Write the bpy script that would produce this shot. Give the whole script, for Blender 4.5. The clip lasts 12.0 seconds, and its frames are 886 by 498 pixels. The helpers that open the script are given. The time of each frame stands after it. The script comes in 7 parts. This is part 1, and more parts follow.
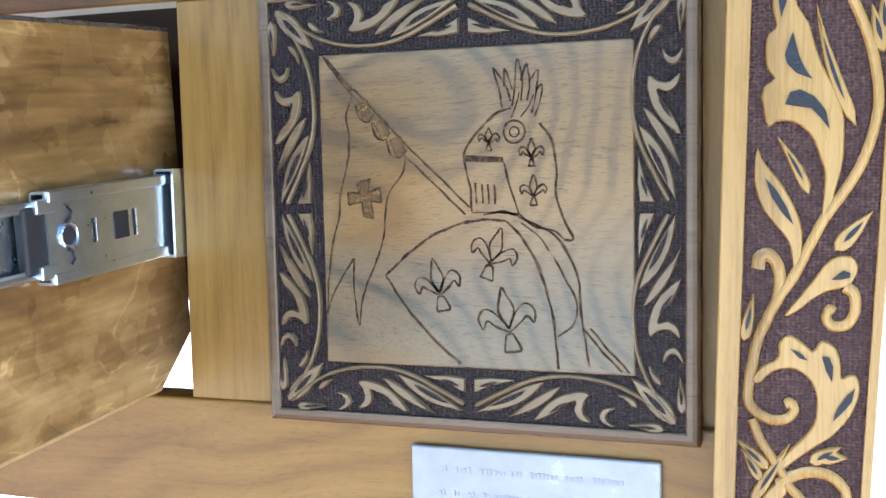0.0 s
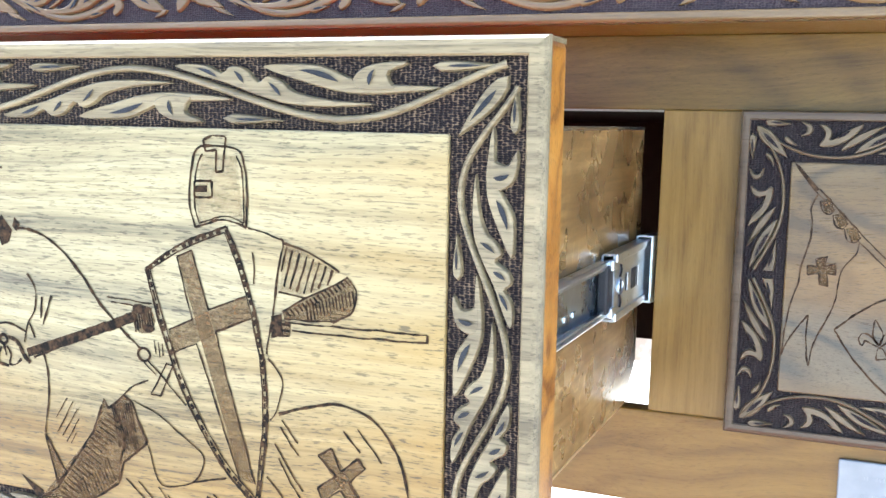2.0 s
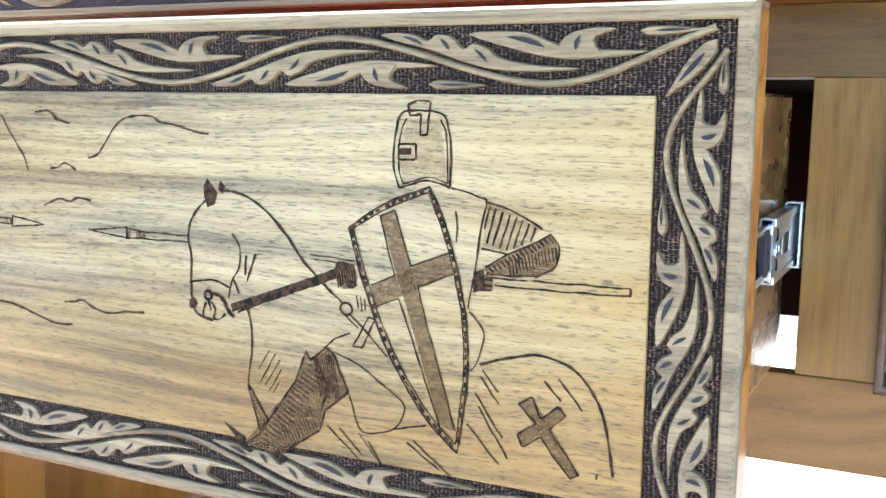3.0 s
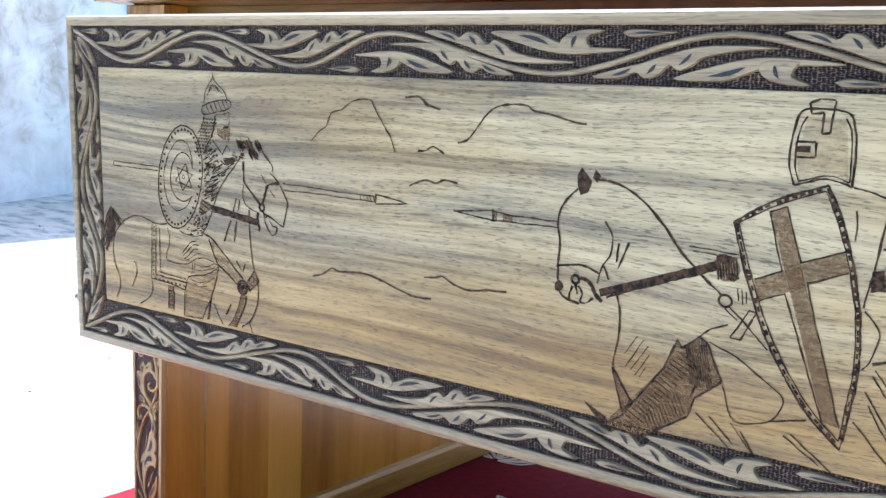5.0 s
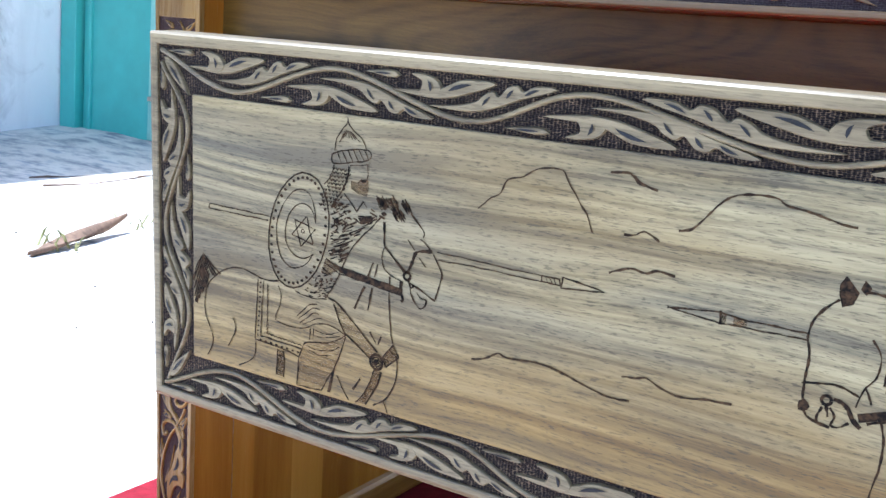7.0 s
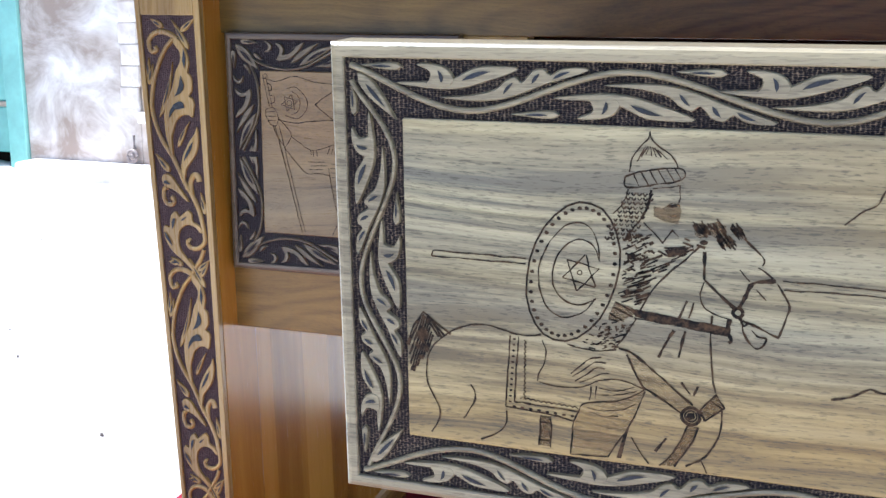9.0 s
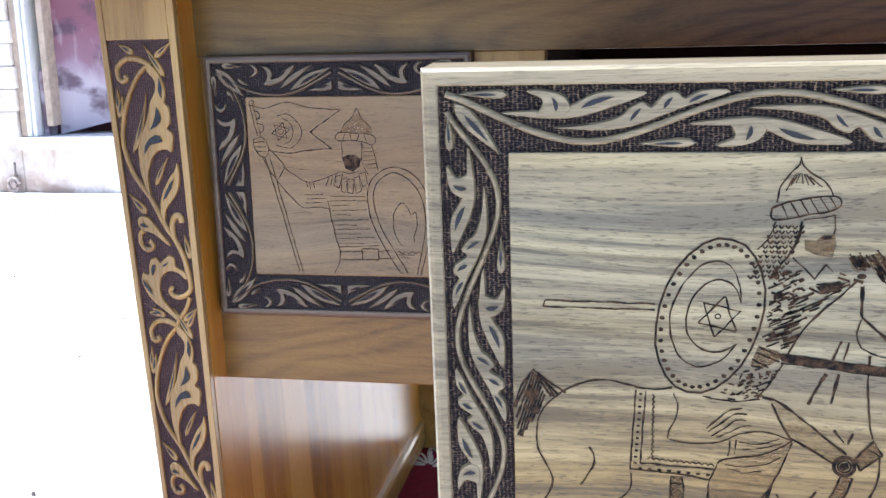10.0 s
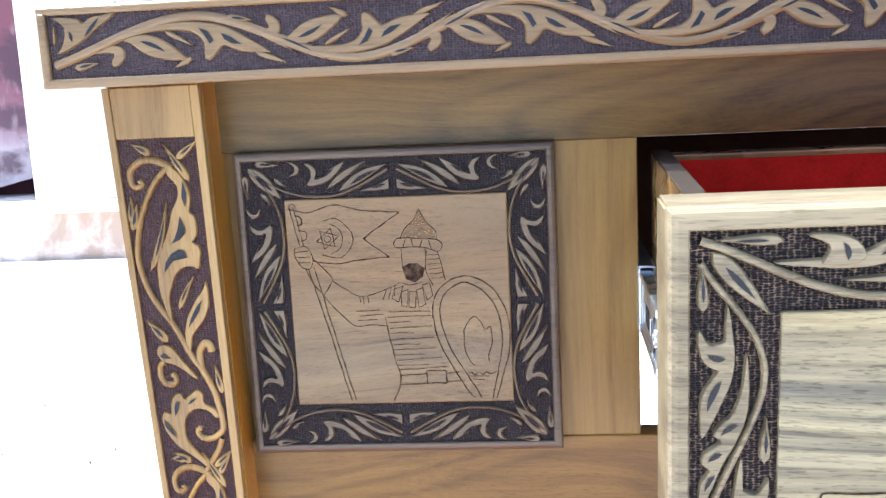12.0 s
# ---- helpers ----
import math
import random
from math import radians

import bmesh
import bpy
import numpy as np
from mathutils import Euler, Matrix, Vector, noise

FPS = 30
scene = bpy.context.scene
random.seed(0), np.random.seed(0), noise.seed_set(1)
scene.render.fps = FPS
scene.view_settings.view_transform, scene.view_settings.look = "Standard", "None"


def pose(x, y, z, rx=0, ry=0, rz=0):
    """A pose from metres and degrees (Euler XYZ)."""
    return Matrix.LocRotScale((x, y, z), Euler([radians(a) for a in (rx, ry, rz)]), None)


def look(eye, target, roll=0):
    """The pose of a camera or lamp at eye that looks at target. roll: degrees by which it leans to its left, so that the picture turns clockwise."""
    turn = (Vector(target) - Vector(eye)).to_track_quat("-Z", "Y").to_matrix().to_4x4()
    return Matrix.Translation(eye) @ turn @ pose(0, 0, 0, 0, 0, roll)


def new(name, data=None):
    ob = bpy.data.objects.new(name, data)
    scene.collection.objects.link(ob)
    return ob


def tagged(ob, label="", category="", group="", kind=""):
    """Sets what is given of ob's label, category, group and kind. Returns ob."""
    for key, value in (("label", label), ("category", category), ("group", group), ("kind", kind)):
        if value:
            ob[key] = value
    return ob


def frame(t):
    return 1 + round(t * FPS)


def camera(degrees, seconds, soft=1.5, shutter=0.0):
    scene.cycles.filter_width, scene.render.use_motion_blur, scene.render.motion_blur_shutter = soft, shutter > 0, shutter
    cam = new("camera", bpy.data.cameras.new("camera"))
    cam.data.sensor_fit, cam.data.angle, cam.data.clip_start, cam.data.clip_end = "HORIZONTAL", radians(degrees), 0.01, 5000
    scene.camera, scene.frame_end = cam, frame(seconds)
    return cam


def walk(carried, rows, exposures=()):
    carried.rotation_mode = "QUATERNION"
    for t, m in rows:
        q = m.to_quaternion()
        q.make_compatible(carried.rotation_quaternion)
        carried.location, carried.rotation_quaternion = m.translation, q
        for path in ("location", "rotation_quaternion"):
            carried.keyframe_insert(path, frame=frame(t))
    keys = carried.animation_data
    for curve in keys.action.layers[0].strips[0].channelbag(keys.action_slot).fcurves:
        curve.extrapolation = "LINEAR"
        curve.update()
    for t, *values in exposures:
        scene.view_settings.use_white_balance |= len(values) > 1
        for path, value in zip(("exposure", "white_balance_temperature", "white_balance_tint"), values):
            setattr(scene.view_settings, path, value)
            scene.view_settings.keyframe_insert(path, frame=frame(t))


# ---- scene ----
from mathutils.geometry import tessellate_polygon

cam = camera(46.0, 12.0)
PATH = [
    (0, (0.692, -0.143, 0.615), (0.039, 1.739, 0.439), -1.2),
    (0.5, (0.667, -0.218, 0.618), (-0.06, 1.636, 0.435), -0.9),
    (1, (0.629, -0.266, 0.621), (-0.08, 1.599, 0.485), -0.1),
    (1.5, (0.550, -0.349, 0.639), (-0.119, 1.528, 0.480), 1.8),
    (2, (0.510, -0.406, 0.646), (-0.247, 1.441, 0.513), 2.4),
    (2.5, (0.471, -0.432, 0.635), (-0.311, 1.401, 0.463), 2.3),
    (2.7, (0.467, -0.443, 0.635), (-0.345, 1.377, 0.462), 2.1),
    (4.3, (0.458, -0.49, 0.635), (-0.678, 1.143, 0.431), 3.1),
    (4.5, (0.448, -0.507, 0.634), (-0.697, 1.121, 0.434), 2.9),
    (5, (0.379, -0.524, 0.645), (-0.772, 1.091, 0.385), 3.3),
    (5.5, (0.293, -0.542, 0.656), (-0.86, 1.071, 0.391), 2.8),
    (6, (0.216, -0.518, 0.652), (-0.878, 1.126, 0.336), 2.8),
    (6.5, (0.184, -0.515, 0.714), (-0.908, 1.136, 0.432), 4.2),
    (6.7, (0.194, -0.529, 0.715), (-0.872, 1.129, 0.381), 4.8),
    (8.3, (0.002, -0.521, 0.674), (-0.745, 1.291, 0.276), 0.0),
    (8.5, (-0.038, -0.529, 0.682), (-0.747, 1.296, 0.273), 0.3),
    (9, (-0.145, -0.541, 0.72), (-0.745, 1.317, 0.284), 0.4),
    (9.5, (-0.213, -0.523, 0.723), (-0.686, 1.37, 0.282), 0.5),
    (10, (-0.279, -0.498, 0.728), (-0.657, 1.419, 0.301), -1.5),
    (10.5, (-0.363, -0.462, 0.735), (-0.626, 1.478, 0.327), -2.7),
    (11, (-0.399, -0.419, 0.746), (-0.581, 1.537, 0.37), -3.1),
    (11.5, (-0.429, -0.41, 0.754), (-0.61, 1.545, 0.373), -3.2),
    (12, (-0.436, -0.388, 0.765), (-0.607, 1.572, 0.404), -2.8),
]
walk(cam, [(t, look(eye, target, roll)) for t, eye, target, roll in PATH],
     exposures=[(0.0, 2.36, 5480, 3), (0.5, 2.64, 5440, 2), (1.0, 2.52, 5480, 2), (1.5, 2.37, 5590, 3), (2.2, 2.23, 5540, 5), (2.7, 2.09, 5540, 6), (4.5, 1.65, 5290, 9),
                (5.5, 1.54, 5240, 11), (6.5, 1.41, 5240, 10), (8.5, 1.37, 5240, 10), (10.5, 1.60, 5340, 12), (11.0, 1.67, 5390, 12), (12.0, 1.93, 5490, 11)])

# ---- sky and sun ----
SUN_FROM = Vector((-1.0, 0.0, 2.35))
world = bpy.data.worlds.new("sky")
scene.world = world
world.use_nodes = True
wn = world.node_tree.nodes
sky = wn.new("ShaderNodeTexSky")
sky.sky_type = 'NISHITA'
sky.sun_disc = False
sky.sun_elevation = radians(66)
sky.sun_rotation = radians(-104)
sky.dust_density = 2.0
world.node_tree.links.new(sky.outputs[0], wn["Background"].inputs[0])
wn["Background"].inputs[1].default_value = 0.12
sun_data = bpy.data.lights.new("sun", 'SUN')
sun_data.energy, sun_data.angle, sun_data.color = 4.8, radians(0.5), (1.0, 0.95, 0.87)
sun = new("sun", sun_data)
sun.matrix_world = look(SUN_FROM * 5, (0, 0, 0))


# ---- materials ----
class Nodes:
    """A small node-tree writer."""

    def __init__(self, name):
        self.mat = bpy.data.materials.new(name)
        self.mat.use_nodes = True
        self.tree = self.mat.node_tree
        self.bsdf = self.tree.nodes["Principled BSDF"]

    def add(self, kind, **inputs):
        node = self.tree.nodes.new("ShaderNode" + kind)
        for key, value in inputs.items():
            socket = node.inputs[key.replace("_", " ")]
            if isinstance(value, bpy.types.NodeSocket):
                self.tree.links.new(value, socket)
            else:
                socket.default_value = value
        return node

    def link(self, out, socket):
        self.tree.links.new(out, self.bsdf.inputs[socket])

    def set(self, **inputs):
        for key, value in inputs.items():
            self.bsdf.inputs[key.replace("_", " ")].default_value = value

    def coords(self, scale=(1, 1, 1), shift=None):
        tc = self.add("TexCoord").outputs["Object"]
        m = self.add("Mapping", Vector=tc, Scale=scale)
        if shift is not None:
            self.tree.links.new(shift, m.inputs["Location"])
        return m.outputs[0]

    def math(self, op, a, b=0.0):
        node = self.tree.nodes.new("ShaderNodeMath")
        node.operation = op
        for value, socket in ((a, node.inputs[0]), (b, node.inputs[1])):
            if isinstance(value, bpy.types.NodeSocket):
                self.tree.links.new(value, socket)
            else:
                socket.default_value = value
        return node.outputs[0]

    def ramp(self, fac, stops):
        node = self.tree.nodes.new("ShaderNodeValToRGB")
        self.tree.links.new(fac, node.inputs[0])
        el = node.color_ramp.elements
        while len(el) < len(stops):
            el.new(0.5)
        for e, (pos, col) in zip(el, stops):
            e.position, e.color = pos, (*col, 1)
        return node.outputs[0]

    def mix(self, fac, a, b, mode='MIX'):
        node = self.tree.nodes.new("ShaderNodeMix")
        node.data_type, node.blend_type = 'RGBA', mode
        for value, socket in ((fac, node.inputs[0]), (a, node.inputs[6]), (b, node.inputs[7])):
            if isinstance(value, bpy.types.NodeSocket):
                self.tree.links.new(value, socket)
            elif isinstance(value, tuple):
                socket.default_value = (*value, 1)
            else:
                socket.default_value = value
        return node.outputs[2]

    def bump(self, height, strength=0.3, distance=0.001):
        node = self.add("Bump", Strength=strength, Distance=distance, Height=height)
        self.link(node.outputs[0], "Normal")


def wood(name, dark, mid, light, axis="x", rough=0.35, coat=0.25, rings=5.0, pores=0.5, vary=0.0, band=30.0, bands=0.5, cool=0.0, streak=0.3, figure=(1.1, 9.0), warp=0.012, warm=0.0, pore_size=(150.0, 1500.0), contrast=1.4, low_tone=None, calm=None):
    """Planed wood with wavy grain along one axis: broad streaks, growth rings, fibre, pores."""
    n = Nodes(name)
    along = {"x": 0, "y": 1, "z": 2}[axis]

    def stretch(a, c):
        k = [c] * 3
        k[along] = a
        return tuple(k)

    rnd = n.add("ObjectInfo").outputs["Random"] if vary else None
    place = n.coords()
    if vary:
        shift = n.add("CombineXYZ", X=n.math('MULTIPLY', rnd, 7.3), Y=n.math('MULTIPLY', rnd, 3.1), Z=n.math('MULTIPLY', rnd, 5.7)).outputs[0]
        place = n.mix(1.0, place, shift, 'ADD')
    sway = n.add("TexNoise", Vector=n.add("Mapping", Vector=place, Scale=stretch(3.5, 7.0)).outputs[0], Scale=1.0, Detail=2.0, Roughness=0.45).outputs["Color"]
    sway = n.mix(1.0, sway, (0.5, 0.5, 0.5), 'SUBTRACT')
    place = n.mix(1.0, place, n.mix(1.0, sway, (warp * 2, warp * 2, warp * 2), 'MULTIPLY'), 'ADD')

    def at(a, c):
        return n.add("Mapping", Vector=place, Scale=stretch(a, c)).outputs[0]

    broad = n.add("TexNoise", Vector=at(0.9, band), Scale=1.0, Detail=4.0, Roughness=0.6).outputs[0]
    field = n.add("TexNoise", Vector=at(*figure), Scale=1.0, Detail=1.0, Roughness=0.4).outputs[0]
    ring = n.math('SINE', n.math('MULTIPLY', field, rings * 6.28))
    ring = n.math('POWER', n.math('MULTIPLY', n.math('ADD', ring, 1.0), 0.5), 2.4)
    fine = n.add("TexNoise", Vector=at(22, 560), Scale=1.0, Detail=4.0, Roughness=0.7).outputs[0]
    wide = n.math('MULTIPLY', n.math('SUBTRACT', broad, 0.5), contrast)
    if calm:
        run = n.add("SeparateXYZ", Vector=place).outputs["X"]
        run = n.math('MULTIPLY', n.math('SUBTRACT', run, calm[0]), 1.0 / (calm[1] - calm[0]))
        run = n.math('MINIMUM', n.math('MAXIMUM', run, 0.0), 1.0)
        wide = n.math('MULTIPLY', wide, n.math('SUBTRACT', 1.0, n.math('MULTIPLY', run, 0.52)))
        wide = n.math('ADD', wide, n.math('MULTIPLY', n.math('SUBTRACT', run, 0.75), 0.22))
    fac = n.math('ADD', n.math('ADD', wide, 0.5), n.math('MULTIPLY', n.math('SUBTRACT', 0.35, ring), bands * 0.42))
    fac = n.math('ADD', fac, n.math('MULTIPLY', n.math('SUBTRACT', fine, 0.5), streak * 2.0))
    vein = n.add("TexNoise", Vector=at(3.0, 190), Scale=1.0, Detail=3.0, Roughness=0.6).outputs[0]
    fac = n.math('ADD', fac, n.math('MULTIPLY', n.math('SUBTRACT', vein, 0.5), streak * 1.7))
    if rnd is not None:
        fac = n.math('ADD', fac, n.math('MULTIPLY', n.math('SUBTRACT', rnd, 0.5), vary))
    col = n.ramp(fac, [(0.12, dark), (0.5, mid), (0.88, light)])
    if cool:
        tone = n.add("TexNoise", Vector=at(1.4, band * 0.6), Scale=1.3, Detail=3.0).outputs[0]
        grey = tuple(c * 0.80 for c in (mid[1] * 1.00, mid[1] * 0.95, mid[1] * 0.74))
        part_grey = n.math('SUBTRACT', cool, n.math('MULTIPLY', run, cool * 0.6)) if calm else cool
        col = n.mix(n.math('MULTIPLY', n.ramp(tone, [(0.40, (0, 0, 0)), (0.66, (1, 1, 1))]), part_grey), col, grey)
    if warm:
        tone = n.add("TexNoise", Vector=at(2.2, 11.0), Scale=1.0, Detail=4.0).outputs[0]
        part_warm = n.math('MULTIPLY', n.math('ADD', run, 0.32), warm * 0.75) if calm else warm
        col = n.mix(n.math('MULTIPLY', n.ramp(tone, [(0.40, (0, 0, 0)), (0.60, (1, 1, 1))]), part_warm), col, (mid[0] * 1.20, mid[1] * 0.92, mid[2] * 0.42))
    # Darker and warmer towards the bottom, with a wavering border.
    if low_tone:
        low, high = low_tone
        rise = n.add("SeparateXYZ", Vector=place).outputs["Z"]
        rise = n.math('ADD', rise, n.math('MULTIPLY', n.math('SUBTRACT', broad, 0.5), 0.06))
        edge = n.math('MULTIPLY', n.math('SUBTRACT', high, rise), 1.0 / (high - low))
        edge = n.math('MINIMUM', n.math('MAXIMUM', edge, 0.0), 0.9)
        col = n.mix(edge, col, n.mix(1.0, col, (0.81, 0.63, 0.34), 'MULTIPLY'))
    pore = n.add("TexNoise", Vector=at(*pore_size), Scale=1.0, Detail=2.0, Roughness=0.6).outputs[0]
    pore_fac = n.math('MULTIPLY', n.ramp(pore, [(0.56, (0, 0, 0)), (0.64, (1, 1, 1))]), n.ramp(broad, [(0.35, (1, 1, 1)), (0.65, (0.55, 0.55, 0.55))]))
    col = n.mix(n.math('MULTIPLY', pore_fac, pores), col, tuple(c * 0.45 for c in dark))
    n.link(col, "Base Color")
    n.link(n.math('ADD', n.math('MULTIPLY', fine, 0.2), rough - 0.1), "Roughness")
    n.set(Coat_Weight=coat, Coat_Roughness=0.16, Specular_IOR_Level=0.3)
    n.bump(n.math('SUBTRACT', fine, n.math('MULTIPLY', pore_fac, 0.8)), 0.22, 0.0005)
    return n.mat


def punched(name, pit, wall, cell=(430.0, 430.0, 640.0), rough=0.62, coat=0.0):
    """Recessed ground, stained dark and beaten with a small punch: dark pits between thin paler walls."""
    n = Nodes(name)
    wob = n.add("TexNoise", Vector=n.coords(), Scale=120.0, Detail=2.0).outputs["Color"]
    where = n.mix(0.002, n.coords(), wob, 'ADD')
    v = n.add("TexVoronoi", Vector=n.add("Mapping", Vector=where, Scale=cell).outputs[0], Scale=1.0, Randomness=0.38)
    v.feature = 'F1'
    d = v.outputs["Distance"]
    blot = n.add("TexNoise", Vector=n.coords(), Scale=55.0, Detail=4.0, Roughness=0.65).outputs[0]
    ridge = n.ramp(d, [(0.46, (0, 0, 0)), (0.66, (1, 1, 1))])
    col = n.mix(n.math('MULTIPLY', ridge, n.ramp(blot, [(0.34, (0.35, 0.35, 0.35)), (0.60, (1, 1, 1))])), pit, wall)
    n.link(col, "Base Color")
    n.set(Roughness=rough, Specular_IOR_Level=0.22, Coat_Weight=coat, Coat_Roughness=0.25)
    n.bump(n.math('MINIMUM', d, 0.7), 0.9, 0.0016)
    return n.mat


def plain(name, colour, rough=0.5, metal=0.0, grain=60.0, amount=0.12, bump=0.1, coat=0.0, spec=0.5):
    """Painted, cast or woven stuff: one colour with fine and broad unevenness."""
    n = Nodes(name)
    a = n.add("TexNoise", Vector=n.coords(), Scale=grain, Detail=5.0, Roughness=0.6).outputs[0]
    b = n.add("TexNoise", Vector=n.coords(), Scale=grain * 0.09, Detail=3.0).outputs[0]
    f = n.math('ADD', n.math('MULTIPLY', a, 0.5), n.math('MULTIPLY', b, 0.5))
    lo = tuple(max(0.0, c * (1 - amount * 2.2)) for c in colour)
    hi = tuple(min(1.0, c * (1 + amount * 2.2)) for c in colour)
    n.link(n.ramp(f, [(0.3, lo), (0.7, hi)]), "Base Color")
    n.link(n.math('ADD', n.math('MULTIPLY', a, 0.16), rough - 0.08), "Roughness")
    n.set(Metallic=metal, Coat_Weight=coat, Specular_IOR_Level=spec)
    if bump:
        n.bump(a, bump, 0.001)
    return n.mat


def burnt(name, char, scorch):
    """Line drawn with a hot tip: charred black with brown where the tip moved fast."""
    n = Nodes(name)
    a = n.add("TexNoise", Vector=n.coords(), Scale=190.0, Detail=3.0, Roughness=0.7).outputs[0]
    n.link(n.ramp(a, [(0.42, char), (0.68, scorch)]), "Base Color")
    n.set(Roughness=0.8, Specular_IOR_Level=0.15)
    return n.mat


def singed(name, colour, cover):
    """Thin brown scorching through which the wood still shows; cover: its least and greatest density."""
    n = Nodes(name)
    a = n.add("TexNoise", Vector=n.coords((1.0, 1.0, 2.2)), Scale=150.0, Detail=5.0, Roughness=0.65).outputs[0]
    b = n.add("TexNoise", Vector=n.coords(), Scale=620.0, Detail=2.0).outputs[0]
    f = n.math('ADD', n.math('MULTIPLY', a, 0.65), n.math('MULTIPLY', b, 0.35))
    n.link(n.ramp(f, [(0.36, (cover[0],) * 3), (0.62, (cover[1],) * 3)]), "Alpha")
    n.link(n.ramp(b, [(0.3, tuple(c * 0.6 for c in colour)), (0.7, tuple(c * 1.5 for c in colour))]), "Base Color")
    n.set(Roughness=0.6, Specular_IOR_Level=0.25)
    return n.mat


def blotched(name, dark, mid, light, rough=0.28):
    """Stained and varnished plywood, cloudy, with long faint grain."""
    n = Nodes(name)
    a = n.add("TexNoise", Vector=n.coords((1, 6, 16)), Scale=1.2, Detail=6.0, Roughness=0.62, Distortion=0.7).outputs[0]
    b = n.add("TexNoise", Vector=n.coords((1, 22, 260)), Scale=1.0, Detail=4.0).outputs[0]
    c = n.add("TexNoise", Vector=n.coords((1, 1, 1)), Scale=38.0, Detail=2.0).outputs[0]
    f = n.math('ADD', n.math('MULTIPLY', a, 0.66), n.math('ADD', n.math('MULTIPLY', b, 0.22), n.math('MULTIPLY', c, 0.12)))
    col = n.ramp(f, [(0.37, dark), (0.5, mid), (0.63, light)])
    w = n.add("TexNoise", Vector=n.coords((1, 6, 9)), Scale=1.0, Detail=3.0, Distortion=2.0).outputs[0]
    crack = n.ramp(n.math('ABSOLUTE', n.math('SUBTRACT', w, 0.5)), [(0.0, (1, 1, 1)), (0.011, (0, 0, 0))])
    patch = n.ramp(a, [(0.5, (0, 0, 0)), (0.62, (0.7, 0.7, 0.7))])
    col = n.mix(n.math('MULTIPLY', crack, patch), col, tuple(min(1.0, q * 1.7) for q in light))
    n.link(col, "Base Color")
    n.link(n.math('ADD', n.math('MULTIPLY', c, 0.2), rough - 0.1), "Roughness")
    n.set(Coat_Weight=0.5, Coat_Roughness=0.12)
    n.bump(n.math('ADD', a, n.math('MULTIPLY', b, 0.4)), 0.35, 0.002)
    return n.mat


def plaster_mat(name, base, stain, lower, worn=0.0):
    """Old limewash: white, with soft worn clouds, damp stains running down and thin scars."""
    n = Nodes(name)
    big = n.add("TexNoise", Vector=n.coords((1, 1, 0.5)), Scale=1.3, Detail=5.0, Roughness=0.6, Distortion=0.5).outputs[0]
    cloud = n.add("TexNoise", Vector=n.coords(), Scale=4.2, Detail=8.0, Roughness=0.66, Distortion=0.8).outputs[0]
    f = n.math('ADD', n.math('MULTIPLY', big, 0.6), n.math('MULTIPLY', cloud, 0.4))
    col = n.ramp(f, [(0.40 + worn, stain), (0.47 + worn, lower), (0.54 + worn, base)])
    drip = n.add("TexNoise", Vector=n.coords((1, 1, 0.16)), Scale=3.4, Detail=6.0, Roughness=0.62).outputs[0]
    col = n.mix(n.ramp(drip, [(0.55, (0, 0, 0)), (0.70, (0.6, 0.6, 0.6))]), col, lower)
    flake = n.add("TexNoise", Vector=n.coords(), Scale=11.0, Detail=6.0, Roughness=0.6, Distortion=1.2).outputs[0]
    scar = n.math('MULTIPLY', n.ramp(flake, [(0.60, (0, 0, 0)), (0.64, (0.55, 0.55, 0.55))]), n.ramp(big, [(0.42, (1, 1, 1)), (0.56, (0, 0, 0))]))
    col = n.mix(scar, col, tuple(c * 0.85 for c in stain))
    n.link(col, "Base Color")
    n.set(Roughness=0.9)
    n.bump(n.math('ADD', cloud, n.math('MULTIPLY', flake, 0.4)), 0.5, 0.02)
    return n.mat


def smoky_mat(name):
    """A board once maroon, its paint gone to grey-lavender below, with black smoke marks between."""
    n = Nodes(name)
    z = n.add("SeparateXYZ", Vector=n.coords()).outputs["Z"]
    drift = n.add("TexNoise", Vector=n.coords((1.0, 1.0, 0.45)), Scale=7.0, Detail=5.0, Roughness=0.6).outputs[0]
    zz = n.math('ADD', z, n.math('MULTIPLY', n.math('SUBTRACT', drift, 0.5), 0.22))
    col = n.ramp(zz, [(0.30, (0.36, 0.33, 0.37)), (0.50, (0.44, 0.38, 0.42)), (0.60, (0.24, 0.13, 0.17)), (0.78, (0.20, 0.075, 0.10))])
    soot = n.add("TexNoise", Vector=n.coords((1.0, 1.0, 1.6)), Scale=5.5, Detail=4.0, Roughness=0.5).outputs[0]
    col = n.mix(n.ramp(soot, [(0.50, (0, 0, 0)), (0.62, (0.85, 0.85, 0.85))]), col, (0.075, 0.040, 0.062))
    rub = n.add("TexNoise", Vector=n.coords((1.0, 1.0, 0.3)), Scale=26.0, Detail=3.0).outputs[0]
    col = n.mix(n.ramp(rub, [(0.55, (0, 0, 0)), (0.72, (0.4, 0.4, 0.4))]), col, (0.50, 0.42, 0.42))
    n.link(col, "Base Color")
    n.set(Roughness=0.7)
    n.bump(rub, 0.2, 0.004)
    return n.mat


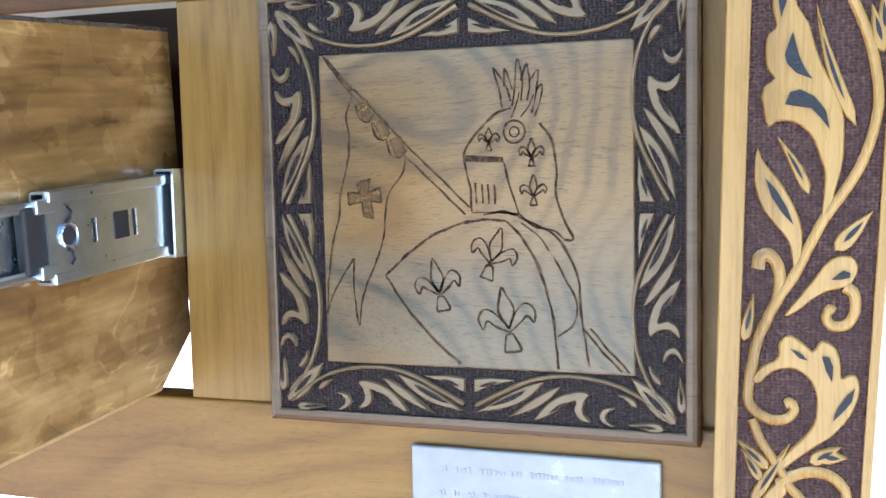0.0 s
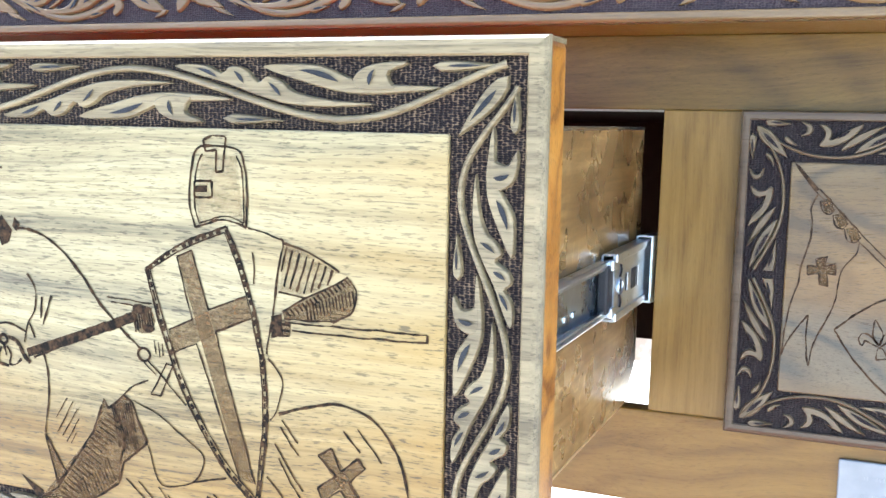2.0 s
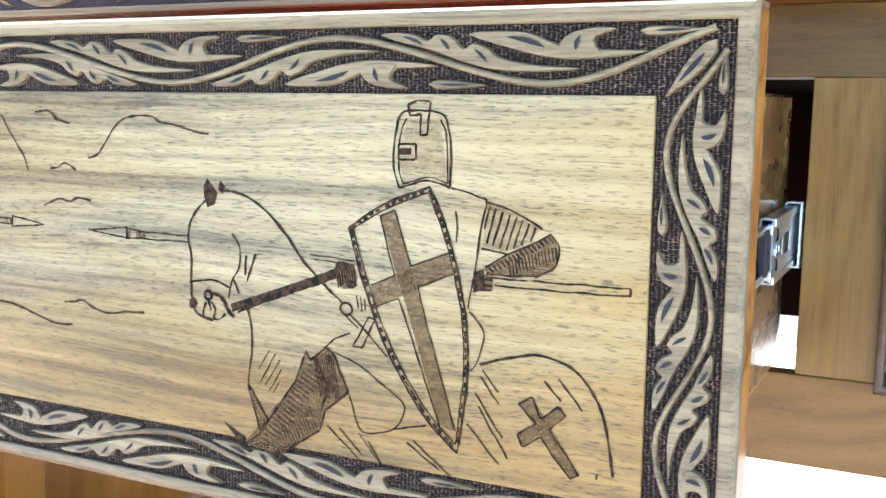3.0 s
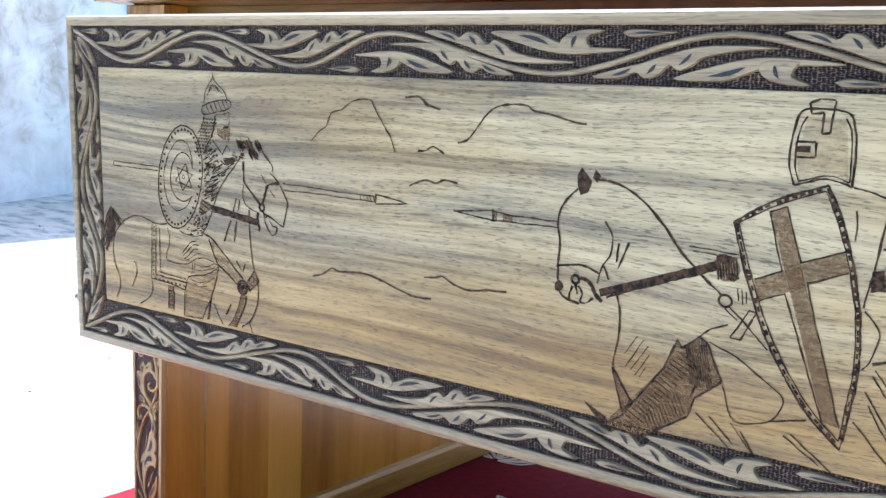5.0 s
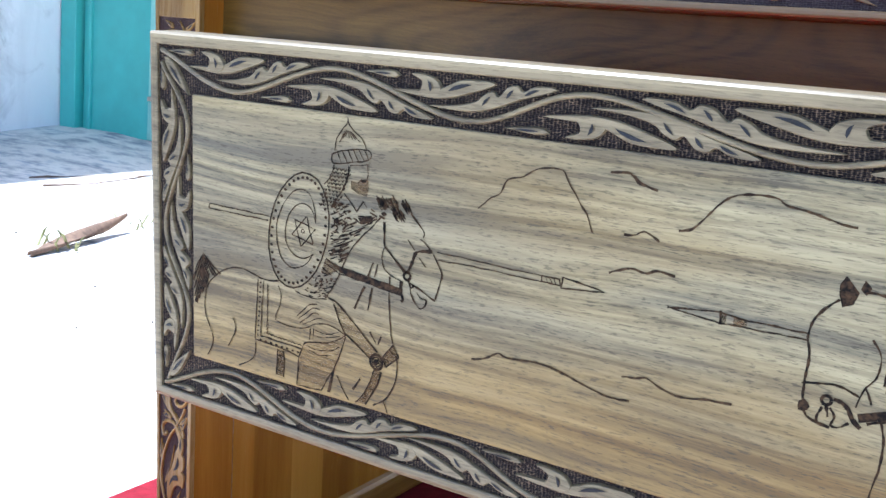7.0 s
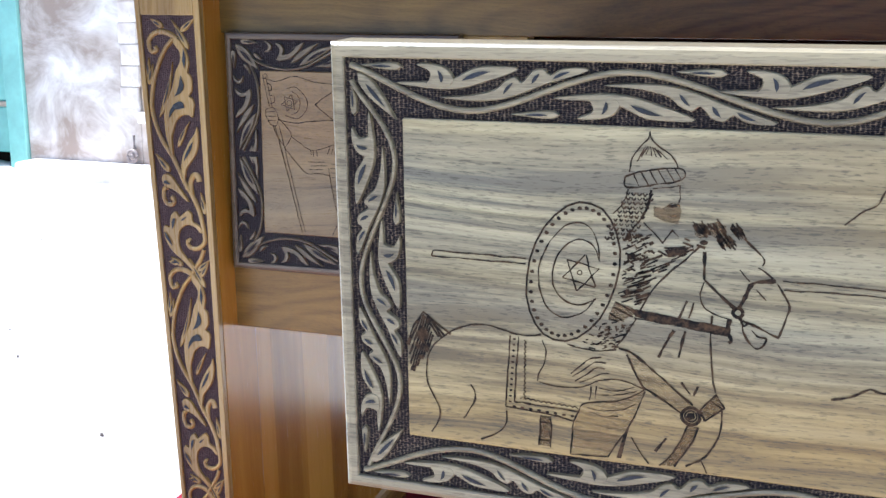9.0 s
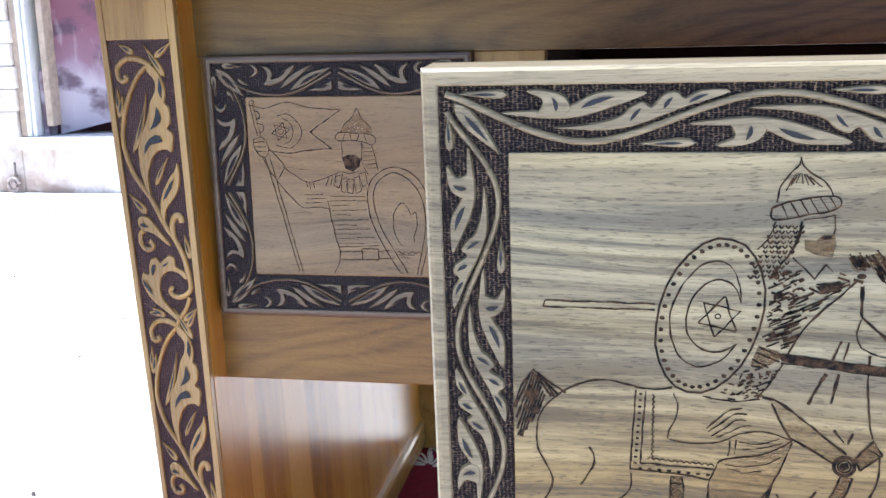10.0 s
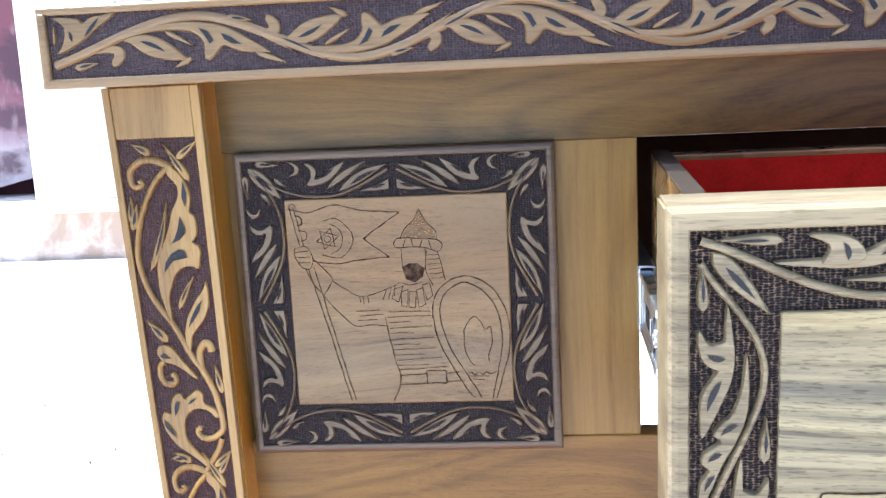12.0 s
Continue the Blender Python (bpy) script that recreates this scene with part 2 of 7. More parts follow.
def soil_mat(name):
    n = Nodes(name)
    a = n.add("TexNoise", Vector=n.coords(), Scale=1.7, Detail=8.0, Roughness=0.65).outputs[0]
    b = n.add("TexNoise", Vector=n.coords(), Scale=60.0, Detail=4.0, Roughness=0.7).outputs[0]
    c = n.add("TexNoise", Vector=n.coords((1.0, 3.0, 1.0)), Scale=5.0, Detail=5.0, Roughness=0.6).outputs[0]
    col = n.ramp(n.math('ADD', n.math('MULTIPLY', a, 0.6), n.math('MULTIPLY', b, 0.4)), [(0.3, (0.54, 0.50, 0.44)), (0.52, (0.70, 0.66, 0.59)), (0.7, (0.78, 0.74, 0.67))])
    col = n.mix(n.ramp(c, [(0.56, (0, 0, 0)), (0.66, (0.8, 0.8, 0.8))]), col, (0.38, 0.40, 0.43))
    e = n.add("TexNoise", Vector=n.coords((1.0, 2.2, 1.0)), Scale=5.0, Detail=8.0, Roughness=0.62).outputs[0]
    col = n.mix(n.ramp(e, [(0.48, (0, 0, 0)), (0.66, (0.85, 0.85, 0.85))]), col, (0.20, 0.22, 0.245))
    n.link(col, "Base Color")
    n.set(Roughness=0.95)
    n.bump(n.math('ADD', a, n.math('MULTIPLY', b, 0.4)), 0.5, 0.02)
    return n.mat


M_FRONT = wood("bleached_walnut", (0.074, 0.063, 0.038), (0.250, 0.211, 0.114), (0.398, 0.342, 0.190), "x", 0.34, 0.15, 4.0, 0.72, band=84.0, bands=0.45, cool=0.42, streak=0.50, warm=0.80, warp=0.014, pore_size=(130.0, 1150.0), contrast=3.0, low_tone=(0.484, 0.560), calm=(-0.20, 0.20))
M_FRONT_CUT = wood("bleached_walnut_relief", (0.098, 0.076, 0.040), (0.188, 0.150, 0.082), (0.264, 0.214, 0.120), "x", 0.32, 0.3, 4.0, 0.6, band=52.0, bands=0.25, cool=0.08, streak=0.6, pore_size=(75.0, 1000.0), contrast=2.0)
M_EDGE = wood("orange_end_grain", (0.150, 0.050, 0.005), (0.360, 0.152, 0.018), (0.470, 0.235, 0.040), "x", 0.32, 0.3, 6.0, 0.6, band=26.0, bands=0.9, figure=(9.0, 22.0), warp=0.03, pore_size=(300.0, 700.0))
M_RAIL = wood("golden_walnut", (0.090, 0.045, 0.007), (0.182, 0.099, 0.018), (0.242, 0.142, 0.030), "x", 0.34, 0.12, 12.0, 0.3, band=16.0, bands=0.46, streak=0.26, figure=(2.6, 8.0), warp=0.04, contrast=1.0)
# Darker copy of the rail walnut: shade under the desktop put into colour.
M_RAIL_TOP = wood("shaded_walnut_rail", (0.050, 0.026, 0.004), (0.112, 0.065, 0.011), (0.172, 0.105, 0.020), "x", 0.34, 0.12, 20.0, 0.3, band=16.0, bands=0.45, streak=0.30, figure=(2.2, 8.0), warp=0.03, contrast=1.3)
M_STILE = wood("golden_walnut_upright", (0.118, 0.065, 0.012), (0.200, 0.118, 0.026), (0.255, 0.158, 0.042), "z", 0.36, 0.08, 16.0, 0.2, band=44.0, bands=0.40, streak=0.34, figure=(1.6, 12.0), warp=0.008, contrast=1.2)
M_POST = wood("honey_post", (0.158, 0.086, 0.018), (0.262, 0.157, 0.040), (0.334, 0.212, 0.066), "z", 0.28, 0.4, 4.0, 0.15, band=30.0, bands=0.4, streak=0.25)
M_PANEL = wood("pale_walnut_panel", (0.074, 0.048, 0.021), (0.160, 0.103, 0.038), (0.216, 0.146, 0.058), "x", 0.30, 0.35, 9.0, 0.35, band=34.0, bands=0.35, cool=0.28, streak=0.36, figure=(2.4, 8.5), warp=0.04, warm=0.4, contrast=1.5)
M_BEAM = wood("varnished_golden_beam", (0.240, 0.125, 0.024), (0.400, 0.228, 0.052), (0.500, 0.312, 0.085), "y", 0.22, 0.5, 5.0, 0.15, band=30.0, bands=0.4, streak=0.2)
M_PANEL_SWIRL = wood("swirled_walnut_panel", (0.058, 0.046, 0.031), (0.148, 0.103, 0.045), (0.212, 0.152, 0.072), "x", 0.30, 0.35, 24.0, 0.4, band=12.0, bands=1.1, cool=0.70, streak=0.30, figure=(4.2, 7.5), warp=0.05, warm=0.6, contrast=1.7)
M_PANEL_CUT = wood("pale_walnut_relief", (0.068, 0.048, 0.024), (0.115, 0.083, 0.043), (0.158, 0.118, 0.064), "x", 0.30, 0.35, 5.0, 0.2, band=40.0, bands=0.3)
M_PANEL_RIM = wood("stained_panel_rim", (0.046, 0.029, 0.016), (0.086, 0.059, 0.034), (0.118, 0.085, 0.052), "x", 0.30, 0.25, 5.0, 0.2, band=40.0, bands=0.4)
M_TOP_CUT = wood("table_edge_relief", (0.112, 0.070, 0.029), (0.190, 0.122, 0.051), (0.248, 0.168, 0.076), "x", 0.24, 0.55, 4.0, 0.2, band=40.0, bands=0.3)
M_STAVE = wood("varnished_stave", (0.270, 0.112, 0.010), (0.470, 0.218, 0.024), (0.580, 0.320, 0.050), "z", 0.24, 0.28, 4.0, 0.1, vary=0.55, band=20.0, bands=0.3, streak=0.12, contrast=0.9)
M_GROUND_DRAWER = punched("punched_drawer_ground", (0.0070, 0.0050, 0.0070), (0.185, 0.132, 0.085), (450.0, 3.0, 980.0), 0.6)
M_GROUND_PANEL = punched("punched_panel_ground", (0.0125, 0.0088, 0.0108), (0.052, 0.038, 0.034), (480.0, 3.0, 760.0), 0.48, 0.08)
M_GROUND_POST = punched("punched_post_ground", (0.0370, 0.0185, 0.0180), (0.088, 0.051, 0.042), (480.0, 3.0, 700.0), 0.5, 0.05)
M_GROUND_EDGE = punched("punched_edge_ground", (0.0300, 0.0190, 0.0235), (0.066, 0.046, 0.045), (460.0, 3.0, 640.0), 0.42, 0.12)
M_BURNT = burnt("burnt_line", (0.007, 0.006, 0.005), (0.076, 0.043, 0.021))
M_BURNT_SOFT = burnt("faint_burnt_line", (0.022, 0.014, 0.009), (0.105, 0.064, 0.032))
M_SINGED = singed("singed_shade", (0.104, 0.062, 0.023), (0.36, 0.84))
M_WASH = singed("pale_singed_shade", (0.150, 0.084, 0.026), (0.04, 0.36))
M_EYE = plain("dark_cut", (0.0042, 0.0062, 0.0115), 0.42, grain=420, amount=0.45, bump=0.8, spec=0.35)
M_PLY = blotched("varnished_plywood", (0.060, 0.029, 0.008), (0.200, 0.112, 0.035), (0.410, 0.268, 0.105))
# Bright tan: the light caught by the lower plywood edge, as colour.
M_PLY_RIM = plain("lit_plywood_rim", (0.42, 0.27, 0.11), 0.5, grain=150, amount=0.15)
M_PLY_EDGE = plain("plywood_edge", (0.052, 0.044, 0.036), 0.16, grain=150, amount=0.2, coat=0.8)
M_STEEL = plain("zinc_plated_steel", (0.66, 0.74, 0.82), 0.30, 1.0, 130, 0.06, 0.05)
M_STEEL_DARK = plain("shadowed_steel_slot", (0.02, 0.02, 0.024), 0.6, 0.2, 90, 0.2, 0)
M_STEEL_WEB = plain("dull_steel_web", (0.52, 0.60, 0.66), 0.28, 1.0, 30, 0.16, 0.15)
M_SCREW = plain("brass_screw", (0.72, 0.56, 0.28), 0.3, 1.0, 200, 0.08, 0.1)
M_FELT = plain("red_felt", (0.272, 0.0112, 0.0056), 0.95, 0, 500, 0.15, 0.4, 0.0, 0.1)
M_CARPET = plain("red_carpet_cloth", (0.184, 0.012, 0.0224), 0.9, 0, 700, 0.16, 0.5, 0.0, 0.15)
M_GOLD = plain("gold_thread", (0.80, 0.70, 0.53), 0.6, 0.0, 400, 0.12, 0.3)
M_PLATE = plain("frosted_label_plastic", (0.245, 0.275, 0.310), 0.25, 0, 60, 0.10, 0.05, 0.3)
M_INK = plain("faint_print", (0.195, 0.222, 0.256), 0.3, 0, 200, 0.1, 0)
M_INK_RIM = plain("plate_border_line", (0.20, 0.23, 0.265), 0.4, 0, 200, 0.05, 0)
# Near-black, matte: deep shade put into the colour of inner surfaces.
M_DARK_IN = plain("inner_shade_black", (0.014, 0.008, 0.005), 0.9, 0, 40, 0.25, 0.2, 0.0, 0.1)
M_WALL_WHITE = plaster_mat("limewashed_wall", (0.97, 0.92, 0.90), (0.56, 0.49, 0.44), (0.82, 0.77, 0.75))
M_WALL_WARM = plaster_mat("old_warm_plaster", (0.86, 0.82, 0.77), (0.36, 0.28, 0.22), (0.60, 0.53, 0.46), 0.075)
M_TEAL = plain("teal_door_paint", (0.1060, 0.4600, 0.4020), 0.4, 0, 5, 0.10, 0.15)
# Pale green paint, lightened further to carry bright light on the door's right.
M_TEAL_LOW = plain("pale_mint_lit_paint", (0.300, 0.600, 0.510), 0.45, 0, 14, 0.10, 0.15)
M_WHITE = plain("white_painted_wood", (0.74, 0.72, 0.68), 0.45, 0, 22, 0.08, 0.2)
M_PALE_WOOD = plain("weathered_frame_wood", (0.46, 0.36, 0.27), 0.7, 0, 30, 0.2, 0.4)
M_BRICK = plaster_mat("limewashed_brick", (0.86, 0.80, 0.73), (0.55, 0.46, 0.38), (0.74, 0.66, 0.58))
M_MAROON = plain("dark_maroon_wall", (0.055, 0.012, 0.028), 0.8, 0, 6, 0.3, 0.2)
M_SMOKE = smoky_mat("smoke_stained_panel")
M_SOIL = soil_mat("sunlit_dusty_soil")
M_BARK = plain("dry_bark", (0.16, 0.10, 0.065), 0.85, 0, 60, 0.3, 0.6)
M_WEED = plain("dry_weed", (0.30, 0.30, 0.14), 0.8, 0, 60, 0.2, 0.2)
M_PEBBLE = plain("dark_grit", (0.12, 0.10, 0.09), 0.9, 0, 60, 0.3, 0.3)
M_IRON = plain("rusty_iron", (0.24, 0.20, 0.18), 0.7, 0.3, 60, 0.3, 0.4)


# ---- mesh helpers ----
class Geo:
    """Vertices and faces of one mesh."""

    def __init__(self):
        self.v, self.f, self.m = [], [], []

    def face(self, pts, slot=0):
        k = len(self.v)
        self.v += [tuple(p) for p in pts]
        self.f.append(tuple(range(k, k + len(pts))))
        self.m.append(slot)

    def loops(self, rings, cap_start=False, cap_end=True, slot=0, closed=True):
        """Quads between rings of equal length."""
        k, n = len(self.v), len(rings[0])
        for r in rings:
            self.v += [tuple(p) for p in r]
        for a in range(len(rings) - 1):
            for i in range(n if closed else n - 1):
                j = (i + 1) % n
                self.f.append((k + a * n + i, k + a * n + j, k + (a + 1) * n + j, k + (a + 1) * n + i))
                self.m.append(slot)
        if cap_start:
            self.f.append(tuple(range(k + n - 1, k - 1, -1)))
            self.m.append(slot)
        if cap_end:
            e = k + (len(rings) - 1) * n
            self.f.append(tuple(range(e, e + n)))
            self.m.append(slot)

    def box(self, x0, x1, y0, y1, z0, z1, bevel=0.0, slot=0):
        bm = bmesh.new()
        bmesh.ops.create_cube(bm, size=1.0)
        for q in bm.verts:
            q.co = Vector((x0 + (q.co.x + 0.5) * (x1 - x0), y0 + (q.co.y + 0.5) * (y1 - y0), z0 + (q.co.z + 0.5) * (z1 - z0)))
        if bevel:
            bmesh.ops.bevel(bm, geom=bm.edges[:], offset=bevel, segments=3, profile=0.5, affect='EDGES')
        self.take(bm, slot)
        return self

    def tube(self, path, radius, sides=10, slot=0, caps=True):
        pts = [Vector(p) for p in path]
        rings = []
        for i, p in enumerate(pts):
            d = (pts[min(i + 1, len(pts) - 1)] - pts[max(i - 1, 0)]).normalized()
            up = Vector((0, 0, 1)) if abs(d.z) < 0.9 else Vector((1, 0, 0))
            a = d.cross(up).normalized()
            b = d.cross(a).normalized()
            r = radius[i] if isinstance(radius, (list, tuple)) else radius
            rings.append([p + a * (r * math.cos(6.2832 * s / sides)) + b * (r * math.sin(6.2832 * s / sides)) for s in range(sides)])
        self.loops(rings, caps, caps, slot)
        return self

    def take(self, bm, slot=0):
        k = len(self.v)
        bm.verts.index_update()
        self.v += [tuple(q.co) for q in bm.verts]
        for f in bm.faces:
            self.f.append(tuple(k + q.index for q in f.verts))
            self.m.append(slot)
        bm.free()

    def mesh(self, name, mats, smooth=False):
        me = bpy.data.meshes.new(name)
        me.from_pydata(self.v, [], self.f)
        for m in mats:
            me.materials.append(m)
        me.polygons.foreach_set("material_index", self.m)
        me.polygons.foreach_set("use_smooth", [smooth] * len(self.f))
        me.update()
        return me


def rim_ring(x0, x1, z0, z1, y, wide, round_off=0.003, deep=0.010):
    """A mitred rim round a rectangle, its outer edge well rounded, facing -y."""
    g = Geo()
    prof = [(0.0, -deep), (0.0, -round_off), (round_off * 0.12, -round_off * 0.55), (round_off * 0.42, -round_off * 0.17), (round_off, 0.0), (wide - 0.0008, 0.0), (wide, -0.0008), (wide, -0.005)]
    g.loops([[(x0 + d, y - h, z0 + d), (x1 - d, y - h, z0 + d), (x1 - d, y - h, z1 - d), (x0 + d, y - h, z1 - d)] for d, h in prof], False, False)
    return g


def part(name, geo, material, parent, label="", smooth=False):
    """One mesh under a thing or under a part; the geometry is given in world metres."""
    mats = material if isinstance(material, (list, tuple)) else [material]
    me = geo if isinstance(geo, bpy.types.Mesh) else geo.mesh(name, mats, smooth)
    ob = new(name, me)
    ob.parent = parent
    if parent.parent is None and parent.type == 'EMPTY':
        ob.matrix_parent_inverse = Matrix.Translation(-parent.location)
    if label:
        ob["label"] = label
    return ob


def thing(name, at, label, category, group="", kind=""):
    ob = new(name)
    ob.location = at
    return tagged(ob, label, category, group, kind)


def solid(name, geo, material, label, category, group="", kind="", smooth=False):
    mats = material if isinstance(material, (list, tuple)) else [material]
    return tagged(new(name, geo.mesh(name, mats, smooth)), label, category, group, kind)


# ---- carving helpers: flat figures (u, v) laid on a face and raised by h ----
def face_at(y0):
    return lambda u, v, h: (u, y0 - h, v)


def smooth_line(pts, n=6):
    """A Catmull-Rom line through a few points."""
    p = [Vector((a, b)) for a, b in pts]
    if len(p) < 3:
        return p
    q = [2 * p[0] - p[1], *p, 2 * p[-1] - p[-2]]
    out = []
    for i in range(1, len(q) - 2):
        for k in range(n):
            t = k / n
            out.append(0.5 * ((2 * q[i]) + (q[i + 1] - q[i - 1]) * t + (2 * q[i - 1] - 5 * q[i] + 4 * q[i + 1] - q[i + 2]) * t * t
                              + (3 * q[i] - q[i - 1] - 3 * q[i + 1] + q[i + 2]) * t ** 3))
    return out + [p[-1]]


def normals(line, closed=False):
    n = len(line)
    out = []
    for i in range(n):
        a = line[(i - 1) % n] if closed else line[max(i - 1, 0)]
        b = line[(i + 1) % n] if closed else line[min(i + 1, n - 1)]
        d = b - a
        d = d.normalized() if d.length > 1e-9 else Vector((1, 0))
        out.append(Vector((-d.y, d.x)))
    return out


def inset_room(pts, nrm, most):
    """How far each corner of an outline can move inward before it meets the far side."""
    a = np.array([tuple(p) for p in pts])
    d = np.roll(a, -1, 0) - a
    room = []
    for i, (p, n) in enumerate(zip(a, nrm)):
        n = np.array(tuple(n))
        w = a - p
        det = n[0] * d[:, 1] - n[1] * d[:, 0]
        det = np.where(np.abs(det) < 1e-12, 1e-12, det)
        run = (w[:, 0] * d[:, 1] - w[:, 1] * d[:, 0]) / det
        along = (w[:, 0] * n[1] - w[:, 1] * n[0]) / det
        ok = (run > 1e-6) & (along >= 0) & (along <= 1)
        ok[i] = ok[i - 1] = False
        room.append(min(most, 0.36 * float(run[ok].min())) if ok.any() else 0.0)
    return [min(room[i - 2], room[i - 1], room[i], room[(i + 1) % len(room)], room[(i + 2) % len(room)]) for i in range(len(room))]


class Carver:
    """Raises reliefs from a sunk ground, and burns lines, on one face."""

    def __init__(self, lay, depth=0.0025, dome=1.0):
        self.lay, self.depth = lay, depth
        self.dome = dome
        self.relief, self.dark, self.line, self.shade, self.pale = Geo(), Geo(), Geo(), Geo(), Geo()
        self.pen = 0.74
        self.rng = random.Random(7)

    def plate(self, outline, top=0.0, soft=0.0007, rounded=0):
        """A raised figure with sloped sides and a rounded shoulder."""
        pts = [Vector(p) for p in outline]
        if rounded:
            pts = smooth_line([pts[-1], *pts, pts[0], pts[1]], rounded)[rounded:-rounded - 1]
        area = sum(a.x * b.y - b.x * a.y for a, b in zip(pts, pts[1:] + pts[:1]))
        if area < 0:
            pts.reverse()
        pts = [p for p, q in zip(pts, pts[1:] + pts[:1]) if (q - p).length > 0.0001]
        nrm = normals(pts, True)
        full = rounded or self.dome > 1.0
        soft *= self.dome
        room = inset_room(pts, nrm, soft) if full else [soft] * len(pts)
        top += self.rng.uniform(-0.0002, 0.0003)
        rings = []
        for grow, h in ((0.0004, -self.depth), (0.0, top - soft)):
            rings.append([self.lay(p.x - n.x * grow, p.y - n.y * grow, h) for p, n in zip(pts, nrm)])
        for part_in, h in ((0.45, top - soft * 0.25), (1.0, top)):
            rings.append([self.lay(p.x + n.x * r * part_in, p.y + n.y * r * part_in, h) for p, n, r in zip(pts, nrm, room)])
        k = len(self.relief.v)
        self.relief.loops(rings, cap_end=not full)
        if full:
            last = k + 3 * len(pts)
            for tri in tessellate_polygon([[p + n * r for p, n, r in zip((q.to_3d() for q in pts), (q.to_3d() for q in nrm), room)]]):
                self.relief.f.append(tuple(last + i for i in tri))
                self.relief.m.append(0)

    def leaf_outline(self, base, tip, w, bend=0.0, peak=0.6, n=9, s0=0.0, s1=1.0, flat=1.0):
        base, tip = Vector(base), Vector(tip)
        d = tip - base
        side = Vector((-d.y, d.x))
        ctrl = (base + tip) / 2 + side * bend
        left, right = [], []
        for i in range(n + 1):
            t = i / n
            s = s0 + (s1 - s0) * t
            c = base * (1 - s) ** 2 + ctrl * 2 * s * (1 - s) + tip * s * s
            g = ((ctrl - base) * (1 - s) + (tip - ctrl) * s).normalized()
            m = Vector((-g.y, g.x))
            f = w * math.sin(math.pi * min(0.999, max(0.001, t)) ** peak) ** flat
            left.append(c + m * f)
            right.append(c - m * f)
        return left + right[::-1][1:-1]

    def leaf(self, base, tip, w, bend=0.0, eye=True, peak=0.6, top=0.0):
        self.plate(self.leaf_outline(base, tip, w, bend, peak), top)
        if eye:
            cut = self.leaf_outline(base, tip, w * 0.31, bend, 0.8, 6, 0.22, 0.74)
            self.dark.face([self.lay(p.x, p.y, top + 0.0006) for p in cut][::-1])

    def vine(self, pts, w0, w1=None, top=0.0, n=8):
        """A round-backed stem; w0, w1: half widths at its ends."""
        line = smooth_line(pts, n)
        nrm = normals(line)
        w1 = w0 if w1 is None else w1
        rings = []
        for i, (p, m) in enumerate(zip(line, nrm)):
            w = w0 + (w1 - w0) * i / (len(line) - 1)
            row = []
            for k, h in ((-1.1, -self.depth), (-1.0, top - 0.0009), (-0.55, top + 0.0001), (0.0, top + 0.0004), (0.55, top + 0.0001), (1.0, top - 0.0009), (1.1, -self.depth)):
                row.append(self.lay(p.x + m.x * w * k, p.y + m.y * w * k, h))
            rings.append(row)
        self.relief.loops(rings, False, False, closed=False)

    def stroke(self, pts, w=0.0007, h=0.0004, close=False, smoothed=True):
        if close:
            pts = list(pts) + [pts[0]]
        line = smooth_line(pts, 5) if smoothed else [Vector(p) for p in pts]
        if not smoothed and len(line) > 2:
            for a, b in zip(line, line[1:]):
                self.stroke([a, b], w, h)
            return
        fine = [line[0]]
        for a, b in zip(line, line[1:]):
            steps = max(1, int((b - a).length / 0.0016))
            fine += [a.lerp(b, (i + 1) / steps) for i in range(steps)]
        line = fine
        line = [p + m * (0.0005 * noise.noise(Vector((p.x * 110, p.y * 110, 8.0))) + 0.00022 * noise.noise(Vector((p.x * 460, p.y * 460, 2.0)))) for p, m in zip(line, normals(line))]
        nrm = normals(line)
        k = len(self.line.v)
        w *= self.pen
        for i, (p, m) in enumerate(zip(line, nrm)):
            ww = w * (0.92 + 0.70 * noise.noise(Vector((p.x * 190, p.y * 190, 3.0))) + 0.5 * noise.noise(Vector((p.x * 620, p.y * 620, 5.0))))
            self.line.v += [self.lay(p.x + m.x * ww, p.y + m.y * ww, h), self.lay(p.x - m.x * ww, p.y - m.y * ww, h)]
        for i in range(len(line) - 1):
            self.line.f.append((k + 2 * i, k + 2 * i + 1, k + 2 * i + 3, k + 2 * i + 2))
            self.line.m.append(0)

    def tint(self, pts, h=0.0002):
        self.shade.face([self.lay(a, b, h) for a, b in pts])

    def wash(self, pts):
        self.pale.face([self.lay(a, b, 0.0001) for a, b in pts])

    def fill(self, pts, h=0.0003):
        """A patch burnt dark."""
        self.line.face([self.lay(a, b, h) for a, b in pts])

    def blot(self, c, rx, ry):
        self.fill([(c[0] + rx * self.rng.uniform(0.8, 1.15) * math.cos(k * 0.7854), c[1] + ry * self.rng.uniform(0.8, 1.15) * math.sin(k * 0.7854)) for k in range(8)], 0.00035)

    def speckle(self, poly, count, run, w=0.0007):
        """Short strokes strewn over a patch, all leaning one way."""
        lo, hi = [min(p[i] for p in poly) for i in (0, 1)], [max(p[i] for p in poly) for i in (0, 1)]
        made = 0
        while made < count:
            x, y = self.rng.uniform(lo[0], hi[0]), self.rng.uniform(lo[1], hi[1])
            inside = False
            for (xa, ya), (xb, yb) in zip(poly, poly[1:] + poly[:1]):
                if (ya > y) != (yb > y) and x < (xb - xa) * (y - ya) / (yb - ya) + xa:
                    inside = not inside
            if inside:
                k = self.rng.uniform(0.6, 1.3)
                self.stroke([(x - run[0] * k / 2, y - run[1] * k / 2), (x + run[0] * k / 2, y + run[1] * k / 2)], w)
                made += 1

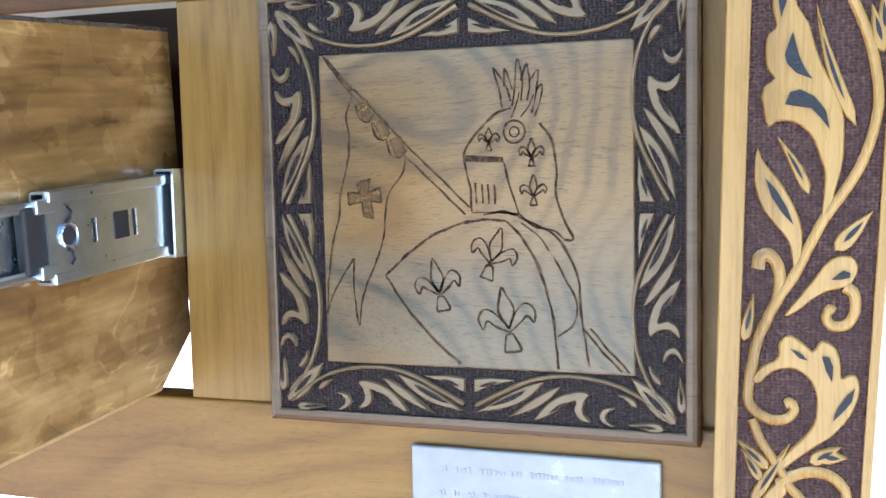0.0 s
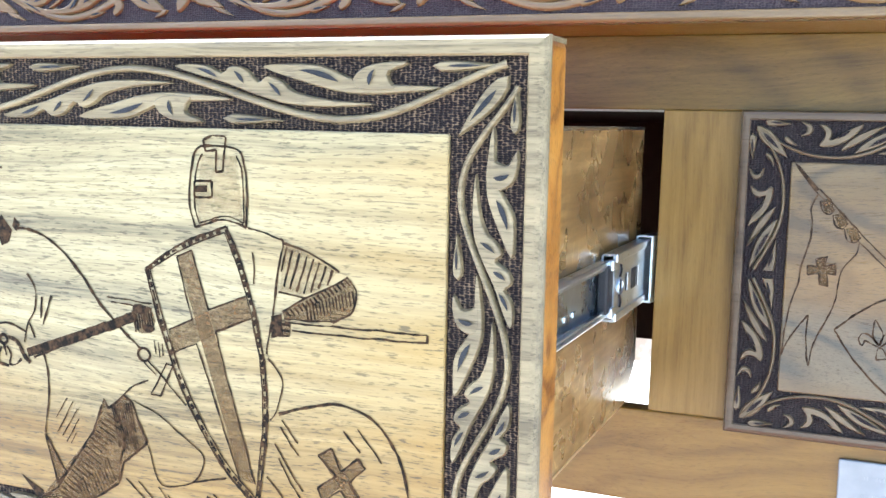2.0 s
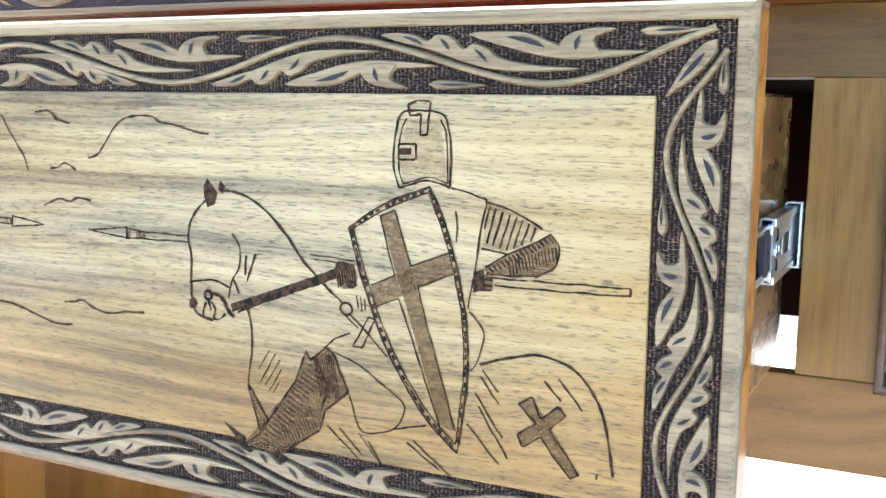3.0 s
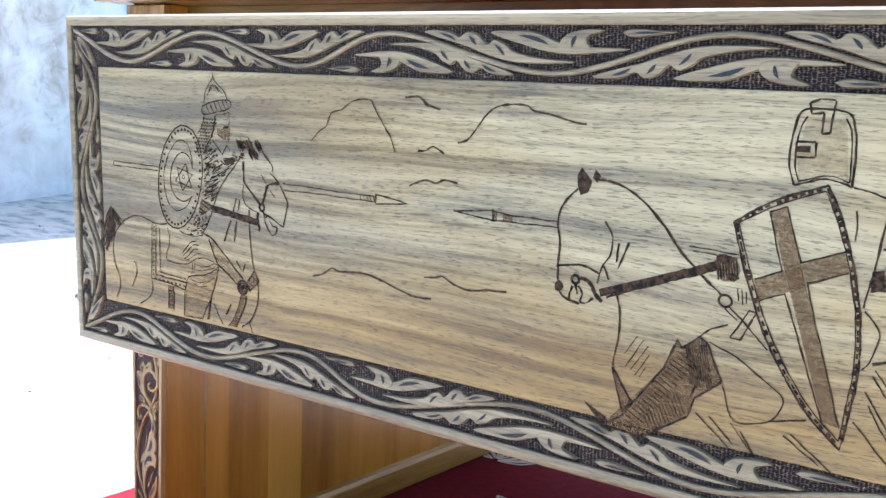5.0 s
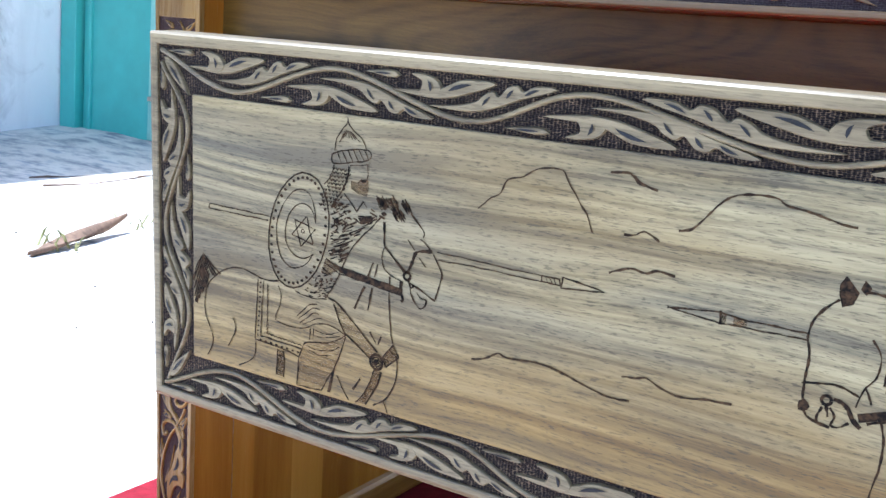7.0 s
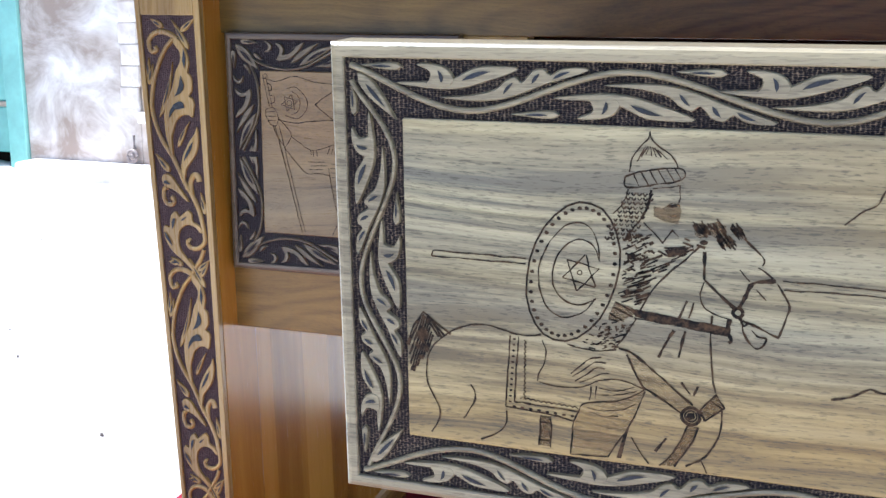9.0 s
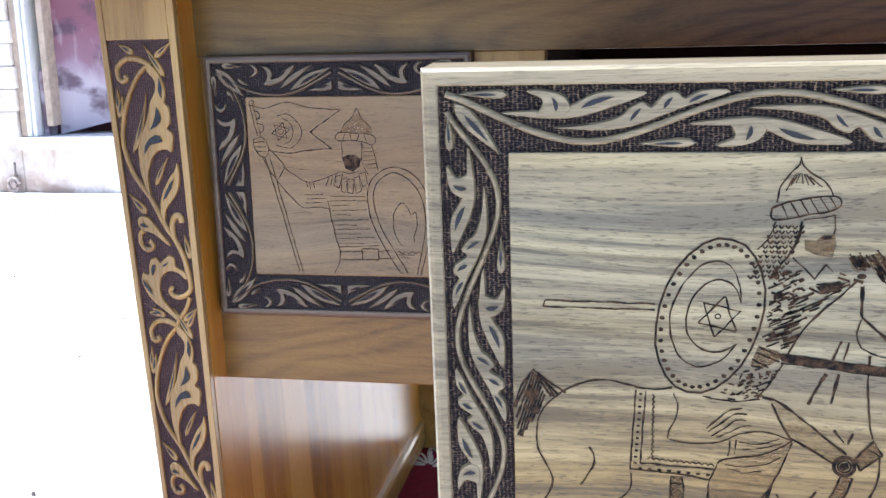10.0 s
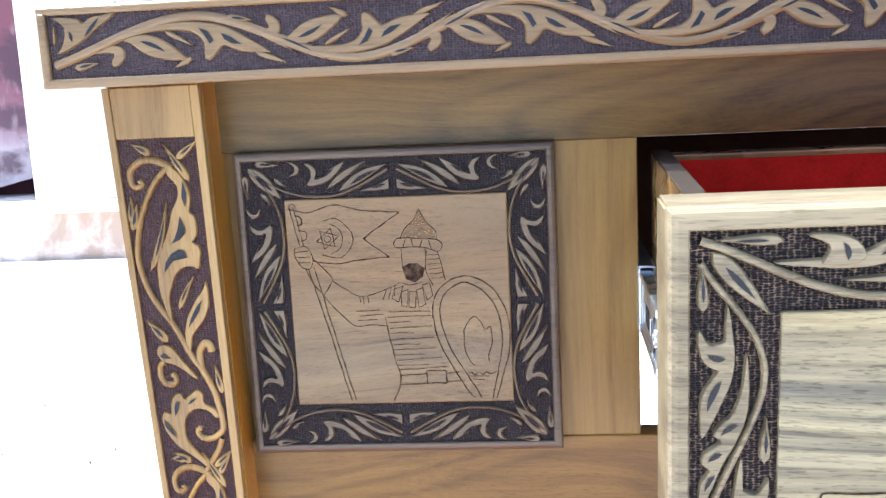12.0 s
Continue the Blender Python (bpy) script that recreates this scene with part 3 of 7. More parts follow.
    def ring(self, c, rx, ry=None, w=0.0007, a0=0.0, a1=360.0, lean=0.0):
        ry = rx if ry is None else ry
        ca, sa = math.cos(radians(lean)), math.sin(radians(lean))
        pts = []
        for i in range(25):
            a = radians(a0 + (a1 - a0) * i / 24)
            x, y = rx * math.cos(a), ry * math.sin(a)
            pts.append((c[0] + x * ca - y * sa, c[1] + x * sa + y * ca))
        line = [Vector(p) for p in pts]
        k = len(self.line.v)
        w *= self.pen
        for p, m in zip(line, normals(line)):
            p = p + m * 0.0006 * noise.noise(Vector((p.x * 120, p.y * 120, 5.0)))
            self.line.v += [self.lay(p.x + m.x * w, p.y + m.y * w, 0.0004), self.lay(p.x - m.x * w, p.y - m.y * w, 0.0004)]
        for i in range(24):
            self.line.f.append((k + 2 * i, k + 2 * i + 1, k + 2 * i + 3, k + 2 * i + 2))
            self.line.m.append(0)

    def hatch(self, a, b, across, count, w=0.0004):
        """Parallel strokes from the line a-b along the way across."""
        a, b, c = Vector(a), Vector(b), Vector(across)
        for i in range(count):
            p = a + (b - a) * (i + 0.5) / count
            self.stroke([p, p + c * self.rng.uniform(0.85, 1.1)], w)

    def cross(self, c, size, lean, w, fill=True, foot=1.0):
        ca, sa = math.cos(radians(lean)), math.sin(radians(lean))
        def at(x, y):
            return (c[0] + x * ca - y * sa, c[1] + x * sa + y * ca)
        s, k = size, w
        out = [(-k, s), (k, s), (k, k), (s * 0.8, k), (s * 0.8, -k), (k, -k), (k, -s * foot), (-k, -s * foot), (-k, -k), (-s * 0.8, -k), (-s * 0.8, k), (-k, k)]
        pts = [at(*p) for p in out]
        if fill:
            self.tint([at(-k, s), at(k, s), at(k, -s * foot), at(-k, -s * foot)])
            self.tint([at(-s * 0.8, k), at(s * 0.8, k), at(s * 0.8, -k), at(-s * 0.8, -k)], 0.00025)
        self.stroke(pts, 0.0005, close=True, smoothed=False)

    def lily(self, c, s, lean=0.0):
        """A heraldic lily in outline."""
        ca, sa = math.cos(radians(lean)), math.sin(radians(lean))
        def at(x, y):
            return (c[0] + s * (x * ca - y * sa), c[1] + s * (x * sa + y * ca))
        self.stroke([at(0, -.2), at(-.22, .3), at(-.1, .75), at(0, 1), at(.1, .75), at(.22, .3), at(0, -.2)], 0.0009)
        for k in (-1, 1):
            self.stroke([at(0, -.2), at(k * .3, .25), at(k * .62, .45), at(k * .85, .2), at(k * .75, -.12), at(k * .6, .1), at(k * .4, -.05), at(0, -.3)], 0.0009)
        self.stroke([at(-.1, -.35), at(-.25, -.85), at(.25, -.85), at(.1, -.35)], 0.0009, close=True, smoothed=False)

    def finish(self, parent, wood_mat, slit_mat=None, line_mat=None, names=("leaf_carving", "slit_carving", "burnt_drawing", "singed_shading", "pale_shading")):
        for geo, name, mat, label in ((self.relief, names[0], wood_mat, "raised carved leaves and stems"), (self.dark, names[1], slit_mat or M_EYE, "dark slits cut in the leaves"),
                                      (self.line, names[2], line_mat or M_BURNT, "thin burnt drawing lines"), (self.shade, names[3], M_SINGED, "brown singed shading"), (self.pale, names[4], M_WASH, "faint tan singed shading")):
            if geo.f:
                tagged(part(name, geo, mat, parent, label), kind="stuff")


def slit(cv, a, b, w, bend=0.0, top=0.0007):
    """A dark pointed cut along a leaf."""
    cut = cv.leaf_outline(a, b, w * 0.95, bend, 0.85, 5)
    cv.dark.face([cv.lay(p.x, p.y, top) for p in cut][::-1])


def bay_leaves(cv, at, half, k):
    """The leaves in one bay of the running vine: bud, hooked leaf, lobed leaf. k: +1 or -1, the handedness."""
    cv.leaf(at(0.275, 0.80), at(0.13, 0.83), half * 0.13, 0.0, True, 0.5)
    cv.plate([at(*p) for p in ((0.255, 0.20), (0.33, 0.07), (0.41, 0.0), (0.48, 0.08), (0.56, 0.36), (0.655, 0.80), (0.59, 0.88), (0.52, 0.82), (0.465, 0.52), (0.42, 0.32), (0.34, 0.25))], 0.0, 0.0006, 3)
    cv.plate([at(*p) for p in ((0.355, 0.14), (0.425, 0.12), (0.448, 0.36), (0.425, 0.76), (0.375, 0.92), (0.325, 0.90), (0.368, 0.66), (0.366, 0.36))], 0.0003, 0.0006, 3)
    slit(cv, at(0.475, 0.34), at(0.57, 0.70), half * 0.085, 0.1 * k)
    slit(cv, at(0.408, 0.24), at(0.396, 0.72), half * 0.075, -0.25 * k, 0.0011)
    cv.plate([at(*p) for p in ((0.40, -0.30), (0.50, -0.38), (0.59, -0.33), (0.67, -0.06), (0.75, 0.32), (0.875, 0.82), (0.80, 0.86), (0.758, 0.62), (0.735, 0.82), (0.70, 0.74), (0.668, 0.34), (0.645, 0.52), (0.61, 0.34), (0.58, 0.04), (0.50, -0.20))], 0.0001, 0.0007, 3)
    slit(cv, at(0.70, 0.30), at(0.725, 0.68), half * 0.07, 0.1 * k)
    slit(cv, at(0.61, -0.10), at(0.642, 0.34), half * 0.06, 0.1 * k)
    slit(cv, at(0.765, 0.48), at(0.82, 0.76), half * 0.06, 0.1 * k)


def edge_bay(cv, at, k):
    """One bay of the bolder desk edge carving: bud, hook, long leaf, twin-lobed leaf, two straight blades."""
    cv.leaf(at(0.072, -0.66), at(0.160, -0.52), 0.0026, 0.0, True, 0.5)
    cv.plate([at(*p) for p in ((0.15, -0.24), (0.203, -0.02), (0.237, -0.12), (0.238, -0.46), (0.206, -0.68), (0.194, -0.52), (0.205, -0.30), (0.184, -0.24))], 0.0, 0.0006, 3)
    cv.plate([at(*p) for p in ((0.24, 0.12), (0.295, 0.27), (0.338, 0.21), (0.38, 0.0), (0.44, -0.50), (0.40, -0.57), (0.33, -0.44), (0.29, -0.22), (0.265, -0.02))], 0.0001, 0.0008, 3)
    slit(cv, at(0.295, 0.06), at(0.375, -0.30), 0.0014, 0.1 * k)
    cv.plate([at(*p) for p in ((0.215, 0.12), (0.316, 0.48), (0.414, 0.60), (0.491, 0.57), (0.568, 0.40), (0.617, 0.14), (0.705, -0.42), (0.68, -0.46), (0.611, -0.40), (0.561, -0.20), (0.542, -0.36), (0.514, -0.60), (0.495, -0.52), (0.493, -0.04), (0.461, 0.24), (0.394, 0.34), (0.306, 0.28))], 0.0002, 0.0009, 3)
    cv.dark.face([cv.lay(*at(*p), 0.0013) for p in ((0.485, 0.38), (0.512, 0.28), (0.530, -0.02), (0.518, -0.12), (0.503, 0.14))])
    cv.dark.face([cv.lay(*at(*p), 0.0013) for p in ((0.555, 0.18), (0.585, 0.06), (0.620, -0.18), (0.588, -0.14), (0.565, 0.0))])
    cv.leaf(at(0.635, 0.36), at(0.79, -0.52), 0.0017, 0.0, False, 0.5)
    cv.leaf(at(0.374, 0.33), at(0.468, -0.18), 0.0017, 0.0, False, 0.5)
    cv.leaf(at(0.705, 0.10), at(0.885, -0.76), 0.0024, 0.06 * k, True, 0.6)
    cv.leaf(at(0.655, -0.42), at(0.760, -0.80), 0.0020, 0.0, False, 0.6)
    cv.leaf(at(0.455, -0.50), at(0.395, -0.80), 0.0020, 0.0, False, 0.6)


def wave_border(cv, u0, u1, v_mid, half, turns, flip=1, thick=0.0016, split=0.02, first=None, bold=False):
    """A running vine with leaf groups in its bays. turns: where it swings, low first; flip -1 swings high first."""
    amp = half * 0.74
    pts = [first] if first else []
    for i, u in enumerate(turns):
        pts.append((u, v_mid + (-flip if i % 2 == 0 else flip) * amp))
    pts.append((u1 - 0.003, v_mid + flip * half * 0.85))
    cv.vine(pts, thick, n=10)
    ends = [u0] + list(turns) + [u1]
    for i, u in enumerate(turns):
        side = (flip if i % 2 == 0 else -flip)
        a, b = ends[i], ends[i + 2]
        if i == 0:
            a -= (b - a) * 0.12
        if i == len(turns) - 1:
            b += (b - a) * 0.12
        k = 1 if u < split else -1
        if k < 0:
            a, b = b, a

        def at(q, h):
            return (a + (b - a) * q, v_mid + side * half * h * 0.96)

        if bold:
            edge_bay(cv, lambda q, h: (u + 0.21 * (q - 0.476), v_mid - side * half * h), -side)
        else:
            bay_leaves(cv, at, half, side * k)


def square_border(cv, x0, x1, z0, z1, wd):
    """Leaf carving round a square panel, mirrored about the middle of each side."""
    cx, cz, hx, hz = (x0 + x1) / 2, (z0 + z1) / 2, (x1 - x0) / 2, (z1 - z0) / 2
    for quarter in range(4):
        ang = quarter * 90
        ca, sa = round(math.cos(radians(ang))), round(math.sin(radians(ang)))
        def put(u, v):
            x, y = u * ca - v * sa, u * sa + v * ca
            return (cx + x * hx, cz + y * hz)
        w = wd / hx
        mid = 1 - w / 2
        for k in (-1, 1):
            def q(s, h):
                """s: from the corner to the middle of the side; h: -1 inner edge, 1 outer edge."""
                return put(k * (1 - s), mid + h * w / 2)
            u = wd
            cv.vine([q(0.06, 0.66), q(0.20, -0.24), q(0.36, -0.76), q(0.54, -0.90), q(0.69, -0.70), q(0.83, -0.20), q(0.97, 0.40)], 0.0009, 0.0013)
            cv.leaf(q(0.09, 0.88), q(0.255, 0.80), u * 0.085, 0, True, 0.5)
            cv.plate([q(*p) for p in ((0.315, 0.92), (0.36, 0.82), (0.385, 0.58), (0.365, 0.28), (0.315, 0.20), (0.345, 0.36), (0.355, 0.58), (0.34, 0.76))], 0.0, 0.0006, 3)
            cv.plate([q(*p) for p in ((0.425, 0.80), (0.475, 0.70), (0.50, 0.36), (0.49, 0.02), (0.535, 0.14), (0.595, 0.52), (0.685, 0.84), (0.635, 0.28), (0.565, -0.14), (0.475, -0.34), (0.43, -0.26), (0.455, 0.04), (0.46, 0.44))], 0.0002, 0.0006, 3)
            slit(cv, q(0.53, 0.06), q(0.62, 0.54), u * 0.035, 0.0, 0.0009)
            cv.leaf(q(0.56, -0.52), q(0.825, 0.84), u * 0.085, -0.06 * k, False, 0.8)
            cv.leaf(q(0.64, -0.66), q(0.97, 0.66), u * 0.125, -0.08 * k, False, 0.85)
            slit(cv, q(0.72, -0.32), q(0.905, 0.40), u * 0.05, -0.06 * k)
            cv.plate([q(*p) for p in ((0.775, -0.66), (0.89, -0.42), (0.975, -0.08), (0.975, -0.62), (0.89, -0.70))], 0.0, 0.0006)
            slit(cv, q(0.86, -0.56), q(0.955, -0.34), u * 0.035, 0.0, 0.0008)
            cv.leaf(q(0.215, 0.14), q(0.30, -0.30), u * 0.055, 0.2 * k, False, 0.6)
        cv.leaf(put(1 - w * 0.16, 1 - w * 0.16), put(1 - w * 0.98, 1 - w * 0.98), wd * 0.17, 0, True, 0.75)


def post_motif(cv, xc, zt, k):
    """One length of the post carving: hook, lobed leaf, stem, curl and bud. k: -1 mirrors it."""
    def at(u, v):
        return (xc + k * u * 0.001, zt - v * 0.001)

    def line(*p):
        return [at(a, b) for a, b in p]

    def drop(u0, v0, u1, v1, w, bend=0.0):
        cv.leaf(at(u0, v0), at(u1, v1), w * 0.001, bend * k, True, 0.55)

    def cut(*p):
        cv.dark.face([cv.lay(*at(a, b), 0.0013) for a, b in (p if k < 0 else p[::-1])])

    # hooked top running into the lobed leaf
    cv.vine(line((-16, 26), (-14, 29), (-19, 31), (-22, 28), (-22, 20), (-16, 14), (-8, 12), (1, 14), (9, 19)), 0.0019, 0.0026)
    cv.plate(line((4, 15), (13, 21), (18, 30), (20, 40), (18, 49), (21, 52), (22, 56), (22, 62), (21, 67), (18, 71), (22, 74), (23, 79), (22, 83), (21, 89), (19, 91), (16, 89), (11, 89), (6, 91), (1, 96), (-2, 103), (-5, 111), (-5, 121), (-5, 130), (-8, 126), (-10, 117), (-12, 107), (-12, 95), (-11, 86), (-7, 76), (-2, 67), (2, 57), (5, 48), (10, 40), (11, 31), (5, 23)), 0.0004, 0.0009, 3)
    cut((11, 52), (14, 61), (13, 65), (9, 69), (2, 72), (5, 68), (8, 62))
    cut((13, 82), (11, 77), (7, 76), (1, 79), (-4, 85), (-6, 93), (-2, 88), (2, 84), (8, 83))
    cut((16, 27), (18, 36), (16, 46), (14, 39))
    # long stem down to the curl
    cv.vine(line((5, 18), (-5, 28), (-14, 43), (-21, 60), (-25, 79), (-24, 93), (-20, 107), (-14, 118), (-6, 130), (0, 142), (6, 155), (12, 164), (17, 174), (21, 184), (23, 196)), 0.0020, 0.0024, top=0.0005)
    cv.vine(line((23, 194), (24, 202), (24, 210), (20, 215), (13, 218), (6, 217), (3, 213), (5, 210), (7, 211)), 0.0024, 0.0020, top=0.0003)
    drop(-17, 92, 2, 40, 2.6, -0.08)
    # leaves at the stem
    cv.plate(line((24, 100), (21, 106), (15, 113), (9, 122), (5, 130), (3, 140), (5, 153), (7, 147), (9, 140), (14, 134), (20, 127), (24, 118), (25, 109)), 0.0002, 0.0008, 3)
    cut((20, 113), (15, 118), (10, 126), (7, 133), (12, 128), (17, 121))
    drop(1, 120, 16, 95, 2.3, 0.05)
    drop(-11, 144, -26, 127, 3.6)
    drop(27, 184, 23, 162, 2.8)
    drop(-26, 62, -20, 42, 3.0)
    cv.vine(line((13, 167), (12, 158), (13, 151), (17, 146), (21, 147), (22, 152)), 0.0024, 0.0030, top=0.0001)
    cv.plate(line((9, 172), (4, 165), (-3, 156), (-8, 149), (-14, 146), (-19, 147), (-21, 151), (-20, 155), (-17, 159), (-9, 161), (-2, 165), (4, 170)), 0.0003, 0.0008, 3)
    cut((-10, 156), (-15, 152), (-18, 153), (-18, 155), (-14, 156))
    cv.vine(line((-16, 159), (-20, 162), (-21, 169), (-18, 175), (-12, 176), (-9, 173), (-10, 169), (-12, 170)), 0.0024, 0.0020, top=0.0002)
    # bulb with three petals, and the crossing under it
    cv.plate(line((23, 201), (19, 195), (13, 192), (11, 189), (11, 184), (8, 181), (5, 181), (-1, 185), (-4, 187), (-7, 183), (-10, 183), (-14, 186), (-16, 192), (-17, 198), (-20, 197), (-23, 197), (-25, 202), (-24, 209), (-20, 217), (-14, 224), (-7, 229), (1, 235), (7, 240), (11, 240), (5, 232), (-1, 226), (-6, 219), (-7, 210), (-5, 202), (0, 197), (6, 195), (14, 197), (19, 202)), 0.0002, 0.0009, 3)
    cut((6, 186), (1, 188), (-2, 191), (2, 190))
    cut((-8, 189), (-11, 189), (-13, 193), (-13, 200), (-10, 195))
    cut((-23, 202), (-22, 208), (-18, 213), (-14, 217), (-16, 211), (-20, 205))
    cv.vine(line((22, 218), (18, 227), (12, 235), (6, 243)), 0.0022, 0.0020)
    drop(-9, 233, -22, 233, 3.2)
    drop(16, 246, 27, 231, 2.6)
    drop(-5, 8, -19, 0, 3.0)
    drop(21, 28, 4, 0, 2.8)
    drop(13, 12, 30, -1, 2.6)
    drop(-26, 57, -24, 36, 2.6)


# ---- the ground and the yard behind ----
def build_ground():
    steps = [-260, -90, -40, -20, -12, -8] + [-6 + 0.25 * i for i in range(49)] + [8, 12, 20, 40, 90, 260]
    g = Geo()
    for y in steps:
        for x in steps:
            far = max(abs(x), abs(y))
            bump = 0.0 if far > 7 else 0.018 * noise.noise(Vector((x * 0.9, y * 0.9, 0.3))) + 0.008 * noise.noise(Vector((x * 3.1, y * 3.1, 1.7)))
            near = min(1.0, max(0.0, (max(abs(x) - 1.0, abs(y - 0.5) - 0.8)) / 0.6))
            rise = min(1.0, max(0.0, -3.5 - x)) * min(1.0, max(0.0, (y - 2.5) / 0.9))
            g.v.append((x, y, -0.014 + bump * near + (0.095 * rise if far < 7 else 0.0)))
    n = len(steps)
    for j in range(n - 1):
        for i in range(n - 1):
            g.f.append((j * n + i, j * n + i + 1, (j + 1) * n + i + 1, (j + 1) * n + i))
            g.m.append(0)
    solid("ground", g, M_SOIL, "pale dusty sunlit yard soil", "ground", kind="structure", smooth=True)


build_ground()

WALL_X, FACADE_Y = -4.95, 3.55
g = Geo().box(WALL_X - 0.3, WALL_X, -6.0, FACADE_Y + 0.3, -0.05, 3.0, 0.01)
solid("wall_west", g, M_WALL_WHITE, "limewashed yard wall with grey worn patches", "wall", kind="structure")
g = Geo()
g.box(-3.53, -2.91, FACADE_Y, FACADE_Y + 0.3, -0.05, 3.0, 0.008)
g.box(-1.98, 3.6, FACADE_Y, FACADE_Y + 0.3, -0.05, 3.0, 0.008)
g.box(-2.91, -1.98, FACADE_Y, FACADE_Y + 0.3, -0.05, 0.238, 0.008)
g.box(-2.91, -1.98, FACADE_Y, FACADE_Y + 0.3, 2.2, 3.0, 0.008)
g.box(WALL_X, -3.53, FACADE_Y, FACADE_Y + 0.3, 2.25, 3.0, 0.008)
north = solid("wall_north", g, M_WALL_WARM, "old warm-toned plastered house wall, stained", "wall", kind="structure")


def build_teal_door():
    d = thing("door_1", (-4.2, FACADE_Y, 0), "closed teal-painted metal yard door with pale green foot panel", "door", kind="structure")
    x0, x1, y = WALL_X + 0.01, -3.53, FACADE_Y + 0.03
    part("door_frame", Geo().box(x0, x0 + 0.13, y - 0.05, y + 0.12, 0.0, 2.25, 0.006), M_TEAL, d)
    part("door_frame", Geo().box(x1 - 0.1, x1, y - 0.05, y + 0.12, 0.0, 2.25, 0.006), M_TEAL_LOW, d, "pale mint frame post")
    g = Geo().box(x0 + 0.145, x1 - 0.11, y, y + 0.05, 0.065, 2.24, 0.004)
    leaf = part("door_leaf", g, M_TEAL, d)
    # Near-black sheet added behind the leaf, as the shade in the gaps.
    part("gap_shade", Geo().box(x0, x1, y + 0.07, y + 0.10, 0.0, 2.25), M_DARK_IN, d, "added near-black sheet standing for shade behind the door")
    part("kick_panel", Geo().box(x0 + 0.69, x1 - 0.13, y - 0.012, y + 0.005, 0.07, 0.28, 0.003), M_TEAL_LOW, leaf, "pale green lower panel")
    # Lighter sheet over the teal leaf: glare put into the colour.
    part("lit_panel", Geo().box(x0 + 0.69, x1 - 0.13, y - 0.010, y + 0.005, 0.315, 2.2, 0.003), M_TEAL_LOW, leaf, "right part of the door, bright light put into its mint colour")
    part("cross_bar", Geo().box(x0 + 0.69, x1 - 0.12, y - 0.02, y + 0.005, 0.285, 0.31, 0.004), M_PALE_WOOD, leaf)
    part("latch", Geo().box(x0 + 0.24, x0 + 0.28, y - 0.03, y + 0.01, 0.84, 0.86, 0.004), M_IRON, leaf)
    part("edge_strip", Geo().box(x0 + 0.19, x0 + 0.22, y - 0.018, y + 0.005, 0.03, 2.2, 0.006), M_TEAL, leaf)


build_teal_door()


def build_window():
    w = thing("window_1", (-2.48, FACADE_Y, 0.2), "low white-painted house opening with a smoky maroon inner panel", "window", kind="structure")
    y = FACADE_Y
    part("window_sill", Geo().box(-2.90, -1.9, y - 0.05, y + 0.25, 0.238, 0.288, 0.012), M_WHITE, w)
    part("window_frame", Geo().box(-2.908, -2.874, y + 0.01, y + 0.14, 0.288, 2.2, 0.006), M_PALE_WOOD, w, "bare weathered outer board")
    part("window_frame", Geo().box(-2.872, -2.850, y - 0.004, y + 0.14, 0.288, 2.2, 0.005), M_WHITE, w)
    part("window_frame", Geo().box(-2.848, -2.830, y + 0.004, y + 0.14, 0.288, 2.2, 0.004), M_WHITE, w)
    part("window_frame", Geo().box(-2.826, -2.800, y + 0.05, y + 0.12, 0.288, 0.565, 0.004), M_SMOKE, w, "short smoky filler board")
    part("window_frame", Geo().box(-2.796, -2.766, y + 0.03, y + 0.13, 0.330, 2.2, 0.006), M_PALE_WOOD, w, "bare weathered inner stick")
    part("window_frame", Geo().box(-2.372, -1.98, y - 0.02, y + 0.16, 0.288, 2.2, 0.012), M_WHITE, w)
    g = Geo()
    g.loops([[(-2.775, y + 0.10 + d, 0.288), (-2.355, y + 0.16 + d, 0.385), (-2.355, y + 0.16 + d, 2.2), (-2.775, y + 0.10 + d, 2.2)] for d in (0.02, 0.0)], True, True)
    part("inner_panel", g, M_SMOKE, w, "smoke-stained maroon and grey panel")
    part("reveal", Geo().box(-3.0, -1.9, y + 0.34, y + 0.36, 0.2, 2.3), M_MAROON, w, "dim maroon wall behind")


build_window()


def build_jamb():
    """Limewashed bricks beside the opening."""
    b = thing("brick_jamb", (-2.90, FACADE_Y, 0.2), "limewashed brick edge beside the low opening", "masonry", kind="structure")
    me = Geo().box(-0.047, 0.047, -0.012, 0.03, -0.0455, 0.0455, 0.005).mesh("brick", [M_BRICK])
    for i in range(19):
        ob = new("brick", me)
        ob.parent = b
        ob.location = (-0.052 + 0.004 * ((i * 7) % 5 - 2), 0.005 - 0.002 * (i % 3), 0.150 + i * 0.095)


build_jamb()

g = Geo()
g.tube([(-2.945 + 0.026 * math.cos(a * 0.5236), FACADE_Y - 0.03, 0.088 + 0.026 * math.sin(a * 0.5236)) for a in range(13)], 0.007, 8)
g.tube([(-2.945, FACADE_Y + 0.02, 0.088), (-2.945, FACADE_Y - 0.035, 0.088)], 0.013, 10)
g.tube([(-2.945, FACADE_Y + 0.02, 0.118), (-2.945, FACADE_Y - 0.012, 0.122), (-2.943, FACADE_Y - 0.012, 0.180)], 0.006, 8)
solid("pipe_end", g, M_IRON, "rusty iron pipe end at the foot of the wall", "pipe", smooth=True)
g = Geo().box(-3.5, -1.2, FACADE_Y - 0.16, FACADE_Y, -0.05, 0.05, 0.02)
solid("plinth", g, M_WALL_WHITE, "grey-white plaster footing of the house wall", "wall", kind="structure")


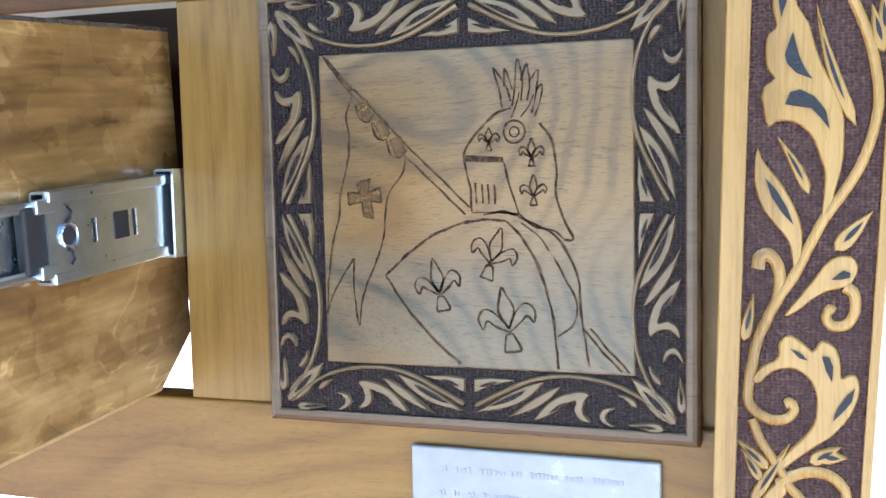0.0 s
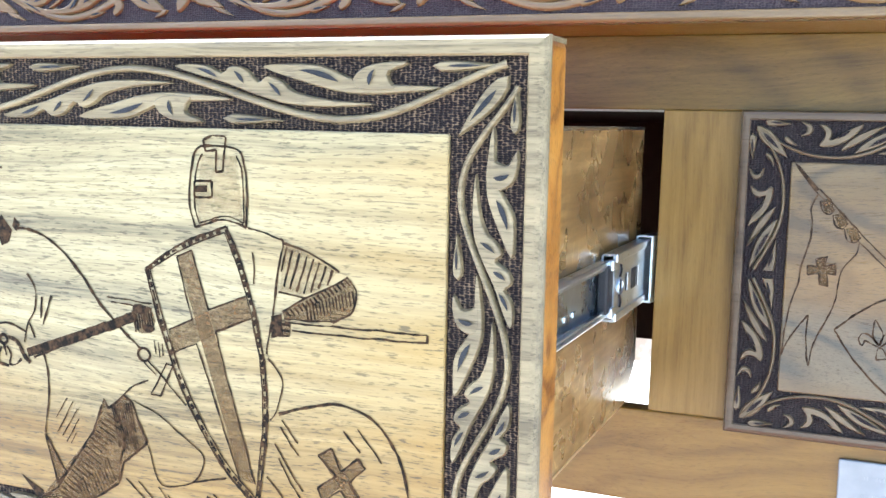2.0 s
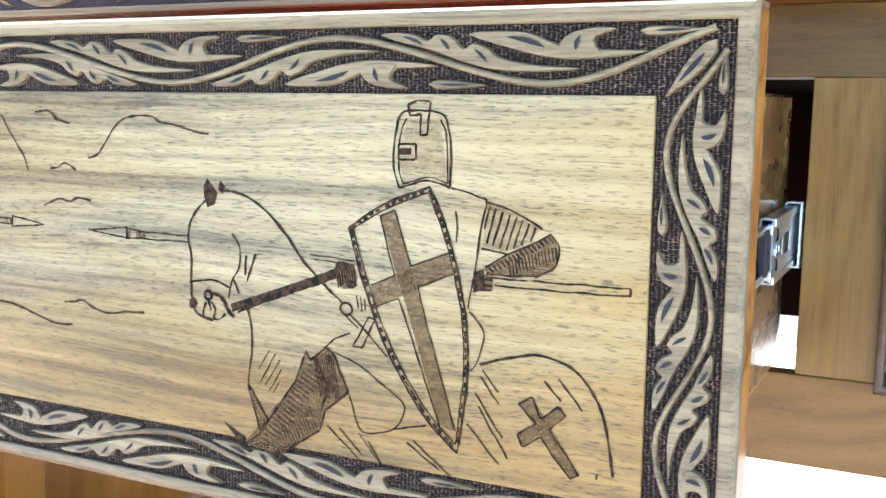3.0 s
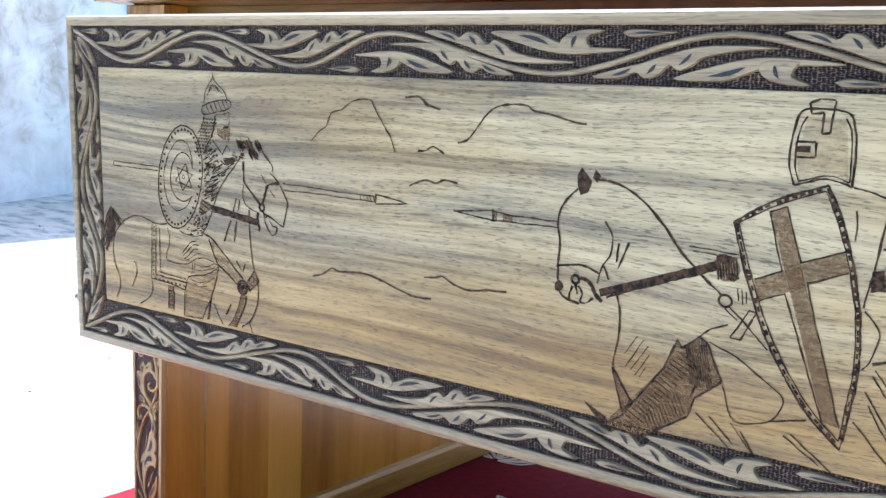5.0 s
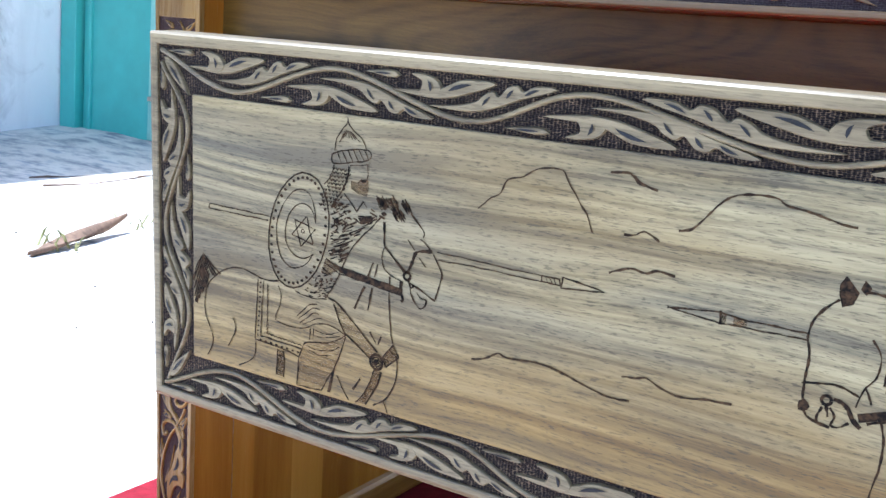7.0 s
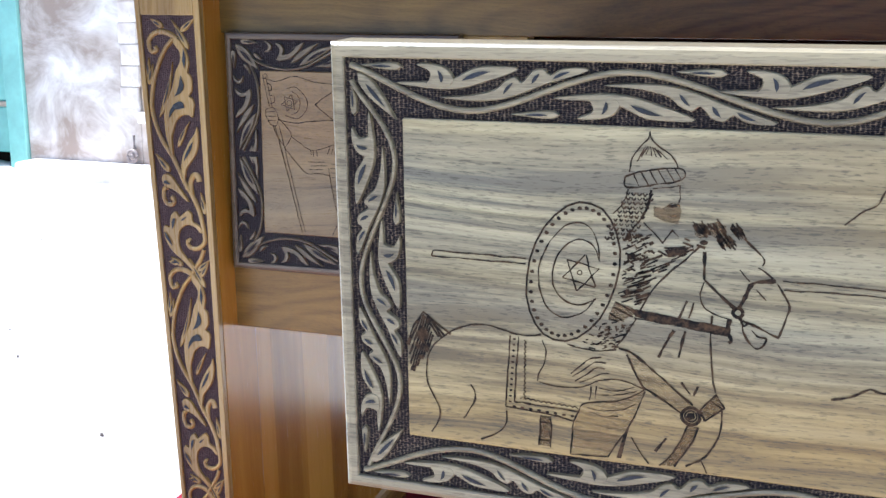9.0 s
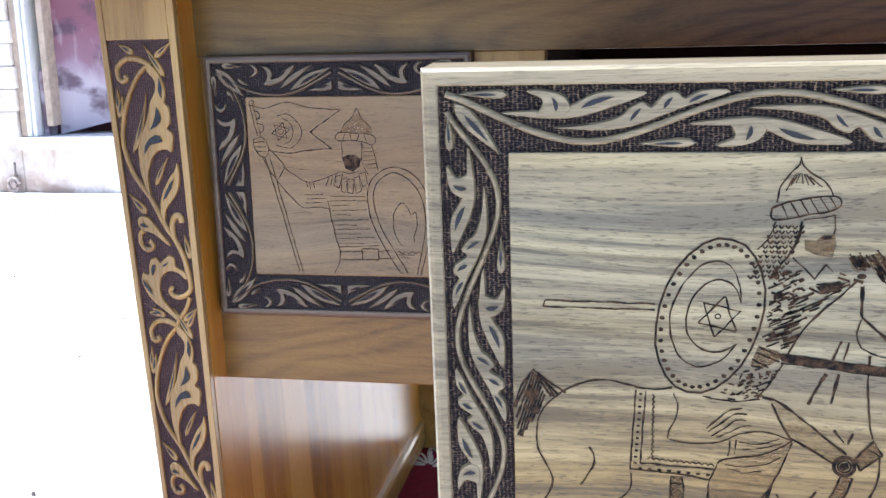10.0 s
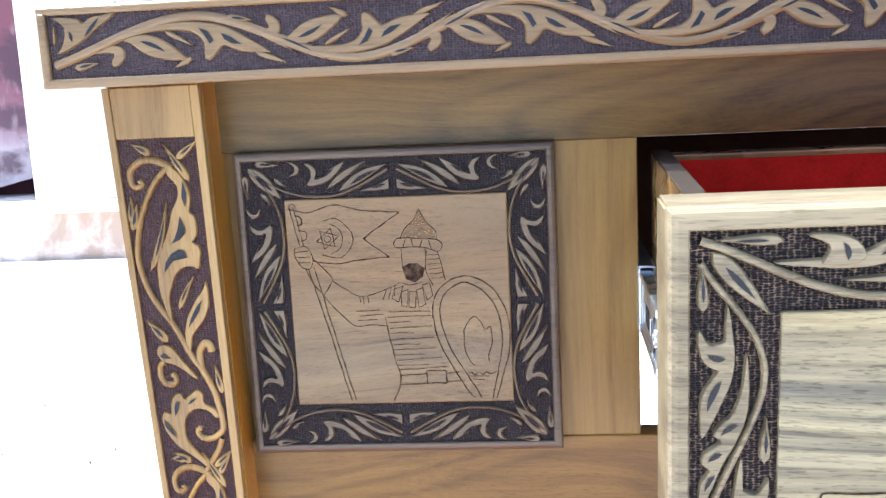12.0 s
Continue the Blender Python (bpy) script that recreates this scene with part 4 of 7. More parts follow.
def build_bark():
    rows = []
    for i in range(13):
        q = i / 12
        w = 0.022 * math.sin(math.pi * (0.03 + 0.90 * q ** 0.8)) ** 1.2 + 0.004
        cx, cy, lift = -2.47 - 0.17 * q, 1.47 + 0.52 * q, 0.045 * q * q
        rows.append([(cx + w * math.cos(a), cy + 0.25 * w * math.cos(a), -0.008 + lift + w * 0.55 * max(0.0, math.sin(a)) + 0.006 * math.sin(7 * q + 2 * a)) for a in [0.36 * k - 0.3 for k in range(10)]])
    g = Geo()
    g.loops(rows, False, False, closed=False)
    ob = solid("bark_strip", g, M_BARK, "curled strip of dry brown bark on the soil", "bark", smooth=True)
    mod = ob.modifiers.new("thickness", 'SOLIDIFY')
    mod.thickness = 0.005


build_bark()


def build_twigs():
    for pts, r in (([(-3.54, 2.345), (-3.50, 2.47), (-3.485, 2.56), (-3.52, 2.74), (-3.56, 2.93)], 0.007), ([(-3.61, 3.10), (-3.63, 3.20), (-3.66, 3.30), (-3.68, 3.40)], 0.008), ([(-3.37, 2.955), (-3.33, 3.0), (-3.29, 3.03)], 0.006)):
        rest = [(x, y, -0.006 + (0.095 * max(0.0, -3.5 - x) * max(0.0, (y - 2.5) / 0.9))) for x, y in pts]
        g = Geo().tube(rest, [r * (1.0 - 0.6 * i / (len(rest) - 1)) for i in range(len(rest))], 7)
        solid("twig", g, M_BARK, "thin dry twig lying on the soil", "twig", smooth=True)


build_twigs()


def build_weeds():
    rng = random.Random(5)
    g = Geo()
    for cx, cy, count in ((-2.52, 1.62, 9), (-3.3, 1.55, 7), (-2.60, 2.02, 8)):
        for _ in range(count):
            x, y, a, h = cx + rng.uniform(-0.07, 0.07), cy + rng.uniform(-0.05, 0.05), rng.uniform(0, 6.28), rng.uniform(0.015, 0.05)
            dx, dy = math.cos(a), math.sin(a)
            pts = [(x - dy * 0.006, y + dx * 0.006, -0.015), (x + dy * 0.006, y - dx * 0.006, -0.015), (x + dx * h * 0.6 + dy * 0.004, y + dy * h * 0.6 - dx * 0.004, h * 0.7), (x + dx * h, y + dy * h, h), (x + dx * h * 0.6 - dy * 0.004, y + dy * h * 0.6 + dx * 0.004, h * 0.7)]
            g.face(pts)
    solid("dry_weeds", g, M_WEED, "small tufts of dry weeds in the soil", "weeds", kind="stuff")
    g = Geo()
    for _ in range(90):
        x, y = rng.uniform(-4.4, -1.05), rng.uniform(-0.6, 3.3)
        r = rng.uniform(0.0015, 0.005)
        ring = [(x + r * rng.uniform(0.6, 1.3) * math.cos(k * 1.047), y + r * rng.uniform(0.6, 1.3) * math.sin(k * 1.047)) for k in range(6)]
        z = -0.012 + 0.018 * noise.noise(Vector((x * 0.9, y * 0.9, 0.3)))
        g.loops([[(a, b, z - 0.012) for a, b in ring], [(x + (a - x) * 0.7, y + (b - y) * 0.7, z + r * 0.7) for a, b in ring]])
    solid("ground_litter", g, M_PEBBLE, "dark grit and crumbs scattered on the soil", "litter", kind="stuff")


build_weeds()

g = Geo()
g.tube([(-3.76 + 0.028 * k, 2.44 + 0.077 * k, -0.006 + 0.004 * math.sin(2.1 * k)) for k in range(8)], [0.004, 0.006, 0.007, 0.006, 0.006, 0.005, 0.004, 0.002], 6)
solid("dry_stalk", g, M_BARK, "thin dry stalk lying on the soil", "stalk", smooth=True)


# ---- carpet under the desk ----
def build_carpet():
    c = thing("carpet", (0, 0.4, 0), "flat red carpet with gold scroll ornament under the desk", "carpet")
    part("cloth", Geo().box(-0.985, 0.985, -0.28, 1.215, -0.012, 0.0, 0.004), M_CARPET, c)
    cv = Carver(lambda u, v, h: (u, v, 0.0011 + h), 0.0010)
    rng = random.Random(11)
    for cx, cy, turn in ((-0.44, 0.875, 10), (-0.628, 1.095, 0), (-0.33, 0.915, 55), (0.02, 1.10, 15), (0.30, 0.94, -30), (0.56, 1.12, 180)):
        for k in range(5):
            a = radians(turn + k * 34 + rng.uniform(-8, 8))
            ln = 0.075 + 0.03 * (k % 2)
            def out(q, w):
                return (cx + ln * q * math.cos(a + 0.5 * q) - w * math.sin(a + 0.5 * q), cy + ln * q * math.sin(a + 0.5 * q) + w * math.cos(a + 0.5 * q))
            cv.vine([out(0.1, 0.0), out(0.4, 0.011), out(0.8, 0.010), out(1.0, 0.0), out(0.75, -0.006), out(0.45, -0.004), out(0.1, 0.0)], 0.0022)
            cv.leaf(out(0.25, 0.003), out(0.9, 0.002), 0.0042, 0.1, False)
    tagged(part("gold_ornament", cv.relief, M_GOLD, c, "gold embroidered scrolls"), kind="stuff")


build_carpet()

# ---- the desk ----
DESK = thing("desk", (0, 0.65, 0), "carved walnut writing desk with engraved panels, standing on a red carpet", "desk")
FRAME_Y, PANEL_Y, POST_Y, TOP_Y, BACK_Y = 0.360, 0.348, 0.325, 0.292, 1.215
TOP_Z0, TOP_Z1 = 0.757, 0.809
RAIL_Z0, OPEN_Z0, OPEN_Z1 = 0.413, 0.482, 0.703


def build_desk_top():
    top = part("desktop", Geo().box(-0.756, 0.756, TOP_Y + 0.004, BACK_Y + 0.04, TOP_Z0, TOP_Z1, 0.004), M_RAIL, DESK, "thick desktop with a carved front edge")
    part("edge_ground", Geo().box(-0.751, 0.751, TOP_Y + 0.0025, TOP_Y + 0.006, TOP_Z0 + 0.005, TOP_Z1 - 0.004), M_GROUND_EDGE, top, "dark punched ground of the edge")
    for z0, z1 in ((TOP_Z0 - 0.001, TOP_Z0 + 0.006), (TOP_Z1 - 0.005, TOP_Z1 + 0.001)):
        part("edge_rim", Geo().box(-0.757, 0.757, TOP_Y - 0.001, TOP_Y + 0.012, z0, z1, 0.0022), M_TOP_CUT, top)
    for x in (-0.7565, 0.7505):
        part("edge_rim", Geo().box(x, x + 0.006, TOP_Y - 0.0015, TOP_Y + 0.011, TOP_Z0 + 0.004, TOP_Z1 - 0.003, 0.002), M_TOP_CUT, top)
    cv = Carver(face_at(TOP_Y + 0.0005), 0.003, 2.0)
    turns = [-0.65 + 0.105 * i for i in range(13)]
    wave_border(cv, -0.75, 0.75, (TOP_Z0 + TOP_Z1) / 2 + 0.0005, 0.0215, turns, -1, 0.0030, 0.0, first=(-0.7475, TOP_Z0 + 0.0145), bold=True)
    for side in (-1, 1):
        cv.plate([(side * -x, 0.783 + z) for x, z in ((-0.7445, -0.004), (-0.732, 0.0007), (-0.7178, 0.0106), (-0.7034, 0.0205), (-0.711, 0.0205), (-0.7193, 0.0195), (-0.7254, 0.0160), (-0.7285, 0.0185), (-0.734, 0.0195), (-0.7462, 0.0195), (-0.742, 0.0165), (-0.7391, 0.0117), (-0.7405, 0.0029))], 0.0002, 0.0008, 3)
        slit(cv, (side * 0.7350, 0.7935), (side * 0.7336, 0.7865), 0.0013)
        slit(cv, (side * 0.7250, 0.7895), (side * 0.7140, 0.8015), 0.0013)
        cv.leaf((side * 0.7465, 0.7845), (side * 0.7455, 0.7980), 0.0010, 0, False)
    cv.finish(top, M_TOP_CUT)


def lean_in(geo, side):
    """The posts narrow and lean inward a little towards the floor."""
    c0 = -0.6955 if side < 0 else 0.6945
    for i, (x, y, z) in enumerate(geo.v):
        d = 0.74 - z
        geo.v[i] = (c0 - side * 0.036 * d + (x - c0) * (1 - 0.36 * d), y, z)
    return geo


def build_post(side):
    x0, x1 = (-0.7305, -0.6615) if side < 0 else (0.6615, 0.7337)
    xc, hw = (-0.6965 if side < 0 else 0.7006), 0.0285
    post = part("front_post", lean_in(Geo().box(x0, x1, POST_Y + 0.002, POST_Y + 0.075, 0.0, TOP_Z0, 0.005), side), M_POST, DESK, "honey-coloured post with a carved scroll front")
    part("post_ground", lean_in(Geo().box(xc - hw, xc + hw, POST_Y + 0.0005, POST_Y + 0.004, 0.03, 0.719), side), M_GROUND_POST, post, "red-brown punched ground")
    for a, b in ((x0, xc - hw), (xc + hw, x1)):
        part("post_rim", lean_in(Geo().box(a, b, POST_Y - 0.0015, POST_Y + 0.006, 0.0, TOP_Z0 - 0.002, 0.0009), side), M_POST, post)
    part("post_rim", lean_in(Geo().box(xc - hw, xc + hw, POST_Y - 0.0012, POST_Y + 0.006, 0.719, TOP_Z0 - 0.002, 0.001), side), M_POST, post)
    part("post_rim", lean_in(Geo().box(xc - hw, xc + hw, POST_Y - 0.0012, POST_Y + 0.006, 0.0, 0.03, 0.001), side), M_POST, post)
    inner = x1 if side < 0 else x0
    part("inner_face", lean_in(Geo().box(min(inner, inner - side * 0.0006), max(inner, inner - side * 0.0006), POST_Y + 0.006, POST_Y + 0.070, 0.0, TOP_Z0 - 0.001), side), M_STAVE, post, "orange-brown varnished inner face")
    cv = Carver(face_at(POST_Y - 0.0012), 0.0024)
    for i in range(3):
        post_motif(cv, xc, 0.716 - 0.228 * i, -side)
    lean_in(cv.relief, side)
    lean_in(cv.dark, side)
    cv.finish(post, M_POST)


def build_frame():
    f = FRAME_Y
    # The top rail's material carries the overhang's shade in its colour.
    part("top_rail", Geo().box(-0.664, 0.664, f, f + 0.022, OPEN_Z1, TOP_Z0, 0.0012), M_RAIL_TOP, DESK, "upper rail, colour darkened for the desktop's shade")
    part("bottom_rail", Geo().box(-0.664, 0.664, f - 0.0005, f + 0.022, RAIL_Z0, OPEN_Z0, 0.0015), M_RAIL, DESK)
    for a, b in ((-0.440, -0.360), (0.365, 0.445)):
        part("stile", Geo().box(a, b, f + 0.0005, f + 0.024, OPEN_Z0, OPEN_Z1, 0.001), M_STILE, DESK)
    for a, b in ((-0.664, -0.440), (0.445, 0.664)):
        part("bay_board", Geo().box(a, b, f + 0.006, f + 0.018, OPEN_Z0, OPEN_Z1), M_STILE, DESK)


def lean_side(geo, side):
    for i, (x, y, z) in enumerate(geo.v):
        geo.v[i] = (x - side * 0.030 * (0.74 - z), y, z)
    return geo


def build_sides():
    rng = random.Random(3)
    for side in (-1, 1):
        def slab(a, b, *rest):
            return lean_side(Geo().box(min(side * a, side * b), max(side * a, side * b), *rest), side)
        s = part("side_panel", slab(0.690, 0.700, 0.38, BACK_Y - 0.050, 0.04, TOP_Z0), M_POST, DESK, "side panel glued up of upright staves")
        y = 0.385
        while y < BACK_Y - 0.08:
            w = min(rng.uniform(0.05, 0.10), BACK_Y - 0.051 - y)
            part("stave", slab(0.674, 0.689, y, y + w - 0.0001, 0.045, TOP_Z0 - 0.001), M_STAVE, s)
            y += w
        part("floor_beam", slab(0.668, 0.735, 0.37, BACK_Y + 0.02, 0.0, 0.058, 0.014), M_BEAM, DESK, "rounded beam along the floor")
        post = part("back_post", slab(0.640, 0.735, BACK_Y - 0.048, BACK_Y, 0.0, TOP_Z0, 0.004), M_BEAM, DESK, "back post with carved leaves on its inner face")
        part("post_ground", slab(0.6392, 0.641, BACK_Y - 0.044, BACK_Y - 0.004, 0.02, 0.70), M_GROUND_POST, post)
        cb = Carver(lambda u, v, h, k=side: (k * (0.6392 - h), u, v), 0.0010)
        for i in range(12):
            z = 0.03 + 0.055 * i
            cb.leaf((BACK_Y - 0.024, z), (BACK_Y - 0.008, z + 0.034), 0.006, 0.1, True, 0.6)
            cb.leaf((BACK_Y - 0.024, z + 0.02), (BACK_Y - 0.040, z + 0.05), 0.006, -0.1, True, 0.6)
        lean_side(cb.relief, side)
        lean_side(cb.dark, side)
        cb.finish(post, M_POST)
    # Back, top and side boards: added, near-black, so the drawer cavity stays dark.
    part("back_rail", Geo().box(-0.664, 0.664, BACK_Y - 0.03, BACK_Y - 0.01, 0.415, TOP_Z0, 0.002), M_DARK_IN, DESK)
    part("shade_board_top", Geo().box(-0.380, 0.384, 0.384, BACK_Y - 0.03, TOP_Z0 - 0.012, TOP_Z0 - 0.001), M_DARK_IN, DESK, "added near-black board closing the drawer cavity above")
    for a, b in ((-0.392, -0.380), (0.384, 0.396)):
        part("shade_board_side", Geo().box(a, b, 0.384, BACK_Y - 0.03, 0.47, TOP_Z0), M_DARK_IN, DESK, "added near-black board closing the drawer cavity at the side")


def slide_channel(x_wall, x_lip, y0, y1, zc, hh, t=0.0014, lip=0.006):
    """A rolled steel channel drawn from one bent profile: web, two flanges, two inturned lips."""
    s = 1 if x_lip > x_wall else -1
    w = abs(x_lip - x_wall)
    r = 0.0022
    bend = [(1 - math.cos(radians(a)), 1 - math.sin(radians(a))) for a in (0, 30, 60, 90)]
    low = [(w - r * q, -hh + r * p) for p, q in bend]
    prof = [(0, -hh), *low, (w, -hh + lip), (w - t, -hh + lip), (w - t, -hh + t), (t, -hh + t)]
    prof += [(a, -b) for a, b in prof[::-1]]
    g = Geo()
    rings = [[(x_wall + s * a, y, zc + b) for a, b in prof] for y in (y0, y1)]
    g.loops(rings if s > 0 else [k[::-1] for k in rings], True, True)
    return g


def build_fixed_slides():
    for side in (-1, 1):
        wall = 0.3625 + (0.0015 if side > 0 else -0.0015)
        g = slide_channel(side * wall, side * (wall - 0.0125), 0.352, 0.80, 0.587, 0.0245)
        part("slide_channel", g, M_STEEL, DESK, "zinc-plated drawer slide channel")
        # Carrier in the same near-black, its shade put into the colour.
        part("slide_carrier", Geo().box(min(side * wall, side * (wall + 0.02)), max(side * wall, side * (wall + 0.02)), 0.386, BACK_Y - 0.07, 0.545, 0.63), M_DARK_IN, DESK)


build_desk_top()
build_post(-1)
build_post(1)
build_frame()
build_sides()
build_fixed_slides()


def panel_board(x0, x1, z0, z1, ix0, ix1, iz0, iz1, wood_mat):
    """Square panel: proud rim, sunk carved border, raised field."""
    y = PANEL_Y
    board = part("carved_panel", Geo().box(x0, x1, y + 0.0028, FRAME_Y + 0.004, z0, z1, 0.003), wood_mat, DESK, "square pale walnut panel with dark carved leaf border")
    r = 0.0066
    part("border_ground", Geo().box(x0 + r - 0.001, x1 - r + 0.001, y + 0.0022, y + 0.005, z0 + r - 0.001, z1 - r + 0.001), M_GROUND_PANEL, board, "dark punched border ground")
    part("rim", rim_ring(x0, x1, z0, z1, y - 0.0004, r, 0.0034, 0.012), M_PANEL_RIM, board, "darker rounded rim")
    part("field", Geo().box(ix0, ix1, y, y + 0.006, iz0, iz1, 0.0012), wood_mat, board, "smooth field with a burnt drawing")
    cv = Carver(face_at(y), 0.0022)
    cv.pen = 0.58
    square_border(cv, x0 + r, x1 - r, z0 + r, z1 - r, (ix0 - x0 + x1 - ix1) / 2 - r)
    return board, cv


def draw_lily_knight(cv):
    """Tilted lance with a pennant, plumed helm, shield with three lilies."""
    s = cv.stroke
    cv.fill([(0.4579, 0.6682), (0.4620, 0.6653), (0.4756, 0.6497), (0.4727, 0.6480), (0.4609, 0.6630)])
    s([(0.4727, 0.6491), (0.4797, 0.6422)], 0.0007)
    s([(0.4756, 0.6502), (0.5057, 0.6190), (0.5365, 0.5897)], 0.0009)
    s([(0.5023, 0.6162), (0.5171, 0.6023), (0.5338, 0.5864)], 0.0009)
    cv.tint([(0.4768, 0.6423), (0.4832, 0.6445), (0.4856, 0.6360), (0.4804, 0.6332)])
    cv.tint([(0.4856, 0.6331), (0.4919, 0.6353), (0.4948, 0.6274), (0.4897, 0.6241)])
    cv.tint([(0.4937, 0.6241), (0.5005, 0.6263), (0.5034, 0.6179), (0.4978, 0.6151)])
    s([(0.4762, 0.6423), (0.4780, 0.6355), (0.4827, 0.6332), (0.4861, 0.6371)], 0.0009)
    s([(0.4850, 0.6331), (0.4868, 0.6264), (0.4914, 0.6241), (0.4948, 0.6280)], 0.0009)
    s([(0.4931, 0.6241), (0.4949, 0.6167), (0.5000, 0.6151), (0.5034, 0.6190)], 0.0009)
    s([(0.4745, 0.6463), (0.4710, 0.6367), (0.4723, 0.6253), (0.4712, 0.6139), (0.4665, 0.5966), (0.4654, 0.5851), (0.4613, 0.5706), (0.4584, 0.5501), (0.4573, 0.5348)], 0.0009)
    s([(0.4573, 0.5348), (0.4626, 0.5479), (0.4732, 0.5639)], 0.0008)
    s([(0.4732, 0.5639), (0.4727, 0.5477), (0.4752, 0.5287), (0.4781, 0.5451), (0.4889, 0.5713), (0.4911, 0.5856), (0.4933, 0.5970), (0.5012, 0.6078), (0.5026, 0.6151)], 0.0009)
    cv.tint([(0.4759, 0.6025), (0.4835, 0.6048), (0.4818, 0.5980), (0.4887, 0.6003), (0.4894, 0.5924), (0.4836, 0.5929), (0.4848, 0.5843), (0.4790, 0.5854), (0.4783, 0.5922), (0.4713, 0.5915), (0.4707, 0.5978), (0.4771, 0.5973)])
    s([(0.4759, 0.6025), (0.4835, 0.6048), (0.4818, 0.5980), (0.4887, 0.6003), (0.4894, 0.5924), (0.4836, 0.5929), (0.4848, 0.5843), (0.4790, 0.5854), (0.4783, 0.5922), (0.4713, 0.5915), (0.4707, 0.5978), (0.4771, 0.5973)], 0.0008, close=True, smoothed=False)
    # helm and plume
    s([(0.5371, 0.5875), (0.5364, 0.6016), (0.5338, 0.6124), (0.5348, 0.6190), (0.5415, 0.6277), (0.5495, 0.6348), (0.5579, 0.6379)], 0.001)
    s([(0.5720, 0.6302), (0.5776, 0.6222), (0.5801, 0.6088), (0.5795, 0.5980), (0.5823, 0.5859), (0.5877, 0.5750), (0.5833, 0.5738)], 0.0011)
    s([(0.5833, 0.5743), (0.5781, 0.5785), (0.5689, 0.5802), (0.5614, 0.5863)], 0.0009)
    s([(0.5371, 0.5873), (0.5490, 0.5877), (0.5608, 0.5866)], 0.0007, smoothed=False)
    s([(0.5541, 0.6113), (0.5569, 0.5999), (0.5614, 0.5863)], 0.0009)
    cv.fill([(0.5340, 0.6157), (0.5535, 0.6143), (0.5538, 0.6116), (0.5343, 0.6124)])
    for a, b in (((0.5391, 0.6019), (0.5395, 0.5920)), ((0.5424, 0.6014), (0.5428, 0.5918)), ((0.5456, 0.6012), (0.5460, 0.5915)), ((0.5489, 0.6009), (0.5493, 0.5913))):
        s([a, b], 0.0009)
    cv.ring((0.5594, 0.6263), 0.0053, 0.0054, 0.001)
    cv.ring((0.5594, 0.6263), 0.0024, 0.0024, 0.0007)
    cv.lily((0.5464, 0.6228), 0.0062, 0)
    cv.lily((0.5678, 0.6157), 0.0073, 0)
    cv.lily((0.5686, 0.5973), 0.0078, 0)
    s([(0.5537, 0.6380), (0.5525, 0.6453), (0.5491, 0.6576), (0.5557, 0.6480), (0.5579, 0.6412)], 0.0009)
    s([(0.5546, 0.6480), (0.5550, 0.6569), (0.5589, 0.6466)], 0.0008)
    s([(0.5584, 0.6385), (0.5599, 0.6479), (0.5613, 0.6610), (0.5635, 0.6518), (0.5632, 0.6411)], 0.0008)
    s([(0.5630, 0.6505), (0.5660, 0.6588), (0.5672, 0.6491), (0.5658, 0.6411)], 0.0008)
    s([(0.5672, 0.6504), (0.5716, 0.6554), (0.5704, 0.6450), (0.5680, 0.6351)], 0.0008)
    s([(0.5704, 0.6458), (0.5735, 0.6484), (0.5721, 0.6399), (0.5696, 0.6335)], 0.0008)
    s([(0.5575, 0.6331), (0.5600, 0.6384), (0.5620, 0.6452)], 0.0006)
    s([(0.5627, 0.6336), (0.5669, 0.6384), (0.5694, 0.6437)], 0.0006)
    # shield, shoulder, butt of the lance
    s([(0.4905, 0.5553), (0.5062, 0.5689), (0.5229, 0.5789), (0.5421, 0.5838), (0.5545, 0.5832)], 0.0012)
    s([(0.5545, 0.5832), (0.5637, 0.5733), (0.5719, 0.5571), (0.5775, 0.5355), (0.5800, 0.5110)], 0.0011)
    s([(0.4905, 0.5553), (0.5007, 0.5403), (0.5151, 0.5239), (0.5298, 0.5112)], 0.0011)
    s([(0.5431, 0.5865), (0.5528, 0.5878), (0.5608, 0.5858)], 0.0009)
    cv.lily((0.5190, 0.5501), 0.0144, 12)
    cv.lily((0.5477, 0.5659), 0.0142, -18)
    cv.lily((0.5547, 0.5333), 0.0174, 10)
    s([(0.5609, 0.5852), (0.5768, 0.5777), (0.5847, 0.5684), (0.5901, 0.5551), (0.5912, 0.5389), (0.5950, 0.5130)], 0.001)
    s([(0.5622, 0.5820), (0.5702, 0.5767), (0.5759, 0.5687)], 0.0007)
    s([(0.5783, 0.5655), (0.5837, 0.5549), (0.5890, 0.5442), (0.5879, 0.5333), (0.5797, 0.5269)], 0.0008)
    s([(0.5926, 0.5308), (0.6010, 0.5210), (0.6109, 0.5108)], 0.0009, smoothed=False)
    s([(0.5957, 0.5315), (0.6046, 0.5212), (0.6144, 0.5105)], 0.0009, smoothed=False)


def draw_star(cv, c, r, lean=0.0, w=0.0005):
    for k in range(2):
        tri = [(c[0] + r * math.cos(radians(lean + 120 * i + 60 * k)), c[1] + r * math.sin(radians(lean + 120 * i + 60 * k))) for i in range(3)]
        cv.stroke(tri, w, close=True, smoothed=False)


